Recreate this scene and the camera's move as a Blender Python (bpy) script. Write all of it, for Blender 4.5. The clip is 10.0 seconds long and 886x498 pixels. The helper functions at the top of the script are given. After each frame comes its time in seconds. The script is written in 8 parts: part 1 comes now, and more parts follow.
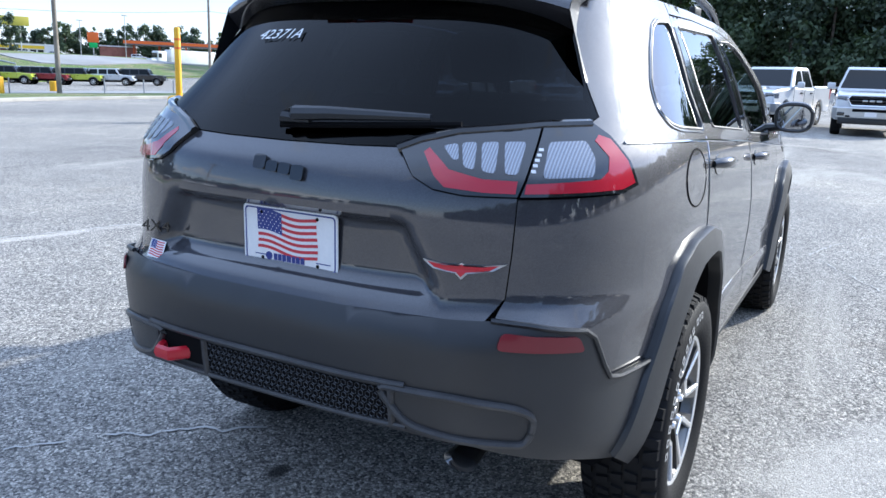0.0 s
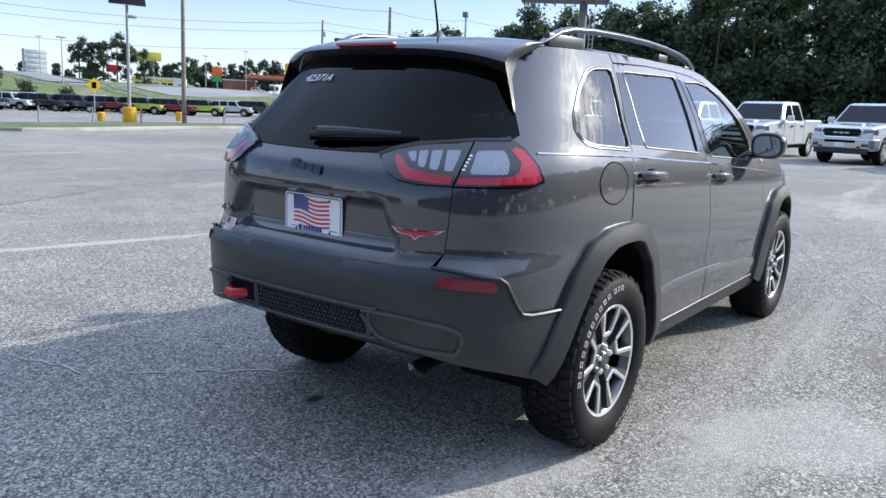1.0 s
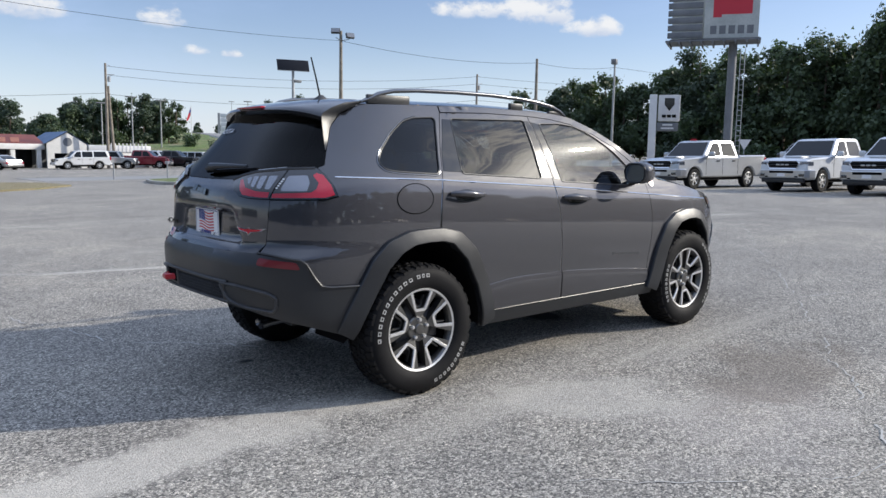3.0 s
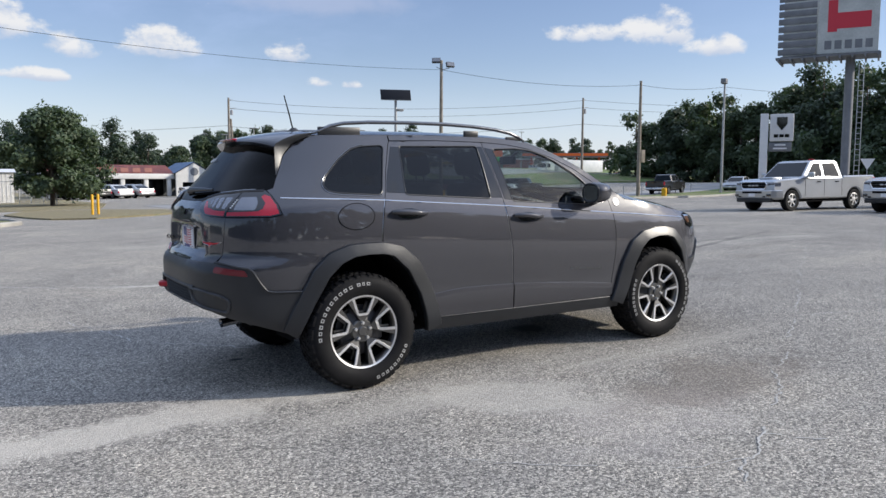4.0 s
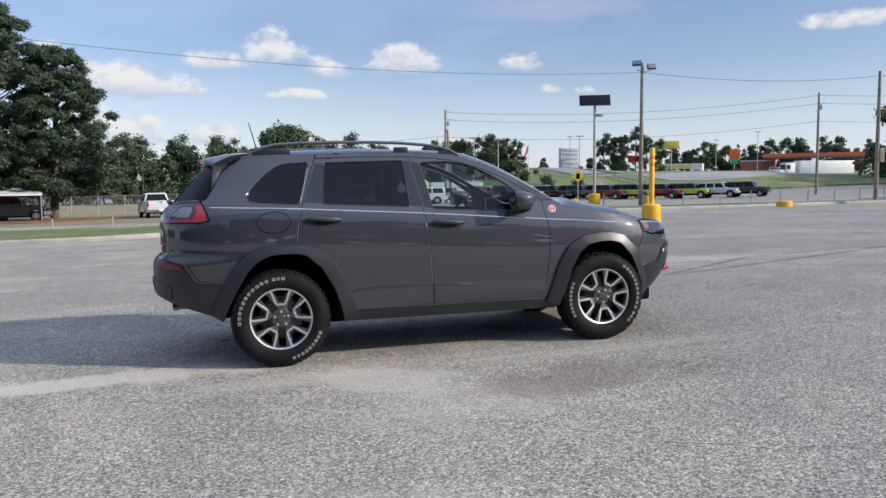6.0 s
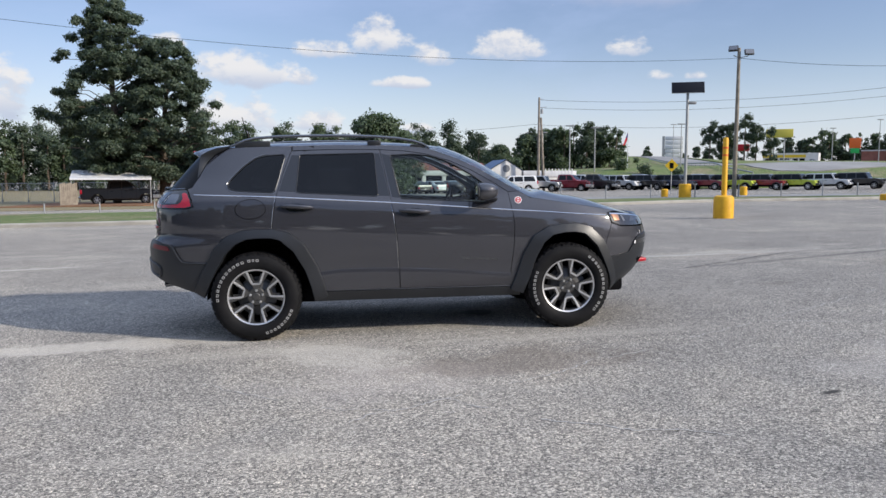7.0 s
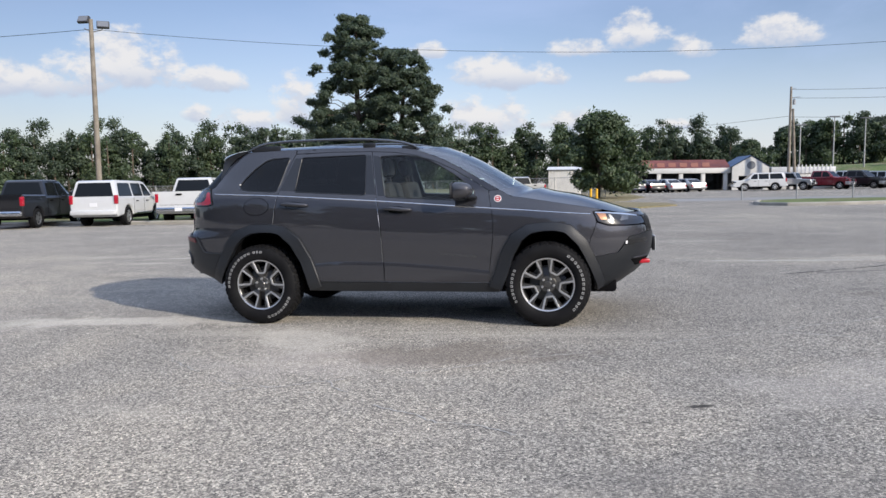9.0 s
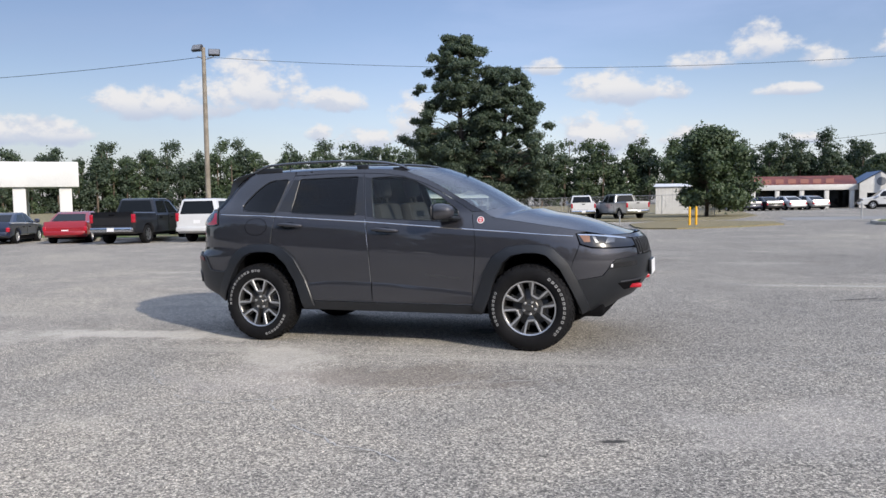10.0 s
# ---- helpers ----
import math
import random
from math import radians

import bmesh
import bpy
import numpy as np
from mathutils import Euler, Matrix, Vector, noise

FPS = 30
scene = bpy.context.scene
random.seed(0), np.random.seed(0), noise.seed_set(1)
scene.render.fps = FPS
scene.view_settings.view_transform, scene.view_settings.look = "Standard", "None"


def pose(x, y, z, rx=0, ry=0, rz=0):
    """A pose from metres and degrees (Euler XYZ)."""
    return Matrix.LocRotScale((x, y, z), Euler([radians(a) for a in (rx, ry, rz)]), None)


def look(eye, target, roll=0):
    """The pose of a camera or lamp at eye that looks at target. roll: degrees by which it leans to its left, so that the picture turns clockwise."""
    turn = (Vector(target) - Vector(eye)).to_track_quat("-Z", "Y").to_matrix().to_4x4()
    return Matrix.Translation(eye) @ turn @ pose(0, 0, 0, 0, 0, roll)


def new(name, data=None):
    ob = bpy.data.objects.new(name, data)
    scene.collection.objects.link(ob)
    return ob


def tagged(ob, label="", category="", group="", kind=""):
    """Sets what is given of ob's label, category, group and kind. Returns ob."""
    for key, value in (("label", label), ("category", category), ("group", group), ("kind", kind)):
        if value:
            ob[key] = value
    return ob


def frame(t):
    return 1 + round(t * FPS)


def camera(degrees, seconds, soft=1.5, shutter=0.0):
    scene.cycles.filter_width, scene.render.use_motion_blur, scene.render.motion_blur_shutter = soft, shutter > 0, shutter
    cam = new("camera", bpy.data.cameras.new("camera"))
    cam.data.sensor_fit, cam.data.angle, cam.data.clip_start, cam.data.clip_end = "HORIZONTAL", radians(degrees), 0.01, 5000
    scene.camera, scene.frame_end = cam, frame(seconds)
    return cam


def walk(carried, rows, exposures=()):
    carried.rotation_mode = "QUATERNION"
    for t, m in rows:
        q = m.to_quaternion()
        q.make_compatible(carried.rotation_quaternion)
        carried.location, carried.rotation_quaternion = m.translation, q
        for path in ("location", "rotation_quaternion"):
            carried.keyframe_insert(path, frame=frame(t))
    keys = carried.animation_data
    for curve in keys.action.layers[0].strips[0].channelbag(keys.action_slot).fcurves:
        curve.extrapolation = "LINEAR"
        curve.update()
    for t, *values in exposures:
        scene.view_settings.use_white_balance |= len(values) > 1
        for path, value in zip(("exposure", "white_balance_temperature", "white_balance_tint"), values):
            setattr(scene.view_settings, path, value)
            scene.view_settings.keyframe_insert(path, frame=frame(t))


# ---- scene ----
cam = camera(60.6, 10.0)
PATH = [
    (0, (-2.347, -1.273, 1.365), (-0.633, -0.335, 0.939), 2.2),
    (0.5, (-2.59, -1.708, 1.395), (-0.943, -0.644, 0.999), 2.6),
    (1, (-2.868, -2.114, 1.366), (-1.285, -0.943, 1.013), 2.7),
    (1.5, (-3.012, -2.573, 1.383), (-1.494, -1.309, 1.065), 2.5),
    (2, (-2.991, -3.051, 1.361), (-1.536, -1.71, 1.07), 2.1),
    (2.5, (-2.831, -3.56, 1.37), (-1.449, -2.139, 1.101), 1.5),
    (3, (-2.663, -4.14, 1.356), (-1.365, -2.637, 1.114), 1.0),
    (4.5, (-1.755, -5.692, 1.35), (-0.838, -3.921, 1.194), -0.0),
    (5, (-1.316, -6.105, 1.335), (-0.545, -4.265, 1.192), -0.3),
    (5.5, (-0.788, -6.452, 1.354), (-0.152, -4.561, 1.206), -0.6),
    (7, (0.779, -7.371, 1.407), (1.03, -5.396, 1.213), -0.0),
    (7.5, (1.333, -7.56, 1.401), (1.434, -5.574, 1.19), 0.1),
    (8, (1.941, -7.625, 1.405), (1.877, -5.638, 1.187), 0.0),
    (8.5, (2.552, -7.653, 1.397), (2.319, -5.678, 1.186), -0.2),
    (9, (3.158, -7.558, 1.399), (2.759, -5.607, 1.206), -0.6),
    (9.5, (3.736, -7.452, 1.395), (3.185, -5.536, 1.229), -0.6),
    (10, (4.276, -7.221, 1.423), (3.589, -5.348, 1.278), -0.7),
]
walk(cam, [(t, look(eye, target, roll)) for t, eye, target, roll in PATH],
     exposures=[(0.0, 0.84, 5800, 8), (1.0, 0.49, 6100, 9), (2.5, 0.14, 6400, 10), (4.5, 0.03, 6520, 11), (7.5, -0.01, 6560, 12), (10.0, -0.02, 6580, 12)])

# ---- light ----
SUN = Vector((0.77, -0.47, 0.43)).normalized()
sun_data = bpy.data.lights.new("sun", "SUN")
sun_data.energy, sun_data.angle, sun_data.color = 4.35, radians(1.2), (1.0, 0.93, 0.81)
sun = new("sun", sun_data)
sun.matrix_world = look(SUN * 200, (0, 0, 0))

world = bpy.data.worlds.new("sky")
scene.world = world
world.use_nodes = True


class Nodes:
    """A short way to write node trees."""

    def __init__(self, tree):
        self.tree = tree
        tree.nodes.clear()

    def add(self, kind, ins=None, **props):
        n = self.tree.nodes.new(kind)
        if "operation" in props:
            n.operation = props["operation"]
        if "data_type" in props:
            n.data_type = props["data_type"]
        if "blend_type" in props:
            n.blend_type = props["blend_type"]
        if "interpolation_type" in props:
            n.interpolation_type = props["interpolation_type"]
        for k, v in (ins or {}).items():
            self.put(n.inputs[k], v)
        return n

    def put(self, socket, v):
        if isinstance(v, bpy.types.NodeSocket):
            self.tree.links.new(v, socket)
        elif isinstance(v, bpy.types.Node):
            self.tree.links.new(v.outputs[0], socket)
        else:
            socket.default_value = v

    def math(self, op, a, b=0.0, c=0.0, clamp=False):
        n = self.add("ShaderNodeMath", {0: a, 1: b, 2: c}, operation=op)
        n.use_clamp = clamp
        return n.outputs[0]

    def vmath(self, op, a, b=(0, 0, 0)):
        n = self.add("ShaderNodeVectorMath", {0: a, 1: b}, operation=op)
        return n

    def noise(self, vec, scale, detail=4.0, rough=0.55, dist=0.0):
        return self.add("ShaderNodeTexNoise", {"Vector": vec, "Scale": scale, "Detail": detail, "Roughness": rough, "Distortion": dist})

    def ramp(self, fac, stops):
        n = self.add("ShaderNodeValToRGB", {"Fac": fac})
        e = n.color_ramp.elements
        while len(e) < len(stops):
            e.new(0.5)
        for el, (p, c) in zip(e, stops):
            el.position = p
            el.color = (c, c, c, 1) if isinstance(c, (int, float)) else (*c[:3], 1)
        return n.outputs[0]

    def mix(self, fac, a, b, blend="MIX"):
        n = self.add("ShaderNodeMix", data_type="RGBA", blend_type=blend)
        self.put(n.inputs[0], fac)
        self.put(n.inputs[6], a if not isinstance(a, tuple) else (*a[:3], 1))
        self.put(n.inputs[7], b if not isinstance(b, tuple) else (*b[:3], 1))
        return n.outputs[2]

    def map(self, v, a, b, c=0.0, d=1.0, kind="SMOOTHSTEP"):
        n = self.add("ShaderNodeMapRange", {0: v, 1: a, 2: b, 3: c, 4: d}, interpolation_type=kind)
        return n.outputs[0]


N = Nodes(world.node_tree)
sky = N.add("ShaderNodeTexSky")
sky.sky_type, sky.sun_disc = "NISHITA", False
sky.sun_elevation = math.asin(SUN.z)
sky.sun_rotation = math.atan2(SUN.x, SUN.y)
sky.air_density, sky.dust_density, sky.ozone_density = 1.0, 0.35, 1.2
direction = N.add("ShaderNodeTexCoord").outputs["Generated"]
sep = N.add("ShaderNodeSeparateXYZ", {0: direction})
up = sep.outputs[2]
# thin high cloud: a veil over the whole sky, with streaks
veil_at = N.vmath("MULTIPLY", direction, (1.0, 1.0, 3.2)).outputs[0]
veil = N.map(N.noise(veil_at, 2.3, 6.0, 0.6, 0.4).outputs[0], 0.40, 0.76, 0.0, 0.38)
# heaps of fair-weather cloud: (x, y of the direction, height, half width, half height)
HEAPS = [
    (-0.640, 0.768, 0.108, 0.080, 0.022), (-0.560, 0.828, 0.126, 0.066, 0.032), (-0.473, 0.881, 0.116, 0.040, 0.016), (-0.218, 0.976, 0.157, 0.022, 0.010),
    (0.044, 0.999, 0.167, 0.034, 0.020), (-0.029, 1.0, 0.155, 0.036, 0.012), (0.205, 0.979, 0.158, 0.042, 0.018), (0.114, 0.993, 0.148, 0.027, 0.013),
    (0.356, 0.934, 0.156, 0.023, 0.013), (-0.122, 0.992, 0.125, 0.052, 0.022), (-0.055, 0.999, 0.119, 0.018, 0.010), (0.073, 0.997, 0.116, 0.031, 0.007),
    (0.388, 0.922, 0.122, 0.017, 0.006), (0.674, 0.739, 0.181, 0.042, 0.012), (0.740, 0.673, 0.180, 0.040, 0.019), (0.784, 0.621, 0.160, 0.030, 0.012),
]
# a bank of cloud low over the woods
BANK = [
    (-0.440, 0.898, 0.066, 0.042, 0.016), (-0.144, 0.990, 0.064, 0.056, 0.025), (-0.042, 0.999, 0.063, 0.036, 0.015), (-0.382, 0.924, 0.085, 0.023, 0.034),
    (0.091, 0.996, 0.059, 0.020, 0.007), (-0.488, 0.873, 0.077, 0.020, 0.011), (0.428, 0.904, 0.120, 0.013, 0.005), (-0.746, 0.666, 0.072, 0.060, 0.016),
]
flat = N.vmath("NORMALIZE", N.vmath("MULTIPLY", direction, (1.0, 1.0, 0.0)).outputs[0]).outputs[0]
puff = N.noise(N.vmath("MULTIPLY", direction, (1.0, 1.0, 1.5)).outputs[0], 24.0, 7.0, 0.6).outputs[0]
heap, lift, weight = None, None, None
for hx, hy, hz, hw, hh in HEAPS + BANK:
    hw, hh = hw * 1.0, hh * 1.25
    far = N.vmath("DISTANCE", flat, tuple(Vector((hx, hy, 0)).normalized())).outputs["Value"]
    du = N.math("DIVIDE", far, hw)
    dv = N.math("DIVIDE", N.math("SUBTRACT", up, hz), hh)
    dv = N.math("MAXIMUM", dv, N.math("MULTIPLY", dv, -2.0))
    r = N.math("ADD", N.math("MULTIPLY", du, du), N.math("MULTIPLY", dv, dv))
    one = N.math("SUBTRACT", 1.0, N.math("MULTIPLY", r, 0.6))
    heap = one if heap is None else N.math("MAXIMUM", heap, one)
    w = N.math("MAXIMUM", N.math("ADD", one, 0.3), 0.001)
    high = N.math("MULTIPLY", w, N.math("DIVIDE", N.math("SUBTRACT", up, hz), hh))
    lift = high if lift is None else N.math("ADD", lift, high)
    weight = w if weight is None else N.math("ADD", weight, w)
heap = N.math("MAXIMUM", heap, -0.6)
body = N.math("ADD", heap, N.math("MULTIPLY", N.math("SUBTRACT", puff, 0.5), 3.4))
cover = N.map(body, 0.05, 0.85, 0.0, 0.95)
crest = N.map(N.math("DIVIDE", lift, weight), -0.55, 0.35)
# loose heaps in the rest of the sky
loose = N.map(N.noise(N.vmath("MULTIPLY", direction, (1.0, 1.0, 2.6)).outputs[0], 3.4, 8.0, 0.6, 0.2).outputs[0], 0.58, 0.72, 0.0, 0.75)
loose = N.math("MULTIPLY", loose, N.math("MAXIMUM", N.map(up, 0.28, 0.5), N.math("MULTIPLY", N.map(N.vmath("DOT_PRODUCT", direction, tuple(SUN)).outputs["Value"], 0.5, 0.75), N.map(up, 0.04, 0.12))))
cover = N.math("MAXIMUM", cover, loose)
near_sun = N.map(N.vmath("DOT_PRODUCT", direction, tuple(SUN)).outputs["Value"], 0.93, 1.0)
white = N.mix(near_sun, (6.7, 6.75, 6.8), (10.0, 9.8, 9.4))
# the sides of the heaps that turn from the sun are grey
puff_on = N.noise(N.vmath("MULTIPLY", N.vmath("ADD", direction, (0.008, -0.005, 0.010)).outputs[0], (1.0, 1.0, 1.5)).outputs[0], 24.0, 4.0, 0.5).outputs[0]
lit = N.math("MULTIPLY", N.map(N.math("SUBTRACT", puff, puff_on), -0.14, 0.06, 0.35, 1.0), N.math("MAXIMUM", crest, N.map(up, 0.24, 0.30)))
grey = N.mix(lit, (4.3, 4.9, 6.0), white)
glow = N.math("POWER", N.math("MAXIMUM", N.vmath("DOT_PRODUCT", direction, tuple(SUN)).outputs["Value"], 0.0), 600.0)
col = N.mix(N.math("MULTIPLY", veil, N.map(up, 0.0, 0.25, 0.55, 1.0)), N.mix(1.0, sky.outputs[0], (1.0, 0.97, 1.10), "MULTIPLY"), (4.3, 5.4, 7.9))
col = N.mix(N.map(up, 0.0, 0.16, 0.5, 0.0), col, (5.7, 6.6, 8.2))
col = N.mix(N.map(up, 0.30, 0.62, 0.0, 0.85), col, (6.0, 7.4, 10.4))
# the sky deepens away from the sun
col = N.mix(1.0, col, N.ramp(N.map(sep.outputs[0], -0.15, -0.85), [(0.0, 1.0), (1.0, 0.68)]), "MULTIPLY")
# one long grey streak, thin and unlit
streak_at = tuple(Vector((0.388, 0.895, 0.220)).normalized())
off_streak = N.vmath("MULTIPLY", N.vmath("SUBTRACT", direction, streak_at).outputs[0], (1.0, 1.0, 6.0)).outputs[0]
thin = N.math("ADD", N.vmath("LENGTH", off_streak).outputs["Value"], N.math("MULTIPLY", N.math("SUBTRACT", puff, 0.5), 0.16))
col = N.mix(N.map(thin, 0.13, 0.03, 0.0, 0.6), col, (3.5, 4.1, 5.6))
col = N.mix(cover, col, grey)
halo = N.map(N.vmath("DOT_PRODUCT", direction, tuple(SUN)).outputs["Value"], 0.962, 0.999, 0.0, 1.0, "SMOOTHERSTEP")
bars = N.noise(N.vmath("MULTIPLY", direction, (1.0, 1.0, 4.0)).outputs[0], 16.0, 8.0, 0.66, 0.5).outputs[0]
halo = N.math("MULTIPLY", halo, N.map(bars, 0.40, 0.60, 0.10, 1.0))
col = N.mix(halo, col, (25.0, 24.0, 22.2))
col = N.mix(glow, col, (75.0, 71.0, 64.0))
bg = N.add("ShaderNodeBackground", {"Color": col, "Strength": 0.126})
out = N.add("ShaderNodeOutputWorld", {0: bg.outputs[0]})
scene.view_settings.exposure = 0.0


# ---- materials ----
def principled(name, build=None, **kw):
    m = bpy.data.materials.new(name)
    m.use_nodes = True
    n = Nodes(m.node_tree)
    b = n.add("ShaderNodeBsdfPrincipled")
    o = n.add("ShaderNodeOutputMaterial", {0: b.outputs[0]})
    for k, v in kw.items():
        n.put(b.inputs[k.replace("_", " ")], (*v, 1) if isinstance(v, tuple) and len(v) == 3 else v)
    if build:
        build(n, b)
    return m


def bump(n, b, height, strength, distance=0.01):
    n.put(b.inputs["Normal"], n.add("ShaderNodeBump", {"Height": height, "Strength": strength, "Distance": distance}).outputs[0])


def mottled(c1, c2, scale=3.0, fine=60.0, rough=(0.5, 0.8), relief=0.2, dist=0.005, metallic=0.0, name="mottled", coat=0.0):
    """A surface whose colour wanders between two, broadly and finely."""
    def build(n, b):
        p = n.add("ShaderNodeTexCoord").outputs["Object"]
        big, small = n.noise(p, scale, 5, 0.6).outputs[0], n.noise(p, fine, 3, 0.6).outputs[0]
        f = n.map(n.math("ADD", n.math("MULTIPLY", big, 0.65), n.math("MULTIPLY", small, 0.35)), 0.35, 0.65)
        n.put(b.inputs["Base Color"], n.mix(f, c1, c2))
        n.put(b.inputs["Roughness"], n.map(small, 0.3, 0.7, rough[0], rough[1]))
        bump(n, b, small, relief, dist)
    return principled(name, build, Metallic=metallic, Coat_Weight=coat)


def glass(name, tint, dark=1.0):
    """A pane: clear with a tint, and a mirror at its surface."""
    m = bpy.data.materials.new(name)
    m.use_nodes = True
    n = Nodes(m.node_tree)
    t = n.add("ShaderNodeBsdfTransparent", {0: (*tint, 1)})
    g = n.add("ShaderNodeBsdfGlossy", {"Color": (1, 1, 1, 1), "Roughness": 0.012})
    # a thin pane reflects alike from both sides
    facing = n.add("ShaderNodeLayerWeight", {"Blend": 0.5}).outputs["Facing"]
    f = n.math("ADD", 0.032, n.math("MULTIPLY", n.math("POWER", facing, 3.0), 0.95))
    mx = n.add("ShaderNodeMixShader", {0: n.math("MULTIPLY", f, dark, clamp=True), 1: t.outputs[0], 2: g.outputs[0]})
    n.add("ShaderNodeOutputMaterial", {0: mx.outputs[0]})
    return m


# ---- shapes ----
def ground_z(x, y):
    """The height of the ground: the lot falls to the rear of the car and away to its left."""
    def rise(a, b, v):
        u = min(1.0, max(0.0, (v - a) / (b - a)))
        return u * u * (3 - 2 * u)
    z = 0.56 * math.tanh(x / 30) + 1.5 * rise(48, 95, x)
    if y > 0:
        z -= 1.1 * math.tanh((math.sqrt(y * y + 25) - 5) / 70)
    return z + 2.9 * rise(90, 114, y) * rise(26, 44, x) - 1.5 * rise(95, 120, y) * rise(75, 110, x) + 3.0 * rise(135, 200, y) * rise(40, 70, x)


class Shape:
    """Vertices and faces gathered for one mesh."""

    def __init__(self):
        self.v, self.f = [], []

    def add(self, vs, fs):
        o = len(self.v)
        self.v += [tuple(p) for p in vs]
        self.f += [tuple(i + o for i in f) for f in fs]
        return self

    def box(self, x0, x1, y0, y1, z0, z1, r=0.0, m=None):
        """A box with its edges cut off by r."""
        if r <= 0:
            vs = [Vector((x, y, z)) for x in (x0, x1) for y in (y0, y1) for z in (z0, z1)]
            fs = [(0, 1, 3, 2), (4, 6, 7, 5), (0, 4, 5, 1), (2, 3, 7, 6), (0, 2, 6, 4), (1, 5, 7, 3)]
        else:
            bm = bmesh.new()
            bmesh.ops.create_cube(bm, size=1)
            for q in bm.verts:
                q.co = ((x0 + x1) / 2 + q.co.x * (x1 - x0), (y0 + y1) / 2 + q.co.y * (y1 - y0), (z0 + z1) / 2 + q.co.z * (z1 - z0))
            r = min(r, 0.49 * min(x1 - x0, y1 - y0, z1 - z0))
            bmesh.ops.bevel(bm, geom=bm.edges[:], offset=r, segments=2, profile=0.5, affect="EDGES")
            bm.verts.index_update()
            vs, fs = [q.co.copy() for q in bm.verts], [[q.index for q in f.verts] for f in bm.faces]
            bm.free()
        return self.add([m @ p for p in vs] if m else vs, fs)

    def tube(self, path, r, n=8, closed=False, flat=1.0, caps=True, up=(0, 0, 1)):
        """A tube along a path; r one radius or one a point; flat squeezes it along up."""
        path = [Vector(p) for p in path]
        k = len(path)
        rs = r if isinstance(r, (list, tuple)) else [r] * k
        rows = []
        for i, p in enumerate(path):
            a = path[(i - 1) % k] if closed or i > 0 else p
            b = path[(i + 1) % k] if closed or i < k - 1 else p
            d = (b - a).normalized()
            u = Vector(up)
            if abs(d.dot(u)) > 0.97:
                u = Vector((1, 0, 0))
            s = d.cross(u).normalized()
            u = s.cross(d).normalized()
            rows.append([p + (s * math.cos(t) + u * math.sin(t) * flat) * rs[i] for t in (2 * math.pi * j / n for j in range(n))])
        vs = [q for row in rows for q in row]
        fs = []
        for i in range(k if closed else k - 1):
            for j in range(n):
                a, b = i * n, ((i + 1) % k) * n
                fs.append((a + j, a + (j + 1) % n, b + (j + 1) % n, b + j))
        if caps and not closed:
            fs += [tuple(range(n))[::-1], tuple((k - 1) * n + j for j in range(n))]
        return self.add(vs, fs)

    def lathe(self, profile, n=24, m=None, caps=True):
        """A profile of (radius, height) turned round z."""
        m = m or Matrix()
        k = len(profile)
        vs = [m @ Vector((r * math.cos(2 * math.pi * j / n), r * math.sin(2 * math.pi * j / n), h)) for r, h in profile for j in range(n)]
        fs = [(i * n + j, i * n + (j + 1) % n, (i + 1) * n + (j + 1) % n, (i + 1) * n + j) for i in range(k - 1) for j in range(n)]
        if caps and profile[0][0] > 1e-6:
            fs.append(tuple(range(n))[::-1])
        if caps and profile[-1][0] > 1e-6:
            fs.append(tuple((k - 1) * n + j for j in range(n)))
        return self.add(vs, fs)

    def prism(self, poly, h0, h1, m=None, r=0.0):
        """A flat outline (a, b) drawn out from h0 to h1; with its rims drawn in by r."""
        m = m or Matrix()
        k = len(poly)
        inner = shrink(poly, r) if r else poly
        layers = [(inner, h0), (poly, h0 + (r if h1 > h0 else -r)), (poly, h1 - (r if h1 > h0 else -r)), (inner, h1)] if r else [(poly, h0), (poly, h1)]
        vs = [m @ Vector((a, b, h)) for pl, h in layers for a, b in pl]
        fs = [(i * k + j, i * k + (j + 1) % k, (i + 1) * k + (j + 1) % k, (i + 1) * k + j) for i in range(len(layers) - 1) for j in range(k)]
        fs += [tuple(range(k))[::-1], tuple((len(layers) - 1) * k + j for j in range(k))]
        return self.add(vs, fs)


def shrink(poly, d):
    """An outline moved inwards by d."""
    k = len(poly)
    area = sum(poly[i][0] * poly[(i + 1) % k][1] - poly[(i + 1) % k][0] * poly[i][1] for i in range(k))
    sign = 1 if area > 0 else -1
    res = []
    for i in range(k):
        a, p, b = Vector(poly[i - 1]), Vector(poly[i]), Vector(poly[(i + 1) % k])
        e1, e2 = (p - a), (b - p)
        if e1.length < 1e-9 or e2.length < 1e-9:
            res.append(tuple(p))
            continue
        e1.normalize(), e2.normalize()
        n1, n2 = Vector((-e1.y, e1.x)) * sign, Vector((-e2.y, e2.x)) * sign
        nn = n1 + n2
        if nn.length < 0.3:
            res.append(tuple(p + n1 * d))
            continue
        nn.normalize()
        res.append(tuple(p + nn * (d / max(0.45, nn.dot(n1)))))
    return res


def make(name, shape, material, parent=None, label="", smooth=35.0, at=None):
    """One mesh object from a Shape."""
    me = bpy.data.meshes.new(name)
    me.from_pydata(shape.v, [], shape.f)
    bm = bmesh.new()
    bm.from_mesh(me)
    bmesh.ops.recalc_face_normals(bm, faces=bm.faces[:])
    bm.to_mesh(me)
    bm.free()
    if smooth:
        me.shade_smooth()
        me.set_sharp_from_angle(angle=radians(smooth))
    me.materials.append(material)
    ob = new(name, me)
    if parent:
        ob.parent = parent
    if at:
        ob.matrix_basis = at
    if label:
        ob["label"] = label
    return ob


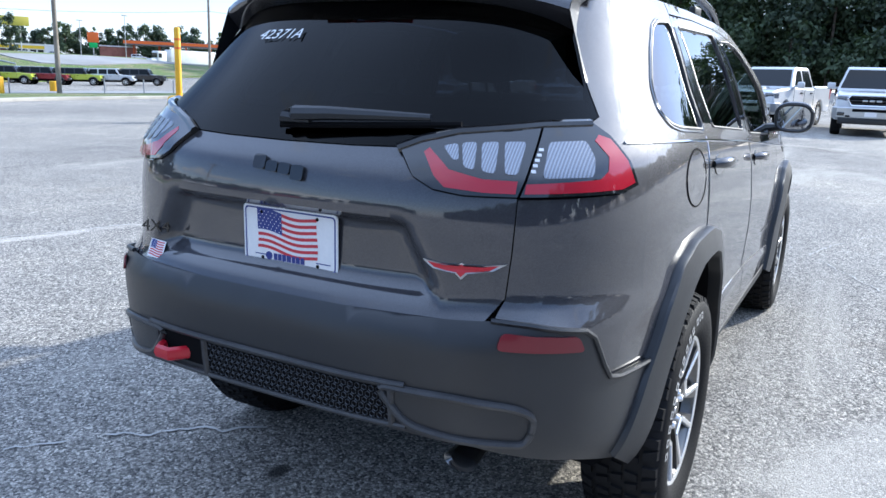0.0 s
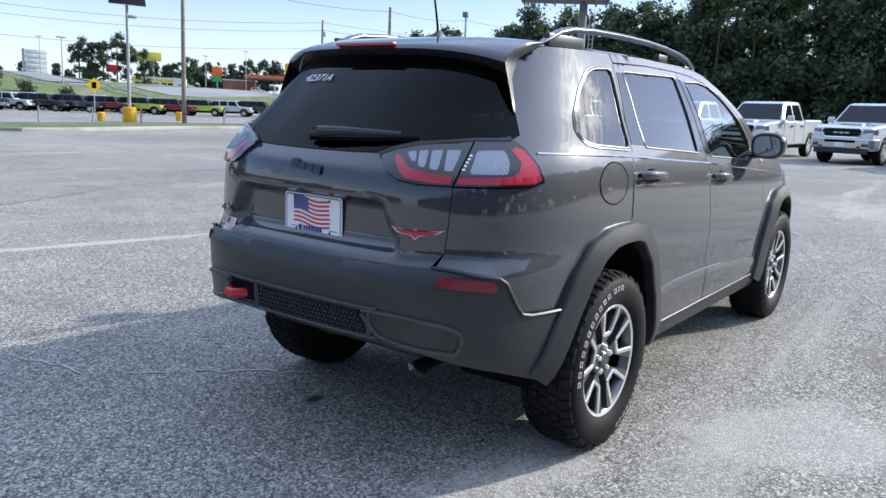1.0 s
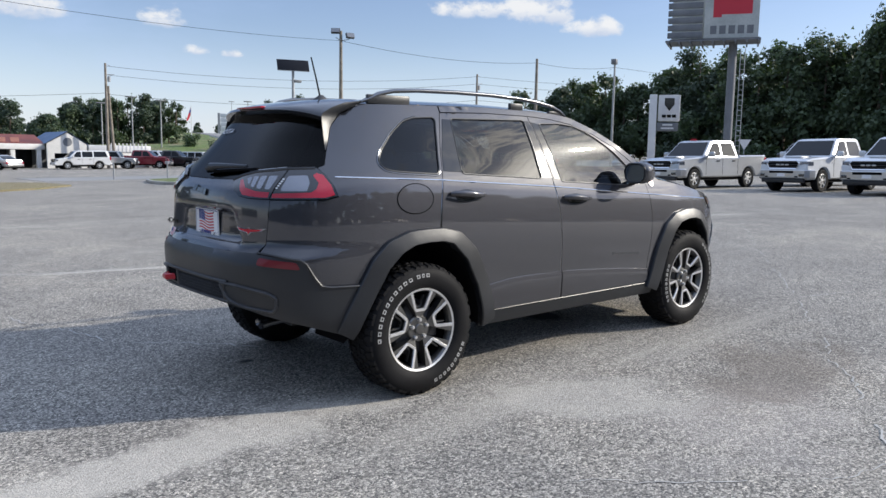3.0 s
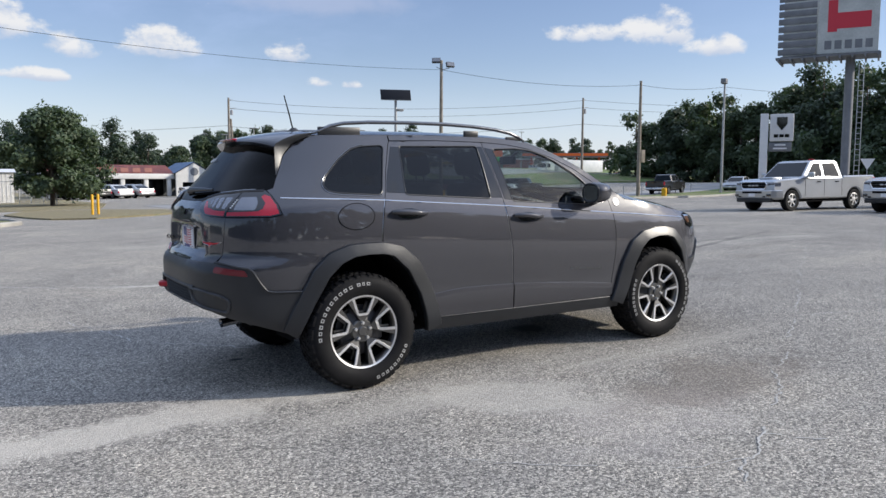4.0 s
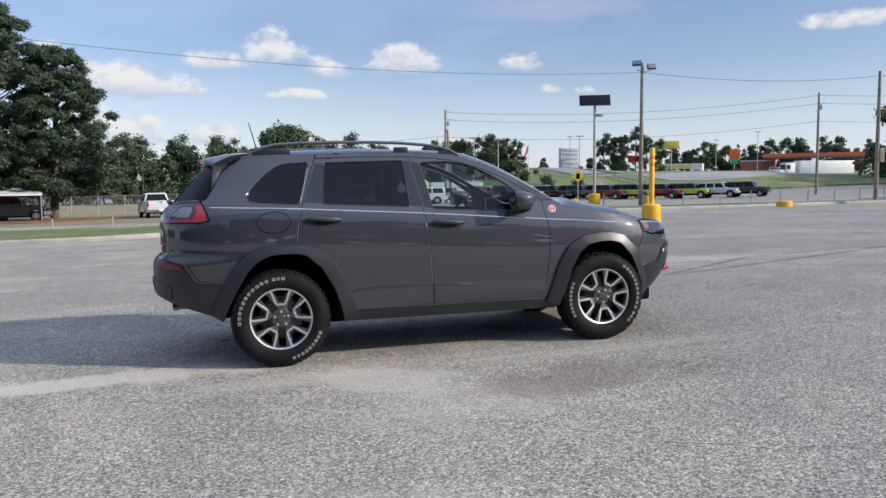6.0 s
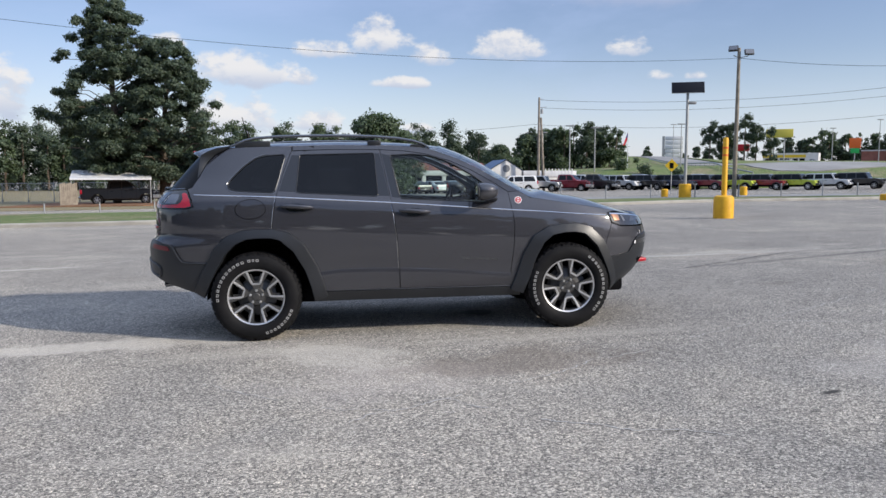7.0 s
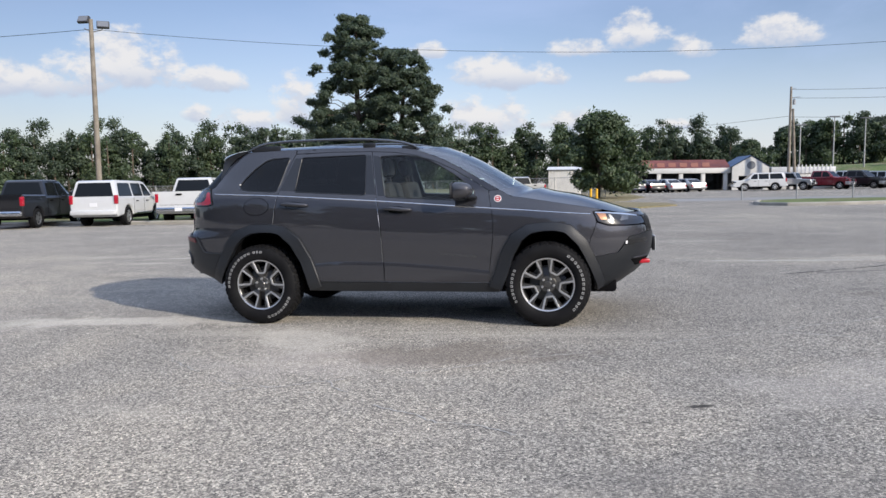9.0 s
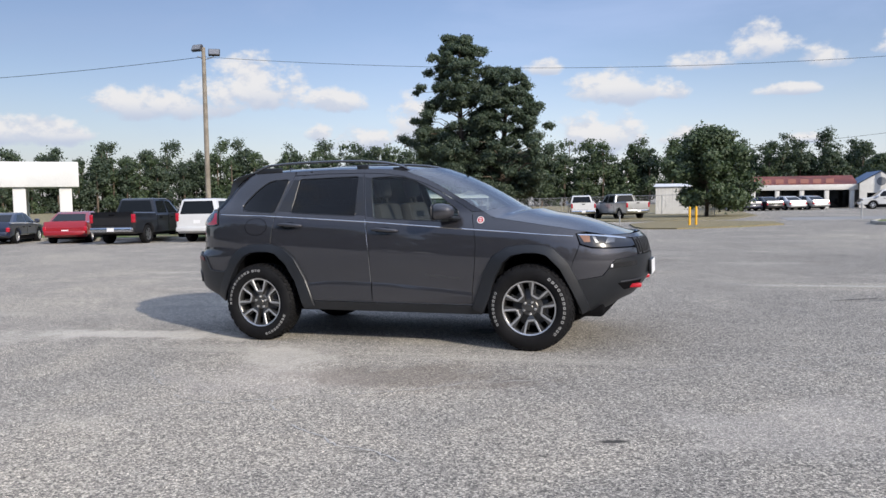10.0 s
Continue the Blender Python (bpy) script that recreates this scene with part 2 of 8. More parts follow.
def root(name, label, category, group="", at=None):
    ob = tagged(new(name), label, category, group)
    ob.empty_display_size = 0.3
    if at:
        ob.matrix_basis = at
    return ob


def on_ground(x, y, turn=0.0, dz=0.0):
    return pose(x, y, ground_z(x, y) + dz, 0, 0, turn)


def upright(x, y, turn=0.0, dz=0.0):
    """A pose on the ground that leans with it."""
    z = ground_z(x, y)
    n = Vector((-(ground_z(x + 1, y) - z), -(ground_z(x, y + 1) - z), 1)).normalized()
    q = Vector((0, 0, 1)).rotation_difference(n)
    return Matrix.Translation((x, y, z + dz)) @ q.to_matrix().to_4x4() @ pose(0, 0, 0, 0, 0, turn)


ROLL = pose(0, 0, 0, 90, 0, 0)  # turns z to -y: for wheels and things drawn on a side


def asphalt_nodes(n, b):
    p = n.add("ShaderNodeTexCoord").outputs["Object"]
    stone = n.add("ShaderNodeTexVoronoi", {"Vector": p, "Scale": 108.0})
    pebble = n.add("ShaderNodeTexVoronoi", {"Vector": n.vmath("ADD", p, (3.3, 1.7, 0.0)).outputs[0], "Scale": 66.0})
    grit = n.noise(p, 240.0, 3, 0.7).outputs[0]
    big = n.noise(p, 0.16, 6, 0.62, 0.4).outputs[0]
    mid = n.noise(p, 1.1, 6, 0.65, 0.6).outputs[0]
    base = n.ramp(n.add("ShaderNodeSeparateColor", {0: stone.outputs["Color"]}).outputs[0], [(0.0, (0.085, 0.086, 0.090)), (0.40, (0.225, 0.222, 0.215)), (0.75, (0.40, 0.392, 0.375)), (1.0, (0.70, 0.68, 0.645))])
    base = n.mix(n.map(n.add("ShaderNodeSeparateColor", {0: pebble.outputs["Color"]}).outputs[1], 0.55, 0.75, 0.0, 0.55, "LINEAR"), base, n.ramp(n.add("ShaderNodeSeparateColor", {0: pebble.outputs["Color"]}).outputs[0], [(0.0, (0.07, 0.07, 0.072)), (0.5, (0.32, 0.315, 0.30)), (1.0, (0.66, 0.645, 0.61))]))
    tone = n.ramp(n.math("ADD", n.math("MULTIPLY", big, 0.6), n.math("MULTIPLY", mid, 0.4)), [(0.30, (0.66, 0.66, 0.68)), (0.5, (0.95, 0.94, 0.93)), (0.68, (1.35, 1.30, 1.22))])
    c = n.mix(1.0, base, tone, "MULTIPLY")
    clot = n.noise(p, 80.0, 3, 0.8).outputs[0]
    c = n.mix(1.0, c, n.ramp(clot, [(0.34, (0.68, 0.68, 0.69)), (0.5, (0.98, 0.975, 0.96)), (0.66, (1.38, 1.36, 1.30))]), "MULTIPLY")
    # pale washed streaks and patches
    streak = n.noise(n.vmath("MULTIPLY", p, (0.16, 0.75, 1.0)).outputs[0], 0.9, 5, 0.65, 0.8).outputs[0]
    pale = n.math("MULTIPLY", n.map(streak, 0.55, 0.72), n.map(grit, 0.25, 0.6, 0.4, 0.8))
    c = n.mix(pale, c, (0.49, 0.47, 0.43))
    # brown oily stains
    rust = n.map(n.noise(n.vmath("ADD", p, (7.0, 3.0, 0.0)).outputs[0], 0.55, 5, 0.6, 0.3).outputs[0], 0.60, 0.76, 0.0, 0.4)
    c = n.mix(rust, c, (0.115, 0.095, 0.08))
    # washed pale and stained brown places with ragged edges: (x, y, half length, half width, turn)
    rag = n.math("MULTIPLY", n.math("SUBTRACT", n.noise(p, 2.2, 6, 0.65, 0.5).outputs[0], 0.5), 2.4)
    for cx, cy, rx, ry, turn, amount, tint in (
            (-1.45, -0.85, 1.5, 0.30, 6, 0.75, (0.56, 0.54, 0.50)), (0.75, -1.55, 0.75, 0.40, -40, 0.6, (0.55, 0.53, 0.49)), (1.1, -2.35, 0.9, 0.5, 0, 0.35, (0.50, 0.47, 0.45)),
            (-3.6, -1.5, 2.2, 0.5, 20, 0.4, (0.50, 0.48, 0.45)), (0.7, 4.85, 1.9, 0.10, -16, 0.7, (0.58, 0.56, 0.52)), (6.1, 4.5, 1.5, 0.12, 0, 0.6, (0.56, 0.54, 0.50)), (-4.4, 5.6, 1.1, 0.12, 14, 0.6, (0.56, 0.54, 0.50)),
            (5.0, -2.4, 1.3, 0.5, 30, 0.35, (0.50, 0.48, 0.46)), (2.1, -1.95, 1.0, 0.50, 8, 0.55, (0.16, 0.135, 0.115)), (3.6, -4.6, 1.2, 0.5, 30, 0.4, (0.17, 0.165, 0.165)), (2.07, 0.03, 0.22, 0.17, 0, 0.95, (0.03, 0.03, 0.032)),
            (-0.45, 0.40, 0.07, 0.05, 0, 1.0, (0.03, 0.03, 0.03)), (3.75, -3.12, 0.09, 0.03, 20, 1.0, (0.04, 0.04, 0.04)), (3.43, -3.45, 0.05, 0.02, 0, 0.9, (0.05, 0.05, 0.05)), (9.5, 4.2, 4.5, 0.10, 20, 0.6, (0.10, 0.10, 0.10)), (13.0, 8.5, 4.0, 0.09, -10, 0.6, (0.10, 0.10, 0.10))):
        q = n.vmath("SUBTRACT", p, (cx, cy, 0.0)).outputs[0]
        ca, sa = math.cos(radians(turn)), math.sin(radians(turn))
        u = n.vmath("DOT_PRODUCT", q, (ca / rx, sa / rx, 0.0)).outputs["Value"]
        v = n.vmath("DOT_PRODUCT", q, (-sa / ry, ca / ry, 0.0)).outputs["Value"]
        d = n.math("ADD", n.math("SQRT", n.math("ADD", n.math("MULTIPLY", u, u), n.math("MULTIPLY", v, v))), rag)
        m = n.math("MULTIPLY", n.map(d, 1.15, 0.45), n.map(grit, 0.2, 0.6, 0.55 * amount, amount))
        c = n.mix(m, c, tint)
    c = n.mix(n.map(grit, 0.38, 0.60), n.mix(1.0, c, (0.50, 0.50, 0.51), "MULTIPLY"), n.mix(1.0, c, (1.08, 1.08, 1.08), "MULTIPLY"))
    c = n.mix(1.0, c, (1.11, 1.075, 1.015), "MULTIPLY")
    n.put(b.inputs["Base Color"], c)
    n.put(b.inputs["Roughness"], n.map(grit, 0.2, 0.8, 0.85, 1.0))
    n.put(b.inputs["Specular IOR Level"], 0.25)
    n.put(b.inputs["Diffuse Roughness"], 0.2)
    hgt = n.math("ADD", n.math("MULTIPLY", stone.outputs[0], -0.7), n.math("MULTIPLY", grit, 0.4))
    bump(n, b, hgt, 0.6, 0.006)


ASPHALT = principled("asphalt", asphalt_nodes)


def paint_nodes(n, b):
    p = n.add("ShaderNodeTexCoord").outputs["Object"]
    flake = n.add("ShaderNodeTexVoronoi", {"Vector": p, "Scale": 1400.0})
    f = n.add("ShaderNodeSeparateColor", {0: flake.outputs["Color"]}).outputs[0]
    n.put(b.inputs["Base Color"], n.mix(n.map(f, 0.3, 1.0), (0.032, 0.0325, 0.0395), (0.070, 0.071, 0.083)))
    dust = n.noise(p, 2.4, 5, 0.6).outputs[0]
    n.put(b.inputs["Roughness"], n.map(dust, 0.3, 0.7, 0.56, 0.60))
    n.put(b.inputs["Coat Roughness"], n.map(dust, 0.35, 0.7, 0.025, 0.06))
    bump(n, b, n.noise(p, 260.0, 2, 0.5).outputs[0], 0.012, 0.002)


PAINT = principled("granite_metallic_paint", paint_nodes, Metallic=0.6, Specular_IOR_Level=0.12, Coat_Weight=1.0, Coat_IOR=1.75)
PLASTIC = mottled((0.008, 0.0092, 0.0118), (0.014, 0.0162, 0.0205), 2.0, 420.0, (0.34, 0.46), 0.25, 0.0015, name="grained_black_plastic")
PIANO = principled("gloss_black", Base_Color=(0.008, 0.008, 0.009), Roughness=0.08, Coat_Weight=0.6)
RUBBER = mottled((0.007, 0.007, 0.008), (0.013, 0.013, 0.014), 6.0, 180.0, (0.55, 0.8), 0.2, 0.002, name="tyre_rubber")
ALLOY = mottled((0.72, 0.72, 0.725), (0.82, 0.82, 0.825), 8.0, 300.0, (0.34, 0.44), 0.05, 0.001, 0.95, name="machined_alloy")
DARK_ALLOY = mottled((0.045, 0.045, 0.048), (0.07, 0.07, 0.073), 8.0, 200.0, (0.35, 0.5), 0.05, 0.001, 0.4, name="dark_grey_alloy")
CHROME = principled("chrome", Base_Color=(0.75, 0.76, 0.78), Metallic=1.0, Roughness=0.09)
RAIL = principled("dark_satin_rail", Base_Color=(0.20, 0.205, 0.215), Metallic=0.9, Roughness=0.22)
GREY_ALLOY = mottled((0.125, 0.124, 0.121), (0.175, 0.173, 0.169), 8.0, 260.0, (0.28, 0.4), 0.05, 0.001, 0.9, name="grey_painted_alloy")
WORN_WHITE = mottled((0.22, 0.22, 0.22), (0.44, 0.44, 0.44), 30.0, 300.0, (0.6, 0.8), 0.1, 0.001, name="worn_white_rubber")
SATIN = principled("satin_silver", Base_Color=(0.50, 0.51, 0.53), Metallic=0.9, Roughness=0.28)
RED_LENS = principled("red_lens", Base_Color=(0.40, 0.006, 0.022), Roughness=0.22, Coat_Weight=1.0)
REFLECTOR = principled("dark_red_reflector", Base_Color=(0.15, 0.006, 0.014), Roughness=0.3, Coat_Weight=0.4)
RED_PAINT = principled("red_paint", Base_Color=(0.45, 0.012, 0.025), Roughness=0.3)


def ribbed_nodes(n, b):
    p = n.add("ShaderNodeTexCoord").outputs["Object"]
    w = n.add("ShaderNodeTexWave", {"Vector": n.add("ShaderNodeCombineXYZ", {0: n.add("ShaderNodeSeparateXYZ", {0: p}).outputs[1]}), "Scale": 50.0})
    n.put(b.inputs["Base Color"], n.mix(w.outputs[0], (0.20, 0.21, 0.235), (0.33, 0.34, 0.365)))
    bump(n, b, w.outputs[0], 0.3, 0.002)


CLEAR_LENS = principled("clear_lens", ribbed_nodes, Metallic=0.75, Roughness=0.2)
REAR_GLASS = glass("rear_privacy_glass", (0.020, 0.024, 0.032), 0.26)
SMOKED = principled("smoked_lens", Base_Color=(0.014, 0.014, 0.016), Roughness=0.10, Coat_Weight=1.0)
AMBER = principled("amber_lens", Base_Color=(0.30, 0.15, 0.085), Metallic=0.6, Roughness=0.18, Coat_Weight=1.0)
WHITE = mottled((0.74, 0.75, 0.77), (0.82, 0.82, 0.83), 3.0, 90.0, (0.35, 0.5), 0.03, 0.001, name="white_enamel")
BLUE = principled("flag_blue", Base_Color=(0.02, 0.04, 0.22), Roughness=0.45)
FLAG_RED = principled("flag_red", Base_Color=(0.52, 0.03, 0.05), Roughness=0.45)
BLACK = principled("matt_black", Base_Color=(0.006, 0.006, 0.007), Roughness=0.9, Specular_IOR_Level=0.06)
CLOTH = mottled((0.018, 0.018, 0.019), (0.032, 0.032, 0.033), 8.0, 250.0, (0.7, 0.9), 0.3, 0.002, name="dark_seat_cloth")
PALE_CLOTH = mottled((0.30, 0.29, 0.275), (0.40, 0.385, 0.36), 8.0, 250.0, (0.6, 0.8), 0.2, 0.002, name="pale_seat_cloth")
PRIVACY = glass("privacy_glass", (0.07, 0.076, 0.085), 0.9)
TINT = glass("tinted_glass", (0.74, 0.82, 0.79), 0.9)
MIRROR = principled("mirror", Base_Color=(0.45, 0.47, 0.50), Metallic=1.0, Roughness=0.02)
for _m, _gloss in ((PLASTIC, 0.62), (RUBBER, 0.14), (WORN_WHITE, 0.18)):
    for _n in _m.node_tree.nodes:
        if _n.bl_idname == "ShaderNodeBsdfPrincipled":
            _n.inputs["Specular IOR Level"].default_value = _gloss

# ---- ground ----
lot = Shape()
XS = sorted({round(v, 2) for v in [*np.linspace(-40, 60, 41), *np.linspace(-90, 140, 24), -2500, -1200, -600, -300, -150, 220, 400, 800, 1500, 2500]})
YS = sorted({round(v, 2) for v in [*np.linspace(-30, 90, 49), *np.linspace(-90, 180, 28), -2500, -1200, -600, -300, -150, 260, 400, 800, 1500, 2500]})
lot.add([(x, y, ground_z(x, y)) for x in XS for y in YS], [(i * len(YS) + j, (i + 1) * len(YS) + j, (i + 1) * len(YS) + j + 1, i * len(YS) + j + 1) for i in range(len(XS) - 1) for j in range(len(YS) - 1)])
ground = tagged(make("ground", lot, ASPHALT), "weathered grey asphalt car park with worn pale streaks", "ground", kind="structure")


# ---- the grey car ----
def curve(pts):
    """A smooth curve through (t, value) with no overshoot."""
    t, v = [p[0] for p in pts], [p[1] for p in pts]
    k = len(t)
    h = [t[i + 1] - t[i] for i in range(k - 1)]
    s = [(v[i + 1] - v[i]) / h[i] for i in range(k - 1)]
    d = [s[0]] + [0.0 if s[i - 1] * s[i] <= 0 else 2 * s[i - 1] * s[i] / (s[i - 1] + s[i]) for i in range(1, k - 1)] + [s[-1]]

    def at(x):
        if x <= t[0]:
            return v[0] + d[0] * (x - t[0])
        if x >= t[-1]:
            return v[-1] + d[-1] * (x - t[-1])
        i = max(j for j in range(k - 1) if t[j] <= x)
        u = (x - t[i]) / h[i]
        return ((1 + 2 * u) * (1 - u) ** 2 * v[i] + u * (1 - u) ** 2 * h[i] * d[i] + u * u * (3 - 2 * u) * v[i + 1] + u * u * (u - 1) * h[i] * d[i + 1])
    return at


def sstep(a, b, x):
    u = min(1.0, max(0.0, (x - a) / (b - a)))
    return u * u * (3 - 2 * u)


half_width = curve([(0.28, 0.80), (0.40, 0.845), (0.50, 0.851), (0.535, 0.852), (0.590, 0.853), (0.70, 0.860), (0.82, 0.8645), (0.90, 0.8635), (0.99, 0.8575), (1.06, 0.850), (1.12, 0.8405), (1.20, 0.816), (1.27, 0.789), (1.45, 0.715), (1.60, 0.642), (1.68, 0.60)])
rear_x = curve([(0.33, -0.66), (0.42, -0.82), (0.52, -0.93), (0.62, -0.958), (0.78, -0.965), (0.835, -0.955), (0.855, -0.932), (0.95, -0.922), (1.08, -0.915), (1.17, -0.895), (1.215, -0.86), (1.28, -0.805), (1.45, -0.66), (1.60, -0.52), (1.68, -0.44)])
front_x = curve([(0.28, 3.28), (0.38, 3.44), (0.50, 3.57), (0.62, 3.64), (0.75, 3.655), (0.88, 3.635), (0.97, 3.58), (1.05, 3.47), (1.15, 3.3)])
XC, XF, KS = 0.25, 2.50, 1.0


def wide(x, z):
    lean = 0.07 * sstep(0.62, 0.95, z) * (1 - sstep(1.18, 1.40, z)) + 0.03 * (1 - sstep(0.62, 0.95, z))
    return half_width(z + lean * (min(3.0, max(-0.5, x)) - 0.9))


def squircle(w, a, phi, n):
    c, s = max(0.0, math.cos(phi)), max(0.0, math.sin(phi))
    r = ((c / w) ** n + (s / a) ** n) ** (-1 / n)
    return r * c, r * s


def tail_power(z):
    return 3.45 + 0.35 * (1 - sstep(0.82, 0.90, z)) - 0.35 * sstep(1.25, 1.45, z)


def skin(s, z, off=0.0):
    """The car's skin (right half): s runs along the side as x does, and on round the corners; z is the height."""
    if s < XC:
        c, e = squircle(wide(XC + (s - XC) * 0.8, z), XC - rear_x(z), (XC - s) / KS, tail_power(z))
        p = Vector((XC - e, -c, z))
    elif s > XF:
        c, e = squircle(wide(s, z), front_x(z) - XF, (s - XF) / KS, 2.8)
        p = Vector((XF + e, -c, z))
    else:
        p = Vector((s, -wide(s, z), z))
    dent = dents(s, z)
    if off + dent:
        p = p + skin_normal(s, z) * (off + dent)
    return p


REAR_END, FRONT_END = XC - KS * math.pi / 2, XF + KS * math.pi / 2


def bare(s, z):
    if s < XC:
        c, e = squircle(wide(XC + (s - XC) * 0.8, z), XC - rear_x(z), (XC - s) / KS, tail_power(z))
        return Vector((XC - e, -c, z))
    if s > XF:
        c, e = squircle(wide(s, z), front_x(z) - XF, (s - XF) / KS, 2.8)
        return Vector((XF + e, -c, z))
    return Vector((s, -wide(s, z), z))


def skin_normal(s, z):
    h = 0.006
    a = bare(min(s + h, FRONT_END), z) - bare(max(s - h, REAR_END), z)
    b = bare(s, z + h) - bare(s, z - h)
    n = a.cross(b)
    return n.normalized() if n.length > 1e-9 else Vector((0, -1, 0))


def dents(s, z):
    """The hollow for the plate in the tailgate."""
    if s > -0.55 or z < 0.84 or z > 1.14:
        return 0.0
    y = -bare(s, z).y
    side = 0.47 - 0.07 * sstep(0.90, 1.07, z)
    return -0.052 * (1 - sstep(side - 0.055, side, y)) * sstep(0.868, 0.925, z) * (1 - sstep(1.045, 1.075, z))


def at_x(x, z):
    """The s at which the skin has that x."""
    if XC <= x <= XF:
        return x
    lo, hi = (REAR_END, XC) if x < XC else (XF, FRONT_END)
    for _ in range(30):
        m = (lo + hi) / 2
        if bare(m, z).x < x:
            lo = m
        else:
            hi = m
    return lo


def at_y(y, z, front=False):
    """The s at which the skin of the tail (or nose) is that far from the middle."""
    lo, hi = (REAR_END, XC) if not front else (FRONT_END, XF)
    for _ in range(30):
        m = (lo + hi) / 2
        if -bare(m, z).y < abs(y):
            lo = m
        else:
            hi = m
    return lo


def X(*pts):
    return [(at_x(x, z), z) for x, z in pts]


def Y(*pts):
    return [(at_y(y, z), z) for y, z in pts]


def YF(*pts):
    return [(at_y(y, z, True), z) for y, z in pts]


def dense(poly, step, closed=True):
    res = []
    k = len(poly)
    for i in range(k if closed else k - 1):
        a, b = Vector(poly[i]), Vector(poly[(i + 1) % k])
        m = max(1, int(math.ceil((b - a).length / step)))
        res += [tuple(a.lerp(b, j / m)) for j in range(m)]
    if not closed:
        res.append(tuple(poly[-1]))
    return res


def rounded(poly, r, n=4):
    """An outline with its corners rounded."""
    res = []
    k = len(poly)
    for i in range(k):
        a, p, b = Vector(poly[i - 1]), Vector(poly[i]), Vector(poly[(i + 1) % k])
        d = min(r, 0.45 * (p - a).length, 0.45 * (b - p).length)
        u, v = p + (a - p).normalized() * d, p + (b - p).normalized() * d
        res += [tuple(u * (1 - t) ** 2 + p * (2 * t * (1 - t)) + v * t * t) for t in (j / n for j in range(n + 1))]
    return res


def inside(poly, x, y):
    c = False
    k = len(poly)
    j = k - 1
    for i in range(k):
        xi, yi = poly[i]
        xj, yj = poly[j]
        if (yi > y) != (yj > y) and x < (xj - xi) * (y - yi) / (yj - yi) + xi:
            c = not c
        j = i
    return c


def tiling(outer, holes=(), step=0.03):
    """Triangles over a flat outline with holes: points, triangles, and the rims as runs of point numbers."""
    from mathutils.geometry import delaunay_2d_cdt
    rims = [dense(outer, step)] + [dense(h, step) for h in holes]
    pts, edges = [], []
    for rim in rims:
        o = len(pts)
        pts += [Vector(p) for p in rim]
        edges += [(o + i, o + (i + 1) % len(rim)) for i in range(len(rim))]
    xs, ys = [p[0] for p in outer], [p[1] for p in outer]
    fence = np.array([p for rim in rims for p in rim])
    gx = math.floor(min(xs) / step) * step
    while gx < max(xs):
        gy = math.floor(min(ys) / step) * step
        while gy < max(ys):
            if inside(rims[0], gx, gy) and not any(inside(h, gx, gy) for h in rims[1:]):
                if np.min(np.hypot(fence[:, 0] - gx, fence[:, 1] - gy)) > step * 0.45:
                    pts.append(Vector((gx, gy)))
            gy += step
        gx += step
    out_v, _, out_f, *_ = delaunay_2d_cdt(pts, edges, [], 0, 1e-6)
    tris = []
    for f in out_f:
        c = sum((out_v[i] for i in f), Vector((0, 0))) / len(f)
        if inside(rims[0], c.x, c.y) and not any(inside(h, c.x, c.y) for h in rims[1:]):
            tris.append(tuple(f))
    return out_v, tris


def panel(name, outer, material, parent, holes=(), off=0.0, thick=0.02, gap=0.0025, step=0.03, label="", mirror=None, round_edge=0.004):
    """A piece of the skin with the given outline, with turned-in rims. mirror: True draws it on the left side, 'both' on both as one."""
    outer = shrink(outer, gap) if gap else outer
    v2, tris = tiling(outer, holes, step)
    used = sorted({i for t in tris for i in t})
    idx = {u: i for i, u in enumerate(used)}
    tris = [tuple(idx[i] for i in t) for t in tris]
    st = [v2[u] for u in used]
    nor = [skin_normal(*p) for p in st]
    out_v = [skin(p[0], p[1], off) for p in st]
    count = {}
    for t in tris:
        for i in range(3):
            e = (t[i], t[(i + 1) % 3])
            count[tuple(sorted(e))] = count.get(tuple(sorted(e)), 0) + 1
    rim = [e for t in tris for e in ((t[0], t[1]), (t[1], t[2]), (t[2], t[0])) if count[tuple(sorted(e))] == 1]
    mid = {i for e in rim for i in e} if thick else set()
    back = {}
    verts = list(out_v)
    for i in mid:
        back[i] = len(verts)
        verts.append(out_v[i] - nor[i] * thick)
    faces = list(tris)
    if thick:
        faces += [(b, a, back[a], back[b]) for a, b in rim]
    sides = [1] if mirror is None else [-1] if mirror is True else [1, -1]
    sh_v, sh_f, sh_n = [], [], []
    for sd in sides:
        o = len(sh_v)
        sh_v += [(p.x, p.y * sd, p.z) for p in verts]
        sh_f += [tuple(o + i for i in (f if sd == 1 else f[::-1])) for f in faces]
        sh_n += [(n.x, n.y * sd, n.z) for n in nor]
    me = bpy.data.meshes.new(name)
    me.from_pydata(sh_v, [], sh_f)
    me.shade_smooth()
    me.set_sharp_from_angle(angle=radians(50))
    me.materials.append(material)
    me.validate()
    ob = new(name, me)
    ob.parent = parent
    if label:
        ob["label"] = label
    return ob


def weld(ob, dist=0.0008):
    bm = bmesh.new()
    bm.from_mesh(ob.data)
    bmesh.ops.remove_doubles(bm, verts=bm.verts[:], dist=dist)
    bm.to_mesh(ob.data)
    bm.free()
    return ob


def line(pts, step=0.03, off=0.0, closed=False):
    """A run over the skin."""
    return [skin(s, z, off) for s, z in dense(pts, step, closed)]


def flip(path):
    return [Vector((p[0], -p[1], p[2])) for p in path]


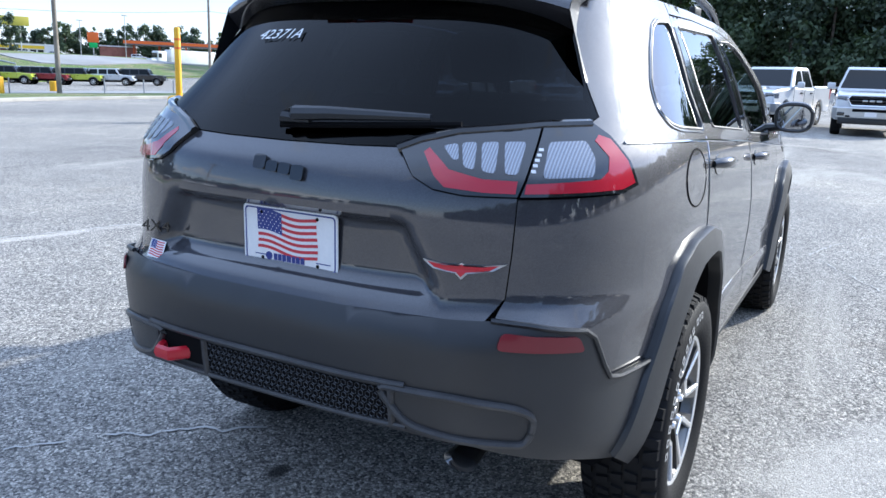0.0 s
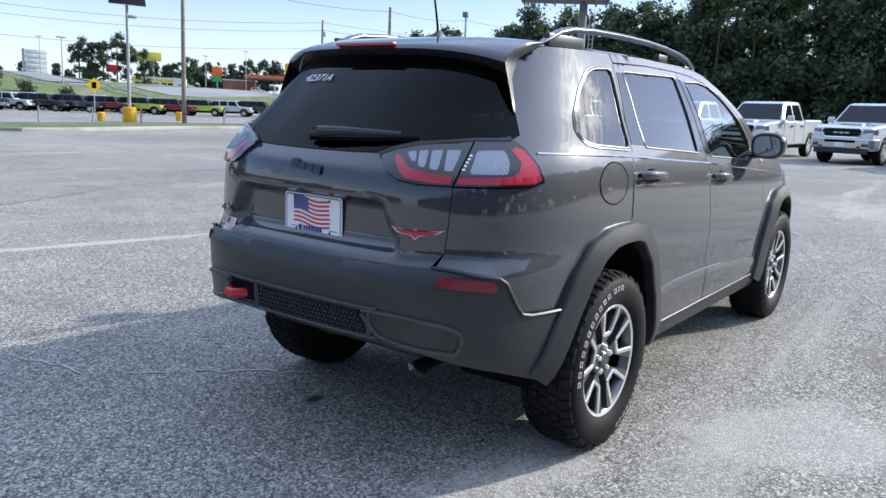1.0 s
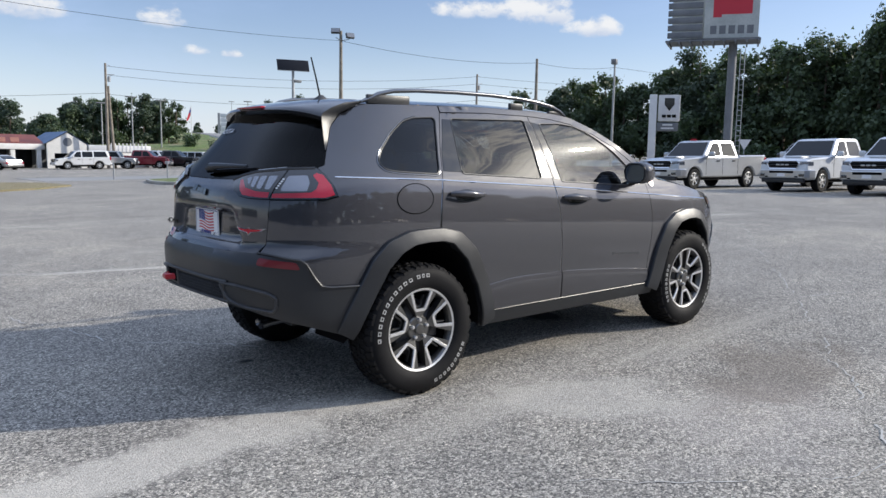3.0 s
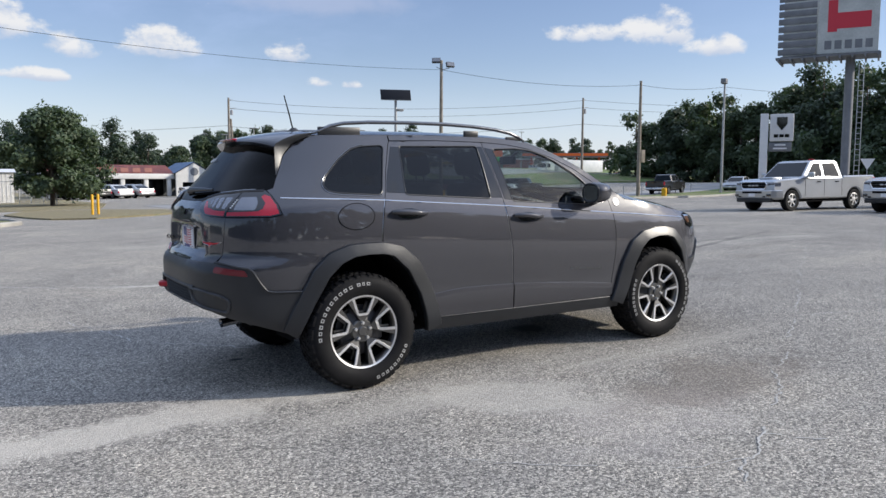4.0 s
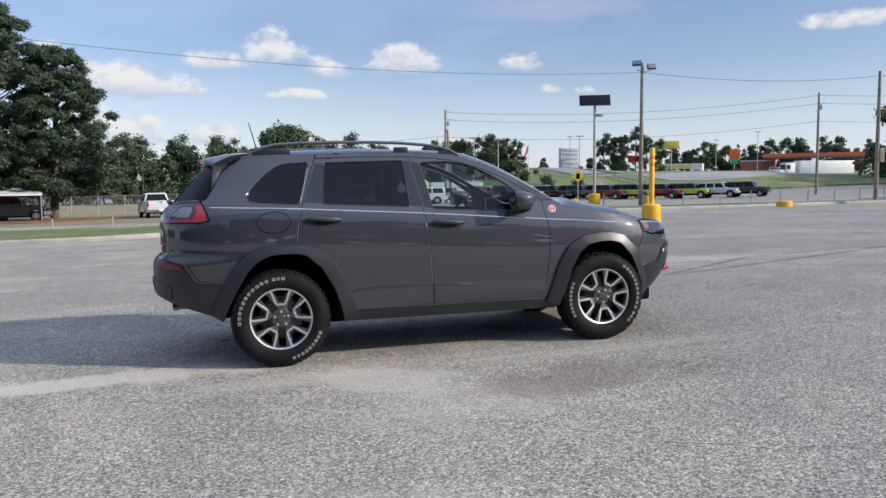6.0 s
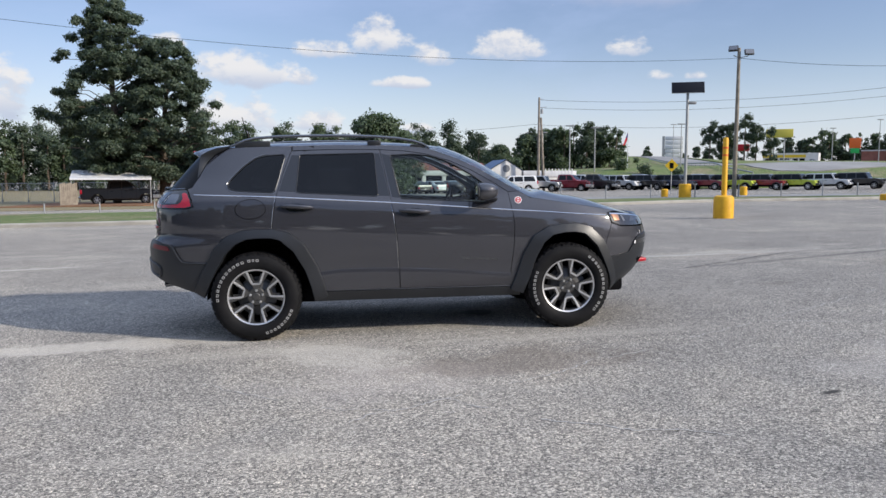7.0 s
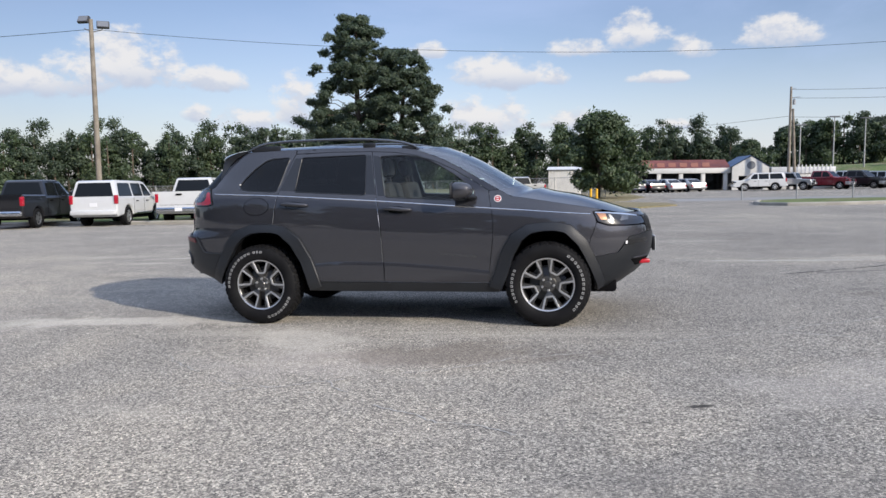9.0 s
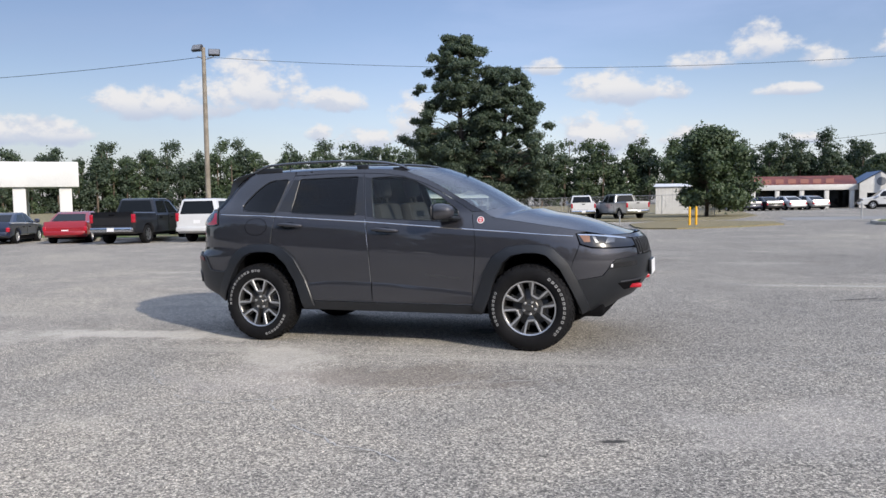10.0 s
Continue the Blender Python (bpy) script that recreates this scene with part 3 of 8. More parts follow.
# outlines on the skin
ARCH_REAR = X((-0.43, 0.33), (-0.402, 0.424), (-0.317, 0.602), (-0.234, 0.745), (-0.15, 0.825), (-0.06, 0.862), (0.03, 0.870), (0.14, 0.868)) + X((0.215, 0.850), (0.321, 0.753), (0.416, 0.585), (0.455, 0.465), (0.49, 0.33))
ARCH_FRONT = X((2.31, 0.33), (2.364, 0.446), (2.427, 0.637), (2.50, 0.765), (2.58, 0.826), (2.691, 0.845), (2.79, 0.845), (2.875, 0.825), (2.983, 0.718), (3.065, 0.549), (3.11, 0.43), (3.13, 0.33))
FLARE_REAR = X((-0.52, 0.36), (-0.51, 0.43), (-0.425, 0.63), (-0.33, 0.80), (-0.225, 0.898), (-0.09, 0.942), (0.03, 0.948), (0.155, 0.946), (0.29, 0.915), (0.42, 0.805), (0.522, 0.62), (0.575, 0.47), (0.605, 0.36))
FLARE_FRONT = X((2.195, 0.36), (2.243, 0.475), (2.310, 0.675), (2.405, 0.83), (2.53, 0.903), (2.68, 0.925), (2.80, 0.925), (2.93, 0.895), (3.055, 0.775), (3.14, 0.60), (3.185, 0.465), (3.205, 0.36))
ROOF = X((-0.20, 1.640), (0.10, 1.645), (0.70, 1.650), (1.20, 1.640), (1.40, 1.625), (1.521, 1.605))
PILLAR = X((1.521, 1.605), (1.72, 1.535), (1.895, 1.452), (2.127, 1.320), (2.298, 1.220))
HOOD = X((2.298, 1.220), (2.40, 1.160), (2.70, 1.112), (3.00, 1.060), (3.20, 1.022))
HOOD_NOSE = YF((0.62, 0.985), (0.45, 0.965), (0.25, 0.957), (0.0, 0.955))
car = root("car", "dark grey mid-size off-road car with black cladding, parked on the asphalt", "car")


def patch(name, fn, nu, nv, material, parent, label="", thick=0.0, smooth=60):
    """A surface fn(u, v), u and v from 0 to 1."""
    sh = Shape()
    sh.add([fn(i / nu, j / nv) for i in range(nu + 1) for j in range(nv + 1)], [(i * (nv + 1) + j, (i + 1) * (nv + 1) + j, (i + 1) * (nv + 1) + j + 1, i * (nv + 1) + j + 1) for i in range(nu) for j in range(nv)])
    return make(name, sh, material, parent, label, smooth)


def along(pts, t):
    """The point at the share t of a run over the skin, by length."""
    ps = [Vector(p) for p in pts]
    ls = [(ps[i + 1] - ps[i]).length for i in range(len(ps) - 1)]
    d = t * sum(ls)
    for i, q in enumerate(ls):
        if d <= q or i == len(ls) - 1:
            return skin(*ps[i].lerp(ps[i + 1], min(1, d / q)))
        d -= q


DOORTOP = X((0.325, 1.604), (0.70, 1.612), (1.085, 1.604), (1.30, 1.590), (1.50, 1.558), (1.70, 1.494), (1.88, 1.412), (2.08, 1.295), (2.20, 1.215))
GAP1 = X((0.325, 1.604), (0.31, 1.575), (0.195, 1.225), (0.170, 1.10), (0.155, 0.97), (0.150, 0.868))
GAP2 = X((1.085, 1.604), (1.09, 1.574), (1.163, 1.169), (1.183, 1.051), (1.210, 0.825), (1.218, 0.583), (1.228, 0.395))
GAP3 = X((2.20, 1.215), (2.212, 1.13), (2.232, 1.03), (2.243, 0.926), (2.235, 0.75), (2.205, 0.52), (2.20, 0.385))
Q_WINDOW = rounded(X((0.272, 1.572), (0.10, 1.563), (0.02, 1.540), (-0.08, 1.470), (-0.178, 1.372), (-0.212, 1.318), (-0.185, 1.284), (-0.12, 1.270), (0.176, 1.250)), 0.035)
R_WINDOW = rounded(X((0.395, 1.566), (1.030, 1.572), (1.050, 1.204), (0.362, 1.249)), 0.02)
F_WINDOW = rounded(X((1.172, 1.552), (1.248, 1.180), (1.98, 1.135), (2.07, 1.178), (2.06, 1.235), (1.985, 1.291), (1.892, 1.361), (1.729, 1.460), (1.62, 1.510), (1.52, 1.542), (1.38, 1.558)), 0.02)
BUMP_TOP = X((-0.385, 0.668), (-0.56, 0.674), (-0.605, 0.684), (-0.636, 0.725), (-0.678, 0.803), (-0.702, 0.822)) + Y((0.66, 0.840), (0.585, 0.848))
GATE_EDGE = Y((0.585, 0.848), (0.600, 0.90), (0.606, 1.00), (0.606, 1.128))
LAMP_LOW_IN = Y((0.606, 1.128), (0.50, 1.130), (0.435, 1.140), (0.385, 1.165), (0.345, 1.205), (0.325, 1.226))
LAMP_TOP = Y((0.325, 1.226), (0.375, 1.248), (0.45, 1.268), (0.606, 1.287))
LAMP_OUT = Y((0.606, 1.287)) + X((-0.558, 1.286), (-0.536, 1.258), (-0.510, 1.200), (-0.494, 1.142)) + X((-0.56, 1.128)) + Y((0.606, 1.128))
GLASS_EDGE = X((-0.555, 1.291), (-0.515, 1.305), (-0.47, 1.38), (-0.40, 1.51), (-0.33, 1.58), (-0.20, 1.640))

rear_arch_right = [p for p in ARCH_REAR if p[0] > 0.15]
rear_arch_left = [p for p in ARCH_REAR if p[0] < 0.15]


def resample_run(pts, n):
    """Even points along a run."""
    ps = [Vector(p) for p in pts]
    ls = [(ps[i + 1] - ps[i]).length for i in range(len(ps) - 1)]
    res = []
    for j in range(n + 1):
        d, i = sum(ls) * j / n, 0
        while i < len(ls) - 1 and d > ls[i]:
            d -= ls[i]
            i += 1
        res.append(ps[i].lerp(ps[i + 1], min(1.0, d / ls[i])))
    return res


def both(fn):
    """Build a piece on the right, then on the left."""
    fn(None)
    fn(True)


def body_side(mirror):
    q = panel("quarter_panel", BUMP_TOP + GATE_EDGE[1:] + LAMP_OUT[::-1][1:-2] + GLASS_EDGE + [p for p in ROOF if 0.0 < p[0] < 0.4] + X((0.325, 1.647)) + GAP1 + rear_arch_left[::-1][:-2], PAINT, car, [Q_WINDOW], mirror=mirror, step=0.028)
    panel("roof_side_rail", X((0.33, 1.606)) + DOORTOP[1:] + X((2.298, 1.220)) + PILLAR[::-1][1:] + ROOF[::-1][1:4] + X((0.33, 1.647)), PAINT, car, mirror=mirror, step=0.03)
    panel("rear_door", GAP1 + rear_arch_right[:-1] + X((0.485, 0.400)) + GAP2[::-1] + DOORTOP[1:2], PAINT, car, [R_WINDOW], mirror=mirror, step=0.028)
    panel("front_door", GAP2 + GAP3[::-1] + DOORTOP[3:-1][::-1], PAINT, car, [F_WINDOW], mirror=mirror, step=0.028)
    panel("front_fender", GAP3 + [p for p in ARCH_FRONT if p[1] > 0.40 and p[0] < 3.05] + X((3.045, 0.60), (3.10, 0.78), (3.150, 0.912), (3.115, 1.005), (3.20, 1.022)) + HOOD[::-1][1:], PAINT, car, mirror=mirror, step=0.028)
    panel("sill", X((0.49, 0.398), (1.2, 0.393), (2.29, 0.383), (2.29, 0.30), (0.49, 0.31)), PLASTIC, car, mirror=mirror, step=0.04, off=0.006, thick=0.05)


both(body_side)

LEDGE = curve([(0.50, 0.560), (0.80, 0.585), (1.22, 0.577), (1.80, 0.537), (2.24, 0.492)])


def door_ledge(sd):
    """The raised lower part of each door, with a sloping step along its top."""
    for x0, x1 in ((0.545, 1.217), (1.227, 2.205)):
        rows = []
        for i in range(33):
            x = x0 + (x1 - x0) * i / 32
            top = LEDGE(x)
            row = []
            for z, off in ((top + 0.004, -0.002), (top, 0.0035), (top - 0.024, 0.0085), (top - 0.030, 0.0092), (top - 0.05, 0.009), (0.44, 0.007), (0.405, 0.006), (0.398, -0.01)):
                p = skin(x, z, off)
                row.append((p.x, p.y * sd, p.z))
            rows.append(row)
        k = len(rows[0])
        make("door_ledge", Shape().add([v for r in rows for v in r], [(i * k + j, (i + 1) * k + j, (i + 1) * k + j + 1, i * k + j + 1) for i in range(32) for j in range(k - 1)]), PAINT, car, smooth=28)
    make("sill_strip", Shape().tube([Vector((p.x, p.y * sd, p.z)) for p in line(X((0.60, 0.402), (1.2, 0.397), (2.20, 0.387)), 0.05, 0.004)], 0.0022, 5), GREY_ALLOY, car)


door_ledge(1)
door_ledge(-1)


def windows(mirror):
    sd = -1 if mirror else 1
    for poly, name, mat in ((Q_WINDOW, "quarter_window", PRIVACY), (R_WINDOW, "rear_door_window", PRIVACY), (F_WINDOW, "front_door_window", TINT)):
        w = panel(name, shrink(poly, -0.006), mat, car, off=-0.004, thick=0.0, gap=0, step=0.05, mirror=mirror)
        w.visible_shadow = mat is PRIVACY
        rim = Shape().tube([Vector((p.x, p.y * sd, p.z)) for p in line(shrink(poly, -0.004), 0.03, 0.000, True)], 0.0048, 6, True)
        make("window_seal", rim, PLASTIC, w)

    # gloss black pillar covers between the windows
    for quad in (((1.038, 1.570), (1.080, 1.570), (1.152, 1.202), (1.058, 1.208)), ((1.100, 1.566), (1.164, 1.552), (1.238, 1.186), (1.174, 1.192)), ((0.326, 1.566), (0.387, 1.563), (0.354, 1.254), (0.216, 1.263))):
        panel("pillar_cover", X(*quad), PIANO, car, off=0.002, gap=0, thick=0.002, step=0.04, mirror=mirror)


both(windows)
# bright line round the quarter window and along the belt
BELT = X((-0.49, 1.243), (0.205, 1.211), (1.142, 1.146), (2.224, 1.057), (3.095, 0.986))
for sd in (1, -1):
    make("belt_stripe", Shape().tube([Vector((p.x, p.y * sd, p.z)) for p in line(BELT, 0.04, 0.0008)], 0.0045, 5), CHROME, car)
    trim = shrink(Q_WINDOW, -0.014)
    make("window_trim", Shape().tube([Vector((p.x, p.y * sd, p.z)) for p in line([q for q in trim if q[0] < at_x(0.19, q[1])], 0.03, 0.001)], 0.004, 6), RAIL, car)
    # thin chrome tubes stand in for the highlights along the door edges
    for gap_line in (GAP1[2:], GAP2[2:-1]):
        make("door_edge_glint", Shape().tube([Vector((p.x - 0.006, p.y * sd, p.z)) for p in line(gap_line, 0.04, 0.0012)], 0.0016, 5), CHROME, car)

# tailgate, glass, bumpers
gate = weld(panel("tailgate", Y((0.0, 0.848)) + GATE_EDGE[:0] + Y((0.30, 0.848), (0.570, 0.850)) + GATE_EDGE[1:] + LAMP_LOW_IN[1:] + Y((0.20, 1.222), (0.0, 1.220)), PAINT, car, mirror="both", step=0.016, gap=0.0))
rear_glass = weld(panel("rear_window", Y((0.0, 1.224), (0.20, 1.226)) + [(s, z + 0.004) for s, z in LAMP_TOP] + GLASS_EDGE[:5] + X((-0.36, 1.585)) + Y((0.30, 1.60), (0.0, 1.60)), REAR_GLASS, car, mirror="both", off=-0.002, thick=0.0, gap=0.0, step=0.03))
bumper = weld(panel("rear_bumper", Y((0.0, 0.846)) + BUMP_TOP[::-1] + X((-0.385, 0.50), (-0.43, 0.400), (-0.47, 0.405), (-0.66, 0.472)) + Y((0.56, 0.553), (0.42, 0.574), (0.20, 0.586), (0.0, 0.588)), PLASTIC, car, mirror="both", off=0.010, gap=0.0, thick=0.03, step=0.03))


def lamp(mirror):
    inner = panel("tail_light", LAMP_LOW_IN + LAMP_TOP[1:], SMOKED, car, off=0.012, mirror=mirror, step=0.02, label="smoked tail light with a red band and clear bars")
    outer = panel("tail_light", LAMP_OUT, SMOKED, car, off=0.012, mirror=mirror, step=0.02, label="smoked tail light with a red band and a clear block")
    panel("red_band", Y((0.600, 1.137), (0.54, 1.139), (0.46, 1.147), (0.433, 1.170), (0.393, 1.214), (0.402, 1.224), (0.462, 1.182), (0.535, 1.167), (0.600, 1.164)), RED_LENS, inner, off=0.0130, gap=0, thick=0.0015, mirror=mirror, step=0.02)
    panel("red_band", Y((0.616, 1.137)) + X((-0.56, 1.138), (-0.512, 1.150), (-0.524, 1.200), (-0.546, 1.248), (-0.572, 1.258), (-0.592, 1.246)) + Y((0.738, 1.210), (0.744, 1.180), (0.734, 1.164), (0.616, 1.158)), RED_LENS, outer, off=0.0130, gap=0, thick=0.0015, mirror=mirror, step=0.02)
    for quad in (((0.430, 1.229), (0.460, 1.236), (0.475, 1.202), (0.464, 1.200)), ((0.468, 1.237), (0.498, 1.240), (0.514, 1.182), (0.490, 1.188)), ((0.508, 1.239), (0.541, 1.242), (0.556, 1.177), (0.529, 1.181)), ((0.552, 1.242), (0.592, 1.243), (0.598, 1.176), (0.574, 1.177))):
        panel("clear_bar", rounded(Y(*quad), 0.008), CLEAR_LENS, inner, off=0.0130, gap=0, thick=0.0015, mirror=mirror, step=0.02)
    panel("clear_block", rounded(Y((0.632, 1.243), (0.692, 1.246), (0.718, 1.208), (0.724, 1.170), (0.642, 1.170)), 0.010), CLEAR_LENS, outer, off=0.0130, gap=0, thick=0.0015, mirror=mirror, step=0.02)
    for i in range(5):
        z = 1.180 + i * 0.011
        panel("led", Y((0.621, z), (0.629, z), (0.627, z + 0.006), (0.619, z + 0.006)), WHITE, outer, off=0.0130, gap=0, thick=0.0015, mirror=mirror, step=0.02)
    seal_line = line([(s, z - 0.006) for s, z in LAMP_TOP] + X((-0.566, 1.284)), 0.02, 0.007)
    make("seal", Shape().tube([Vector((p.x, -p.y if mirror else p.y, p.z)) for p in seal_line], 0.0125, 8), PIANO, rear_glass)


both(lamp)


# roof, windscreen, hood
def roof_at(u, v):
    e = along(ROOF, u)
    k = 2 * v - 1
    crown = 0.022 + 0.020 * math.sin(math.pi * (0.15 + 0.7 * u))
    return (e.x + (0.17 * u ** 6 - 0.14 * (1 - u) ** 8) * (1 - k * k), e.y * k, e.z + crown * (1 - k ** 4))


patch("roof", roof_at, 24, 20, PAINT, car)


def screen_at(u, v):
    e = along(PILLAR, u)
    k = 2 * v - 1
    return (e.x + (0.17 - 0.01 * u) * (1 - k * k), e.y * k, e.z + (0.036 - 0.02 * u) * (1 - k ** 4))


screen = patch("windscreen", screen_at, 14, 20, TINT, car)
screen.visible_shadow = False
HOOD_RUN = HOOD + HOOD_NOSE[:1]


def hood_at(u, v):
    e = along(HOOD_RUN, u)
    k = 2 * v - 1
    nose = 0.16 * (1 - sstep(0.0, 0.5, u)) + 0.14 * sstep(0.45, 1.0, u)
    rise = 0.012 + 0.075 * (sstep(0.0, 0.25, u) * 0.8 + 0.2) * (1 - sstep(0.55, 1.0, u)) * 0.9
    return (e.x + nose * (1 - k * k), e.y * k, e.z + rise * (1 - abs(k) ** 3.0) - 0.02 * sstep(0.6, 1.0, u) * (1 - k * k))


patch("hood", hood_at, 26, 22, PAINT, car)


def front_end(mirror):
    panel("front_fascia", X((3.150, 0.912), (3.25, 0.880), (3.40, 0.872)) + YF((0.46, 0.870), (0.415, 0.86), (0.415, 0.80)) + X((3.445, 0.775), (3.424, 0.765), (3.33, 0.64), (3.17, 0.615), (3.04, 0.60), (3.10, 0.78)), PAINT, car, mirror=mirror, step=0.028)
    hl = panel("headlight", X((3.118, 1.004), (3.25, 0.996), (3.38, 0.982)) + YF((0.50, 0.958), (0.425, 0.940), (0.43, 0.885), (0.48, 0.876)) + X((3.40, 0.877), (3.25, 0.888), (3.158, 0.918)), SMOKED, car, off=0.004, mirror=mirror, step=0.025, label="smoked headlight with an amber corner and clear lens")
    panel("amber_corner", X((3.145, 0.990), (3.225, 0.984), (3.235, 0.932), (3.185, 0.932)), AMBER, hl, off=0.007, gap=0, thick=0.003, mirror=mirror, step=0.02)
    panel("clear_lens", X((3.365, 0.968), (3.42, 0.957), (3.42, 0.922), (3.350, 0.918)), RAIL, hl, off=0.007, gap=0, thick=0.003, mirror=mirror, step=0.02)
    panel("reflector", X((3.245, 0.976), (3.268, 0.974), (3.300, 0.925), (3.275, 0.925)), RAIL, hl, off=0.007, gap=0, thick=0.003, mirror=mirror, step=0.02)
    panel("light_bar", X((3.13, 1.000), (3.25, 0.993), (3.38, 0.978)) + YF((0.50, 0.955), (0.50, 0.943)) + X((3.38, 0.966), (3.25, 0.983), (3.14, 0.991)), CHROME, hl, off=0.008, gap=0, thick=0.003, mirror=mirror, step=0.03)
    panel("hood_nose", YF((0.0, 0.948), (0.41, 0.953), (0.50, 0.963)) + X((3.38, 0.985)) + YF((0.50, 0.984), (0.30, 0.985), (0.0, 0.983)), PAINT, car, off=-0.003, gap=0, mirror=mirror, step=0.03)
    gr = panel("grille", YF((0.41, 0.950), (0.0, 0.944), (0.0, 0.795), (0.41, 0.805)), PIANO, car, off=-0.01, mirror=mirror, step=0.03)
    for i in range(4):
        y = 0.055 + i * 0.105
        panel("grille_frame", YF((y + 0.032, 0.945), (y - 0.032 if i else 0.023, 0.945), (y - 0.028 if i else 0.023, 0.805), (y + 0.028, 0.805)), DARK_ALLOY, gr, [YF((y + 0.020, 0.935), (y - 0.020, 0.935), (y - 0.018, 0.815), (y + 0.018, 0.815))], off=0.006, gap=0, thick=0.015, mirror=mirror, step=0.03)


both(front_end)
front_bumper = weld(panel("front_bumper", X((3.045, 0.60), (3.17, 0.615), (3.33, 0.64), (3.424, 0.765), (3.445, 0.775)) + YF((0.415, 0.80), (0.0, 0.795), (0.0, 0.45), (0.42, 0.43)) + X((3.38, 0.385), (3.25, 0.322), (3.12, 0.318), (3.10, 0.45)), PLASTIC, car, mirror="both", off=0.012, gap=0.0, thick=0.03, step=0.035))


# spoiler over the rear window
def spoiler_at(u, v):
    k = 2 * v - 1
    ring = [(-0.02, 0.004), (-0.16, -0.006), (-0.28, -0.028), (-0.355, -0.050), (-0.365, -0.064), (-0.345, -0.076), (-0.28, -0.100), (-0.20, -0.125), (-0.02, -0.10)]
    t = u * (len(ring) - 1)
    i = min(int(t), len(ring) - 2)
    a = Vector(ring[i]).lerp(Vector(ring[i + 1]), t - i)
    e = abs(k)
    back = 1 - 0.30 * e ** 3
    zz = a.y * (1 + 0.35 * e ** 4)
    return (-0.20 - 0.02 * (1 - k * k) + a.x * back, 0.578 * k, 1.648 + 0.024 * (1 - k ** 4) + zz)


spoiler = patch("spoiler", spoiler_at, 16, 24, PAINT, car)

# side fins that carry the spoiler down along the rear window
for sd in (1, -1):
    root_line = resample_run(GLASS_EDGE[2:] + X((-0.16, 1.646)), 14)
    sh = Shape()
    rows = []
    top_edge = [Vector(q) for q in ((-0.457, -0.580, 1.560), (-0.449, -0.580, 1.581), (-0.396, -0.580, 1.611), (-0.312, -0.580, 1.641), (-0.214, -0.580, 1.654))]
    start = skin(root_line[0].x, root_line[0].y, 0.006)
    knee = 0.42
    for i, q in enumerate(root_line):
        t = i / (len(root_line) - 1)
        a_ = skin(q.x, q.y, 0.007)
        if t < knee:
            b_ = (start + Vector((-0.004, 0.004, 0))).lerp(top_edge[0], (t / knee) ** 1.15)
        else:
            g = min((t - knee) / (1 - knee), 0.9999) * 4
            b_ = top_edge[int(g)].lerp(top_edge[int(g) + 1], g - int(g))
        row = []
        for j in range(6):
            u = j / 5
            p = a_.lerp(b_, u)
            row.append((p.x, (p.y - 0.004 * math.sin(math.pi * u) * t) * sd, p.z))
        rows.append(row)
    k = len(rows[0])
    sh.add([p for r in rows for p in r], [(i * k + j, (i + 1) * k + j, (i + 1) * k + j + 1, i * k + j + 1) for i in range(len(rows) - 1) for j in range(k - 1)])
    make("spoiler_fin", sh, PLASTIC, spoiler, smooth=50)


def flare(inner, outer, t0, t1, sd, n=60):
    """A wheel-arch lip between two runs over the skin, from the share t0 to t1."""
    a, b = resample_run(inner, n), resample_run(outer, n)
    rows = []
    for i in range(int(t0 * n), int(t1 * n) + 1):
        p, q = a[i], b[i]
        row = []
        for k, off in ((1.0, 0.0), (0.985, 0.017), (0.93, 0.025), (0.55, 0.034), (0.20, 0.041), (0.05, 0.043), (0.0, 0.036), (0.0, -0.02)):
            m = p.lerp(q, k)
            v = skin(m.x, m.y, off)
            row.append((v.x, v.y * sd, v.z))
        rows.append(row)
    k = len(rows[0])
    return Shape().add([v for r in rows for v in r], [(i * k + j, (i + 1) * k + j, (i + 1) * k + j + 1, i * k + j + 1) for i in range(len(rows) - 1) for j in range(k - 1)])


for sd in (1, -1):
    make("wheel_arch_flare", flare(ARCH_REAR, FLARE_REAR, 0.05, 0.555, sd), PLASTIC, car, smooth=32)
    make("wheel_arch_flare", flare(ARCH_REAR, FLARE_REAR, 0.563, 1.0, sd), PLASTIC, car, smooth=32)
    make("wheel_arch_flare", flare(ARCH_FRONT, FLARE_FRONT, 0.0, 1.0, sd), PLASTIC, car, smooth=32)
    for arch in (ARCH_REAR, ARCH_FRONT):
        rim_ = [skin(q.x, q.y, -0.004) for q in resample_run(arch, 30)]
        n_ = len(rim_)
        well = Shape().add([(p.x, p.y * sd, p.z) for p in rim_] + [(p.x, -0.42 * sd, p.z) for p in rim_], [(i, i + 1, n_ + i + 1, n_ + i) for i in range(n_ - 1)] + [tuple(range(n_, 2 * n_))])
        make("wheel_well", well, BLACK, car)

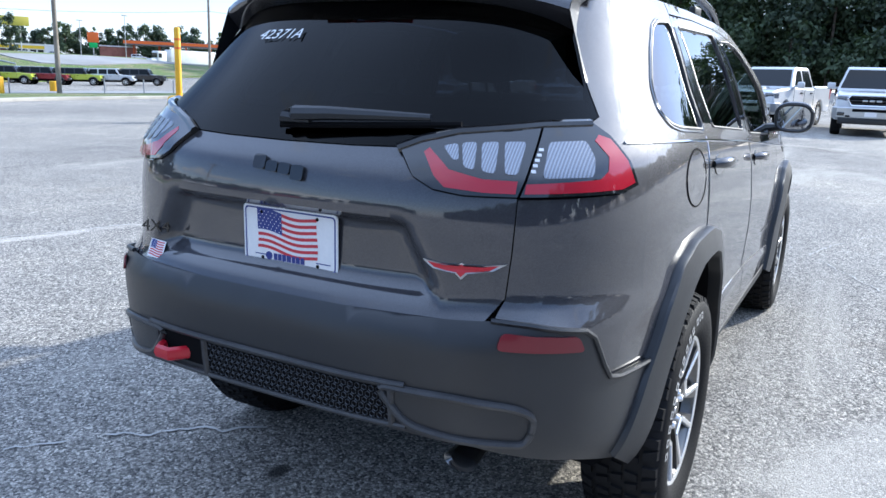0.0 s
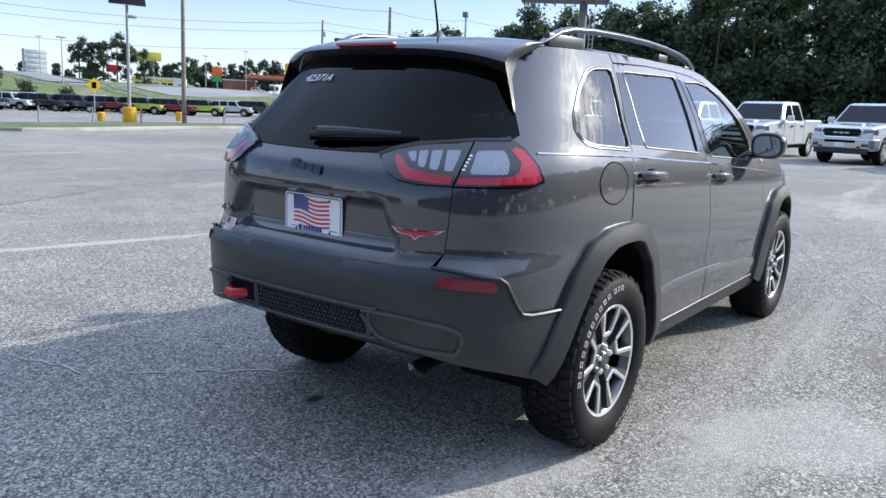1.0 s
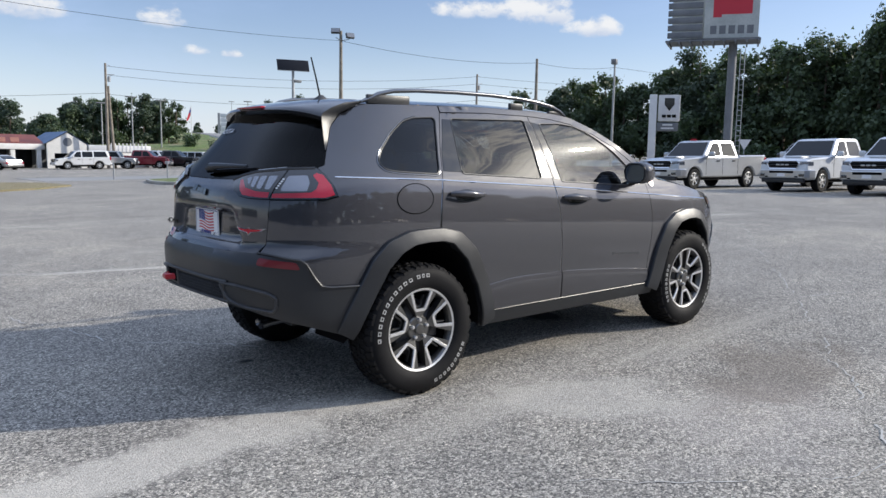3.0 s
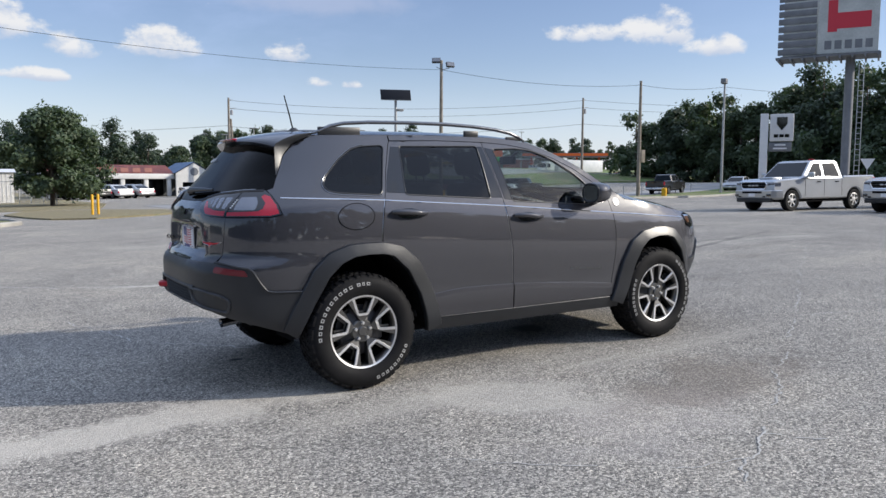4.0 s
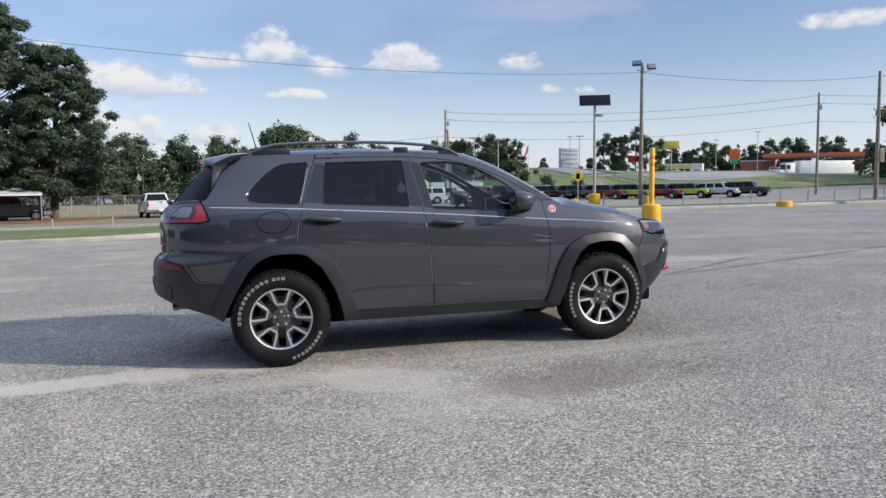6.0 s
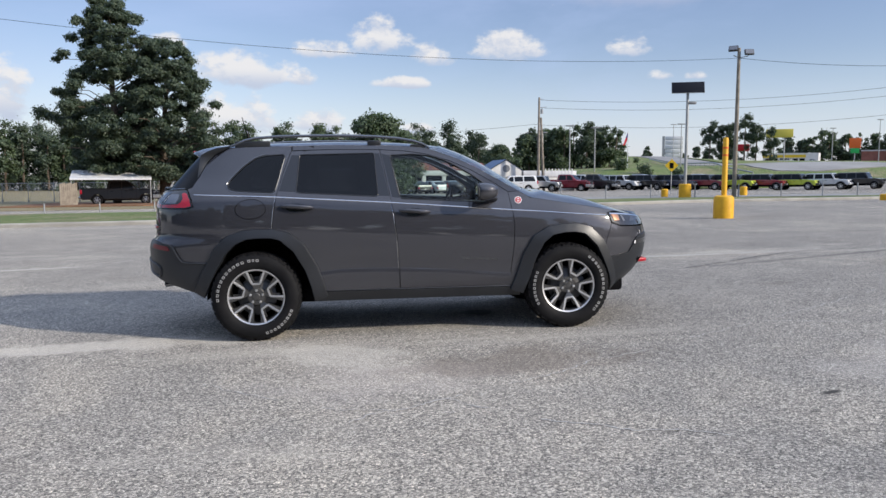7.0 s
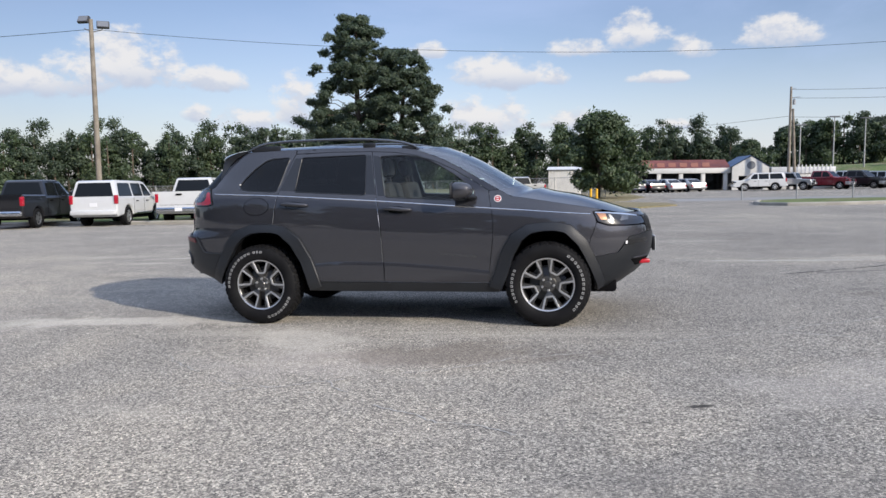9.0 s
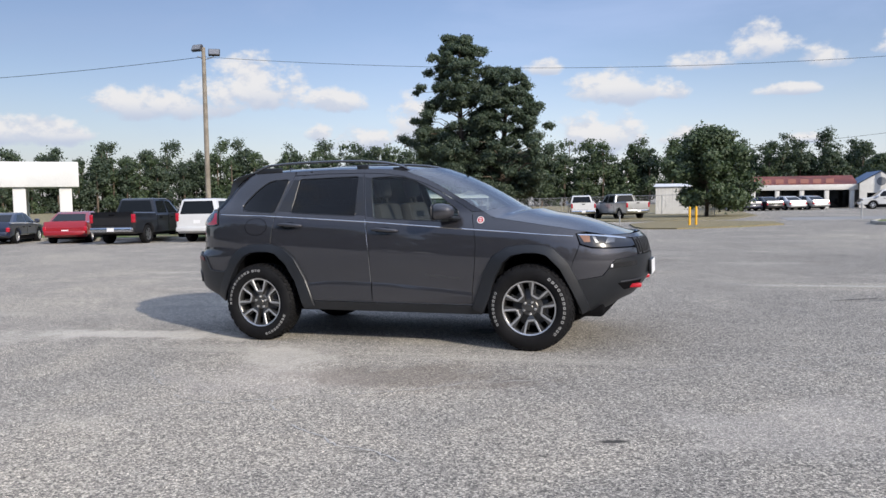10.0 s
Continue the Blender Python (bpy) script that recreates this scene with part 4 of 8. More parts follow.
# chassis, floor and inside
under = Shape().box(0.25, 3.32, -0.62, 0.62, 0.27, 0.40, 0.03)
under.box(-0.80, 0.3, -0.60, 0.60, 0.54, 0.62, 0.03).tube([(0.0, -0.75, 0.37), (0.0, 0.75, 0.37)], 0.05, 8).box(0.5, 2.25, -0.80, 0.80, 0.33, 0.42, 0.02)
make("underbody", under, BLACK, car)
muffler = Shape().tube([(-0.60, -0.25, 0.46), (-0.45, -0.25, 0.46), (-0.30, 0.0, 0.38), (0.9, 0.05, 0.32)], [0.03, 0.03, 0.03, 0.03], 8)
make("exhaust_pipe", muffler, DARK_ALLOY, car)
for y in (-0.50,):
    tip = Shape()
    tip.tube([(-0.50, y, 0.485), (-0.76, y, 0.468), (-0.815, y, 0.462)], [0.040, 0.040, 0.046], 14, flat=0.62, caps=False)
    tip.tube([(-0.815, y, 0.462), (-0.80, y, 0.464), (-0.62, y, 0.475)], [0.046, 0.034, 0.034], 14, flat=0.62, caps=False)
    make("exhaust_tip", tip, RAIL, car, "dark chrome oval exhaust tip")
make("cabin_floor", Shape().box(0.46, 2.28, -0.74, 0.74, 0.40, 0.46), CLOTH, car)
make("load_floor", Shape().box(-0.60, 0.46, -0.41, 0.41, 0.60, 0.66), CLOTH, car)
for y in (-0.775, 0.755):
    make("cabin_side", Shape().box(-0.20, 2.2, y, y + 0.02, 0.90, 1.10).box(0.47, 2.2, y, y + 0.02, 0.42, 0.90), CLOTH, car)
make("load_sill", Shape().box(-0.62, -0.58, -0.50, 0.50, 0.42, 1.05), CLOTH, car)
make("headliner", Shape().box(-0.20, 1.45, -0.54, 0.54, 1.60, 1.615), PALE_CLOTH, car)
make("dashboard", Shape().box(1.95, 2.38, -0.70, 0.70, 0.75, 1.10, 0.07), CLOTH, car)
ring = [(1.80 + 0.05 * math.sin(a), 0.36 + 0.18 * math.cos(a), 1.06 + 0.17 * math.sin(a)) for a in np.linspace(0, 2 * math.pi, 25)[:-1]]
make("steering_wheel", Shape().tube(ring, 0.015, 6, True).tube([(1.80, 0.22, 1.06), (1.80, 0.50, 1.06)], 0.014, 6).tube([(1.80, 0.36, 1.06), (2.0, 0.36, 1.0)], 0.03, 6), BLACK, car)


def seat(x, y, w, name, mat):
    s = Shape()
    s.box(x, x + 0.52, y - w / 2, y + w / 2, 0.62, 0.76, 0.05)
    s.box(-0.07, 0.07, y - w / 2, y + w / 2, 0.0, 0.60, 0.05, pose(x, 0, 0.72, 0, -14, 0))
    k = max(1, round(w / 0.5))
    for i in range(k):
        c = y + (i - (k - 1) / 2) * 0.45
        s.box(-0.05, 0.05, c - 0.13, c + 0.13, 0.66, 0.84, 0.04, pose(x, 0, 0.72, 0, -12, 0))
        s.tube([(x - 0.13, c - 0.06, 1.30), (x - 0.15, c - 0.06, 1.40)], 0.008, 6).tube([(x - 0.13, c + 0.06, 1.30), (x - 0.15, c + 0.06, 1.40)], 0.008, 6)
    make(name, s, mat, car)


for y in (-0.37, 0.37):
    seat(1.30, y, 0.52, "front_seat", CLOTH)
seat(0.40, 0.0, 1.30, "rear_seat", CLOTH)
make("rear_view_mirror", Shape().box(1.80, 1.83, -0.11, 0.11, 1.45, 1.52, 0.02).tube([(1.83, 0, 1.50), (1.92, 0, 1.56)], 0.01, 6), BLACK, car)


# ---- wheels ----
def wheel(turn_rim, turn_tyre):
    """A wheel lying flat, its outer face up."""
    w = new("wheel")
    tyre = make("tyre", Shape().lathe([(0.232, -0.105), (0.27, -0.118), (0.31, -0.124), (0.345, -0.118), (0.364, -0.100), (0.370, -0.06), (0.371, 0.0), (0.370, 0.06), (0.364, 0.100), (0.345, 0.118), (0.31, 0.124), (0.285, 0.1235), (0.262, 0.116), (0.245, 0.106), (0.232, 0.095)], 72, None, False), RUBBER, w, smooth=40)
    tread = Shape()
    for i in range(52):
        a = 2 * math.pi * i / 52
        for j, (h0, h1, r0, sh) in enumerate(((0.070, 0.112, 0.352, 0.0), (0.022, 0.062, 0.364, 0.5), (-0.018, 0.018, 0.364, 0.0), (-0.062, -0.022, 0.364, 0.5), (-0.112, -0.070, 0.352, 0.0))):
            m = pose(0, 0, 0, 0, 0, math.degrees(a + sh * 2 * math.pi / 52))
            wid = 0.016 if j in (0, 4) else 0.013
            skew = 0.006 * (1 if i % 2 else -1)
            top0, top1 = (0.3795, 0.3665) if j == 0 else (0.3665, 0.3795) if j == 4 else (0.379, 0.379)
            # block: root wider than crown
            vs = [(r0, -wid, h0), (r0, wid, h0), (r0, wid + skew, h1), (r0, -wid + skew, h1), (top0, -wid * 0.8, h0 + 0.003), (top0, wid * 0.8, h0 + 0.003), (top1, wid * 0.8 + skew, h1 - 0.003), (top1, -wid * 0.8 + skew, h1 - 0.003)]
            tread.add([m @ Vector(v) for v in vs], [(4, 5, 6, 7), (0, 1, 5, 4), (1, 2, 6, 5), (2, 3, 7, 6), (3, 0, 4, 7)])
    make("tread", tread, RUBBER, tyre, smooth=0)
    script = Shape()

    def letters(a0, a1, widths):
        nonlocal script
        tot = sum(widths)
        a = a0
        for wd in widths:
            da = (a1 - a0) * wd / tot
            if wd > 0.5:
                p, q = a + da * 0.2, a + da * 0.8
                r0, r1 = 0.305, 0.326
                k = 0.22
                def pt(t, r, h, p=p, q=q):
                    ang = p + (q - p) * t
                    return (r * math.cos(ang), r * math.sin(ang), h - (r - 0.31) * 0.12)
                o = [(0, r0), (1, r0), (1, r1), (0, r1)]
                n = [(k, r0 + 0.006), (1 - k, r0 + 0.006), (1 - k, r1 - 0.006), (k, r1 - 0.006)]
                script.add([pt(t, r, 0.1252) for t, r in o] + [pt(t, r, 0.1252) for t, r in n], [(i, (i + 1) % 4, 4 + (i + 1) % 4, 4 + i) for i in range(4)])
            a += da
    tt = radians(turn_tyre)
    letters(tt + radians(186), tt + radians(82), [1] * 11 + [0.4, 1, 0.7, 1])
    letters(tt + radians(340), tt + radians(282), [1] * 9)
    tagged(make("raised_lettering", script, WORN_WHITE, tyre, "worn white raised bars on the side wall", smooth=0), kind="stuff")
    rim = make("rim", Shape().lathe([(0.205, -0.10), (0.222, -0.10), (0.212, 0.02), (0.218, 0.085), (0.228, 0.098), (0.240, 0.102), (0.246, 0.098), (0.243, 0.090), (0.236, 0.088)], 60, None, False), GREY_ALLOY, w, smooth=40)
    make("brake_disc", Shape().lathe([(0.0, -0.01), (0.165, -0.01), (0.165, 0.012), (0.08, 0.012), (0.08, 0.03), (0.0, 0.03)], 36).box(0.06, 0.16, -0.07, 0.07, -0.02, 0.04, 0.01), DARK_ALLOY, w)
    make("rim_barrel", Shape().lathe([(0.0, -0.06), (0.200, -0.06), (0.203, -0.02), (0.207, 0.06)], 40, None, False), BLACK, w)
    face, pocket, floor_ = Shape(), Shape(), Shape()

    def bar(p, q, w0, w1, z0, z1, sh, deep, r=0.004):
        p, q = Vector((*p, 0)), Vector((*q, 0))
        d = (q - p).normalized()
        s = Vector((-d.y, d.x, 0))
        vs = []
        for (c, wd, z) in ((p, w0, z0), (q, w1, z1)):
            for k, dz in ((-1, -deep), (-1, -r), (-0.72, 0), (0.72, 0), (1, -r), (1, -deep)):
                vs.append(c + s * (wd * k) + Vector((0, 0, z + dz)))
        sh.add(vs, [(i, i + 1, i + 7, i + 6) for i in range(5)] + [(5, 4, 3, 2, 1, 0), (6, 7, 8, 9, 10, 11)])

    grey = Shape()
    # each fork: a grey plate between a slot and a bowl, its rims machined
    BOWL = ((0.116, 0.033), (0.150, 0.046), (0.186, 0.058), (0.226, 0.072))
    HIGH = (0.083, 0.088, 0.093, 0.098)
    for i in range(5):
        a0 = radians(turn_rim + 90 + 36 + 72 * i)

        def polar(r, a):
            return (r * math.cos(a), r * math.sin(a))
        for sgn in (1, -1):
            w0 = a0 + sgn * radians(36)

            def slot(r, sgn=sgn, a0=a0):
                return polar(r, a0 + sgn * math.asin(0.028 / r + 0.004))

            def bowl(r, o, sgn=sgn, w0=w0):
                return polar(r, w0 - sgn * math.asin(o / r))
            edge_s = [slot(r) for r, _ in BOWL]
            edge_b = [bowl(r, o) for r, o in BOWL]
            k = len(BOWL)
            top = [(*q, z) for q, z in zip(edge_s, HIGH)] + [(*q, z) for q, z in zip(edge_b, HIGH)]
            low = [(x, y, z - 0.05) for x, y, z in top]
            grey.add(top + low, [(n, n + 1, k + n + 1, k + n) for n in range(k - 1)] + [(n, 2 * k + n, 2 * k + n + 1, n + 1) for n in range(k - 1)] + [(k + n, k + n + 1, 3 * k + n + 1, 3 * k + n) for n in range(k - 1)])
            root = [(*slot(0.066), 0.070), (*edge_s[0], 0.083), (*edge_b[0], 0.083), (*polar(0.113, w0), 0.083), (*polar(0.06, w0), 0.070)]
            grey.add(root + [(x, y, z - 0.05) for x, y, z in root], [(0, 1, 2, 3, 4), (0, 5, 6, 1), (2, 7, 8, 3)])
            for n in range(k - 1):
                bar(edge_b[n], edge_b[n + 1], 0.0090, 0.0105, HIGH[n] + 0.003, HIGH[n + 1] + 0.003, face, 0.012)
            bar(edge_b[0], polar(0.111, w0), 0.0090, 0.0090, 0.086, 0.086, face, 0.012)
            # a second, lower rim inside the bowl
            inner = [bowl(r + 0.012, o - 0.013) for r, o in BOWL[:3]]
            for p, q in zip([polar(0.128, w0)] + inner, inner):
                bar(p, q, 0.006, 0.006, 0.060, 0.060, grey, 0.02)
        floor_.add([(*polar(0.060, a0 - 0.4), 0.058), (*polar(0.060, a0 + 0.4), 0.058), (*polar(0.150, a0 + 0.2), 0.030), (*polar(0.150, a0 - 0.2), 0.030)], [(0, 1, 2, 3)])
    face.lathe([(0.2265, 0.090), (0.2275, 0.0995), (0.2380, 0.1030), (0.2400, 0.0990)], 72, None, False)
    make("spoke_face", face, ALLOY, rim, "machined edges of the five forked spokes", smooth=30)
    make("spokes", grey, GREY_ALLOY, rim, "grey painted forked spokes", smooth=30)
    pocket.lathe([(0.078, 0.02), (0.078, 0.062), (0.070, 0.070), (0.0, 0.072)], 30)
    make("spoke_pocket", floor_, DARK_ALLOY, rim, smooth=20)
    make("hub", pocket, GREY_ALLOY, rim, smooth=20)
    make("hub_cap", Shape().lathe([(0.033, 0.06), (0.033, 0.078), (0.028, 0.083), (0.0, 0.084)], 24), GREY_ALLOY, w)
    for i in range(5):
        a = radians(turn_rim + 90 + 36 + 72 * i + 36)
        nut = Shape().lathe([(0.0125, 0.06), (0.0125, 0.083), (0.009, 0.088), (0.0, 0.089)], 6, pose(0.054 * math.cos(a), 0.054 * math.sin(a), 0))
        make("wheel_nut", nut, ALLOY, w)
    return w


WHEEL_PLACES = [("r", 0.0, -1, 0, 0), ("f", 2.72, -1, -101, -129), ("r", 0.0, 1, 20, 40), ("f", 2.72, 1, 50, 10)]
for _, wx, side, tr, tt in WHEEL_PLACES:
    wh = wheel(tr, tt)
    wh.parent = car
    wh.matrix_basis = pose(wx, side * 0.775, 0.372, 90 if side < 0 else -90, 0, 0)

# ---- outside fittings ----
for sd in (1, -1):
    for x0, x1, z0, z1 in ((0.235, 0.495, 1.132, 1.118), (1.237, 1.495, 1.072, 1.056)):
        a, b = skin(x0, z0, 0.030), skin(x1, z1, 0.030)
        mid = [skin(x0, z0, 0.004), skin(x0 + 0.02, z0, 0.024), skin(x0 + 0.08, z0 - 0.003, 0.034), skin((x0 + x1) / 2, (z0 + z1) / 2, 0.036), skin(x1 - 0.08, z1 + 0.002, 0.034), skin(x1 - 0.02, z1, 0.024), skin(x1, z1, 0.004)]
        h = make("door_handle", Shape().tube([(p.x, p.y * sd, p.z) for p in mid], [0.012, 0.017, 0.019, 0.020, 0.019, 0.017, 0.012], 10), PAINT, car, smooth=60)
        cup = [(at_x((x0 + x1) / 2 - 0.01 + 0.085 * math.cos(t), z0), (z0 + z1) / 2 - 0.004 + 0.034 * math.sin(t)) for t in np.linspace(0, 2 * math.pi, 21)[:-1]]
        panel("handle_cup", cup, PIANO, h, off=0.0025, gap=0, thick=0.002, step=0.03, mirror=None if sd == 1 else True)
    # fuel flap seam (right side only), mirror, rail
    if sd == 1:
        ring2 = [skin(at_x(-0.022 + 0.126 * math.cos(t), 1.12), 1.116 + 0.083 * 1.0 * math.sin(t), 0.0005) for t in np.linspace(0, 2 * math.pi, 41)[:-1]]
        flap = [(at_x(-0.022 + 0.124 * math.cos(t), 1.12), 1.116 + 0.081 * math.sin(t)) for t in np.linspace(0, 2 * math.pi, 33)[:-1]]
        ff = panel("fuel_flap", flap, PAINT, car, off=0.0012, gap=0, thick=0.001, step=0.03)
        make("flap_seam", Shape().tube(ring2, 0.0028, 5, True), BLACK, ff)
    m = Matrix.Diagonal((1, sd, 1, 1))
    hs = Shape()
    prof = [(1.895, 0.055, 0.050), (1.905, 0.085, 0.070), (1.93, 0.095, 0.078), (1.98, 0.092, 0.076), (2.03, 0.076, 0.064), (2.07, 0.045, 0.040), (2.08, 0.015, 0.015)]
    rows = []
    for x, ry, rz in prof:
        rows.append([(x, sd * (-0.935 + ry * math.copysign(abs(math.cos(t)) ** 0.75, math.cos(t))), 1.222 + 0.012 * (x - 1.9) + rz * math.copysign(abs(math.sin(t)) ** 0.75, math.sin(t))) for t in np.linspace(0, 2 * math.pi, 25)[:-1]])
    k = 24
    hs.add([p for r in rows for p in r], [(i * k + j, i * k + (j + 1) % k, (i + 1) * k + (j + 1) % k, (i + 1) * k + j) for i in range(len(rows) - 1) for j in range(k)] + [tuple(range(k)), tuple((len(rows) - 1) * k + j for j in range(k))])
    mir = make("door_mirror", hs, PAINT, car, "grey door mirror with black foot", smooth=60)
    make("mirror_glass", Shape().add([(1.893, sd * (-0.935 + 0.078 * math.copysign(abs(math.cos(t)) ** 0.7, math.cos(t))), 1.222 + 0.060 * math.copysign(abs(math.sin(t)) ** 0.7, math.sin(t))) for t in np.linspace(0, 2 * math.pi, 25)[:-1]], [tuple(range(24))]), MIRROR, mir)
    make("mirror_surround", Shape().tube([(1.897, sd * (-0.935 + 0.083 * math.copysign(abs(math.cos(t)) ** 0.7, math.cos(t))), 1.222 + 0.066 * math.copysign(abs(math.sin(t)) ** 0.7, math.sin(t))) for t in np.linspace(0, 2 * math.pi, 25)[:-1]], 0.010, 6, True), PLASTIC, mir)
    make("mirror_foot", Shape().tube([(2.06, sd * -0.80, 1.155), (2.03, sd * -0.87, 1.165), (1.99, sd * -0.91, 1.19)], [0.045, 0.035, 0.04], 8, flat=0.6), PLASTIC, mir)
    rail_pts = [(-0.20, 1.650), (-0.14, 1.672), (-0.07, 1.700), (0.02, 1.719), (0.20, 1.730), (0.50, 1.734), (0.80, 1.731), (1.05, 1.720), (1.25, 1.702), (1.38, 1.680), (1.47, 1.652), (1.53, 1.618)]
    rail = make("roof_rail", Shape().tube([(x, sd * -(0.575 + 0.01 * (x > 0)), z) for x, z in rail_pts], [0.012, 0.019, 0.022] + [0.021] * 6 + [0.020, 0.017, 0.010], 10, flat=0.62), RAIL, car, "satin grey roof rail with black feet", smooth=60)
    for x0, x1, za, zb in ((-0.16, 0.14, 1.652, 1.712), (0.98, 1.10, 1.655, 1.706), (1.36, 1.50, 1.632, 1.668)):
        make("rail_foot", Shape().box(x0, x1, sd * -0.59, sd * -0.565, za - 0.01, zb - 0.018, 0.006) if sd < 0 else Shape().box(x0, x1, -0.59, -0.565, za - 0.01, zb - 0.018, 0.006), PLASTIC, rail)

# aerial
aer = make("aerial", Shape().tube([(-0.105, 0.0, 1.70), (-0.130, 0.0, 1.81), (-0.165, 0.0, 1.945)], [0.0055, 0.005, 0.004], 6), BLACK, car)
make("aerial_foot", Shape().lathe([(0.045, 0.0), (0.040, 0.015), (0.018, 0.035), (0.010, 0.045), (0.0, 0.045)], 14, pose(-0.10, 0, 1.675) @ Matrix.Diagonal((1.5, 0.7, 1, 1))), PLASTIC, aer)
# brake light in the spoiler
make("brake_light", Shape().box(-0.592, -0.560, -0.15, 0.15, 1.618, 1.630, 0.003), RED_LENS, spoiler)

# wiper
wp = Shape()
wp.tube([skin(at_y(0.06, 1.262), 1.262, 0.02)] * 1 + [Vector((p.x, -p.y, p.z)) for p in [skin(at_y(0.02, 1.262), 1.262, 0.030)]] + [skin(at_y(y, z), z, o) for y, z, o in ((0.02, 1.266, 0.036), (0.12, 1.272, 0.034), (0.25, 1.276, 0.030), (0.38, 1.280, 0.024))], [0.010, 0.019, 0.020, 0.017, 0.013, 0.008], 8)
wiper = make("rear_wiper", wp, PLASTIC, car)
blade = [Vector((p.x, -p.y, p.z)) for p in (skin(at_y(0.03, 1.25), 1.25, 0.012),)] + [skin(at_y(y, 1.252 + 0.05 * y), 1.252 + 0.05 * y, 0.012) for y in (0.02, 0.12, 0.24, 0.36, 0.45)]
make("wiper_blade", Shape().tube(blade, 0.008, 6), BLACK, wiper)

# reflectors, lower bumper trim, pockets, mesh, hooks
for mir in (None, True):
    sd = 1 if mir is None else -1
    panel("reflector", rounded(Y((0.612, 0.832), (0.605, 0.797)) + X((-0.705, 0.774), (-0.722, 0.812)) + Y((0.665, 0.824)), 0.012), REFLECTOR, bumper, off=0.016, gap=0, thick=0.006, step=0.02, mirror=mir)
    pocket_line = Y((0.345, 0.688), (0.52, 0.680), (0.64, 0.655)) + X((-0.800, 0.628), (-0.800, 0.578)) + Y((0.655, 0.555), (0.52, 0.575), (0.415, 0.600))
    panel("bumper_pocket", rounded(pocket_line, 0.03), PLASTIC, bumper, off=0.0115, gap=0, thick=0.0, step=0.03, mirror=mir)
    edge = [(p.x, p.y * sd, p.z) for p in line(rounded(pocket_line, 0.03), 0.02, 0.013, True)]
    make("bumper_trim", Shape().tube(edge, 0.010, 8, True), DARK_ALLOY, bumper)
    arch_edge = [(p.x, p.y * sd, p.z) for p in line(BUMP_TOP, 0.02, 0.012)]
    make("bumper_lip", Shape().tube(arch_edge, 0.007, 6), PLASTIC, bumper)
    hook = [(3.44, sd * -0.36, 0.53), (3.57, sd * -0.36, 0.53), (3.612, sd * -0.385, 0.53), (3.612, sd * -0.42, 0.53), (3.56, sd * -0.445, 0.53), (3.42, sd * -0.445, 0.53)]
    make("tow_hook", Shape().tube(hook, 0.015, 8, flat=1.3), RED_PAINT, front_bumper, "bright red tow hook")
    panel("lower_vent", rounded(YF((0.62, 0.575), (0.30, 0.580), (0.30, 0.52), (0.52, 0.51)), 0.02), BLACK, front_bumper, off=0.0135, gap=0, thick=0, step=0.04, mirror=mir)
    panel("fog_recess", rounded(X((3.40, 0.745), (3.46, 0.752)) + YF((0.46, 0.755), (0.46, 0.715)) + X((3.44, 0.705), (3.385, 0.70)), 0.012), PIANO, front_bumper, off=0.0145, gap=0, thick=0.002, step=0.03, mirror=mir)
    panel("fog_light", X((3.393, 0.738), (3.408, 0.740), (3.404, 0.714), (3.390, 0.712)), WHITE, front_bumper, off=0.017, gap=0, thick=0.002, step=0.02, mirror=mir)
    make("vent_trim", Shape().tube([(p.x, p.y * sd, p.z) for p in line(YF((0.60, 0.585), (0.45, 0.590), (0.30, 0.592)), 0.03, 0.014)], 0.006, 6), DARK_ALLOY, front_bumper)
hook = [(-0.86, 0.27, 0.638), (-0.965, 0.27, 0.635), (-1.000, 0.30, 0.633), (-0.995, 0.345, 0.632), (-0.955, 0.37, 0.633), (-0.86, 0.37, 0.638)]
make("tow_hook", Shape().tube(hook, 0.015, 8, flat=1.3), RED_PAINT, bumper, "bright red tow hook")


def bumper_band(y0, y1, z0, z1, off, name, mat, holes=()):
    """A piece of the bumper's middle from y0 to y1 (left is positive)."""
    sh = Shape()
    n = 24
    rows = []
    for i in range(n + 1):
        y = y0 + (y1 - y0) * i / n
        row = []
        for z in np.linspace(z0, z1, 4):
            p = skin(at_y(abs(y), z), z, off)
            row.append((p.x, y, p.z))
        rows.append(row)
    sh.add([p for r in rows for p in r], [(i * 4 + j, (i + 1) * 4 + j, (i + 1) * 4 + j + 1, i * 4 + j + 1) for i in range(n) for j in range(3)])
    return make(name, sh, mat, bumper)


mesh_panel = bumper_band(-0.385, 0.185, 0.598, 0.682, 0.0115, "bumper_mesh", BLACK)
bumper_band(0.205, 0.375, 0.612, 0.684, 0.0115, "hook_recess", BLACK)
lugs = Shape()
for i in range(30):
    for j in range(5):
        y = 0.178 - i * 0.019 - (j % 2) * 0.0095
        z = 0.606 + j * 0.0165
        if y < -0.375:
            continue
        p = skin(at_y(abs(y), z), z, 0.0125)
        lugs.tube([(p.x, y + 0.0075 * math.cos(a), z + 0.0075 * math.sin(a)) for a in [k * math.pi / 3 + 0.5 for k in range(6)]], 0.0018, 4, True)
make("mesh_grid", lugs, PLASTIC, mesh_panel, smooth=0)
for zz in (0.692, 0.588):
    top_line = []
    for y in np.linspace(-0.42, 0.42, 29):
        p = skin(at_y(abs(y), zz), zz, 0.013)
        top_line.append((p.x, y, p.z + 0.004))
    make("bumper_trim", Shape().tube(top_line, 0.008, 8), DARK_ALLOY, bumper)
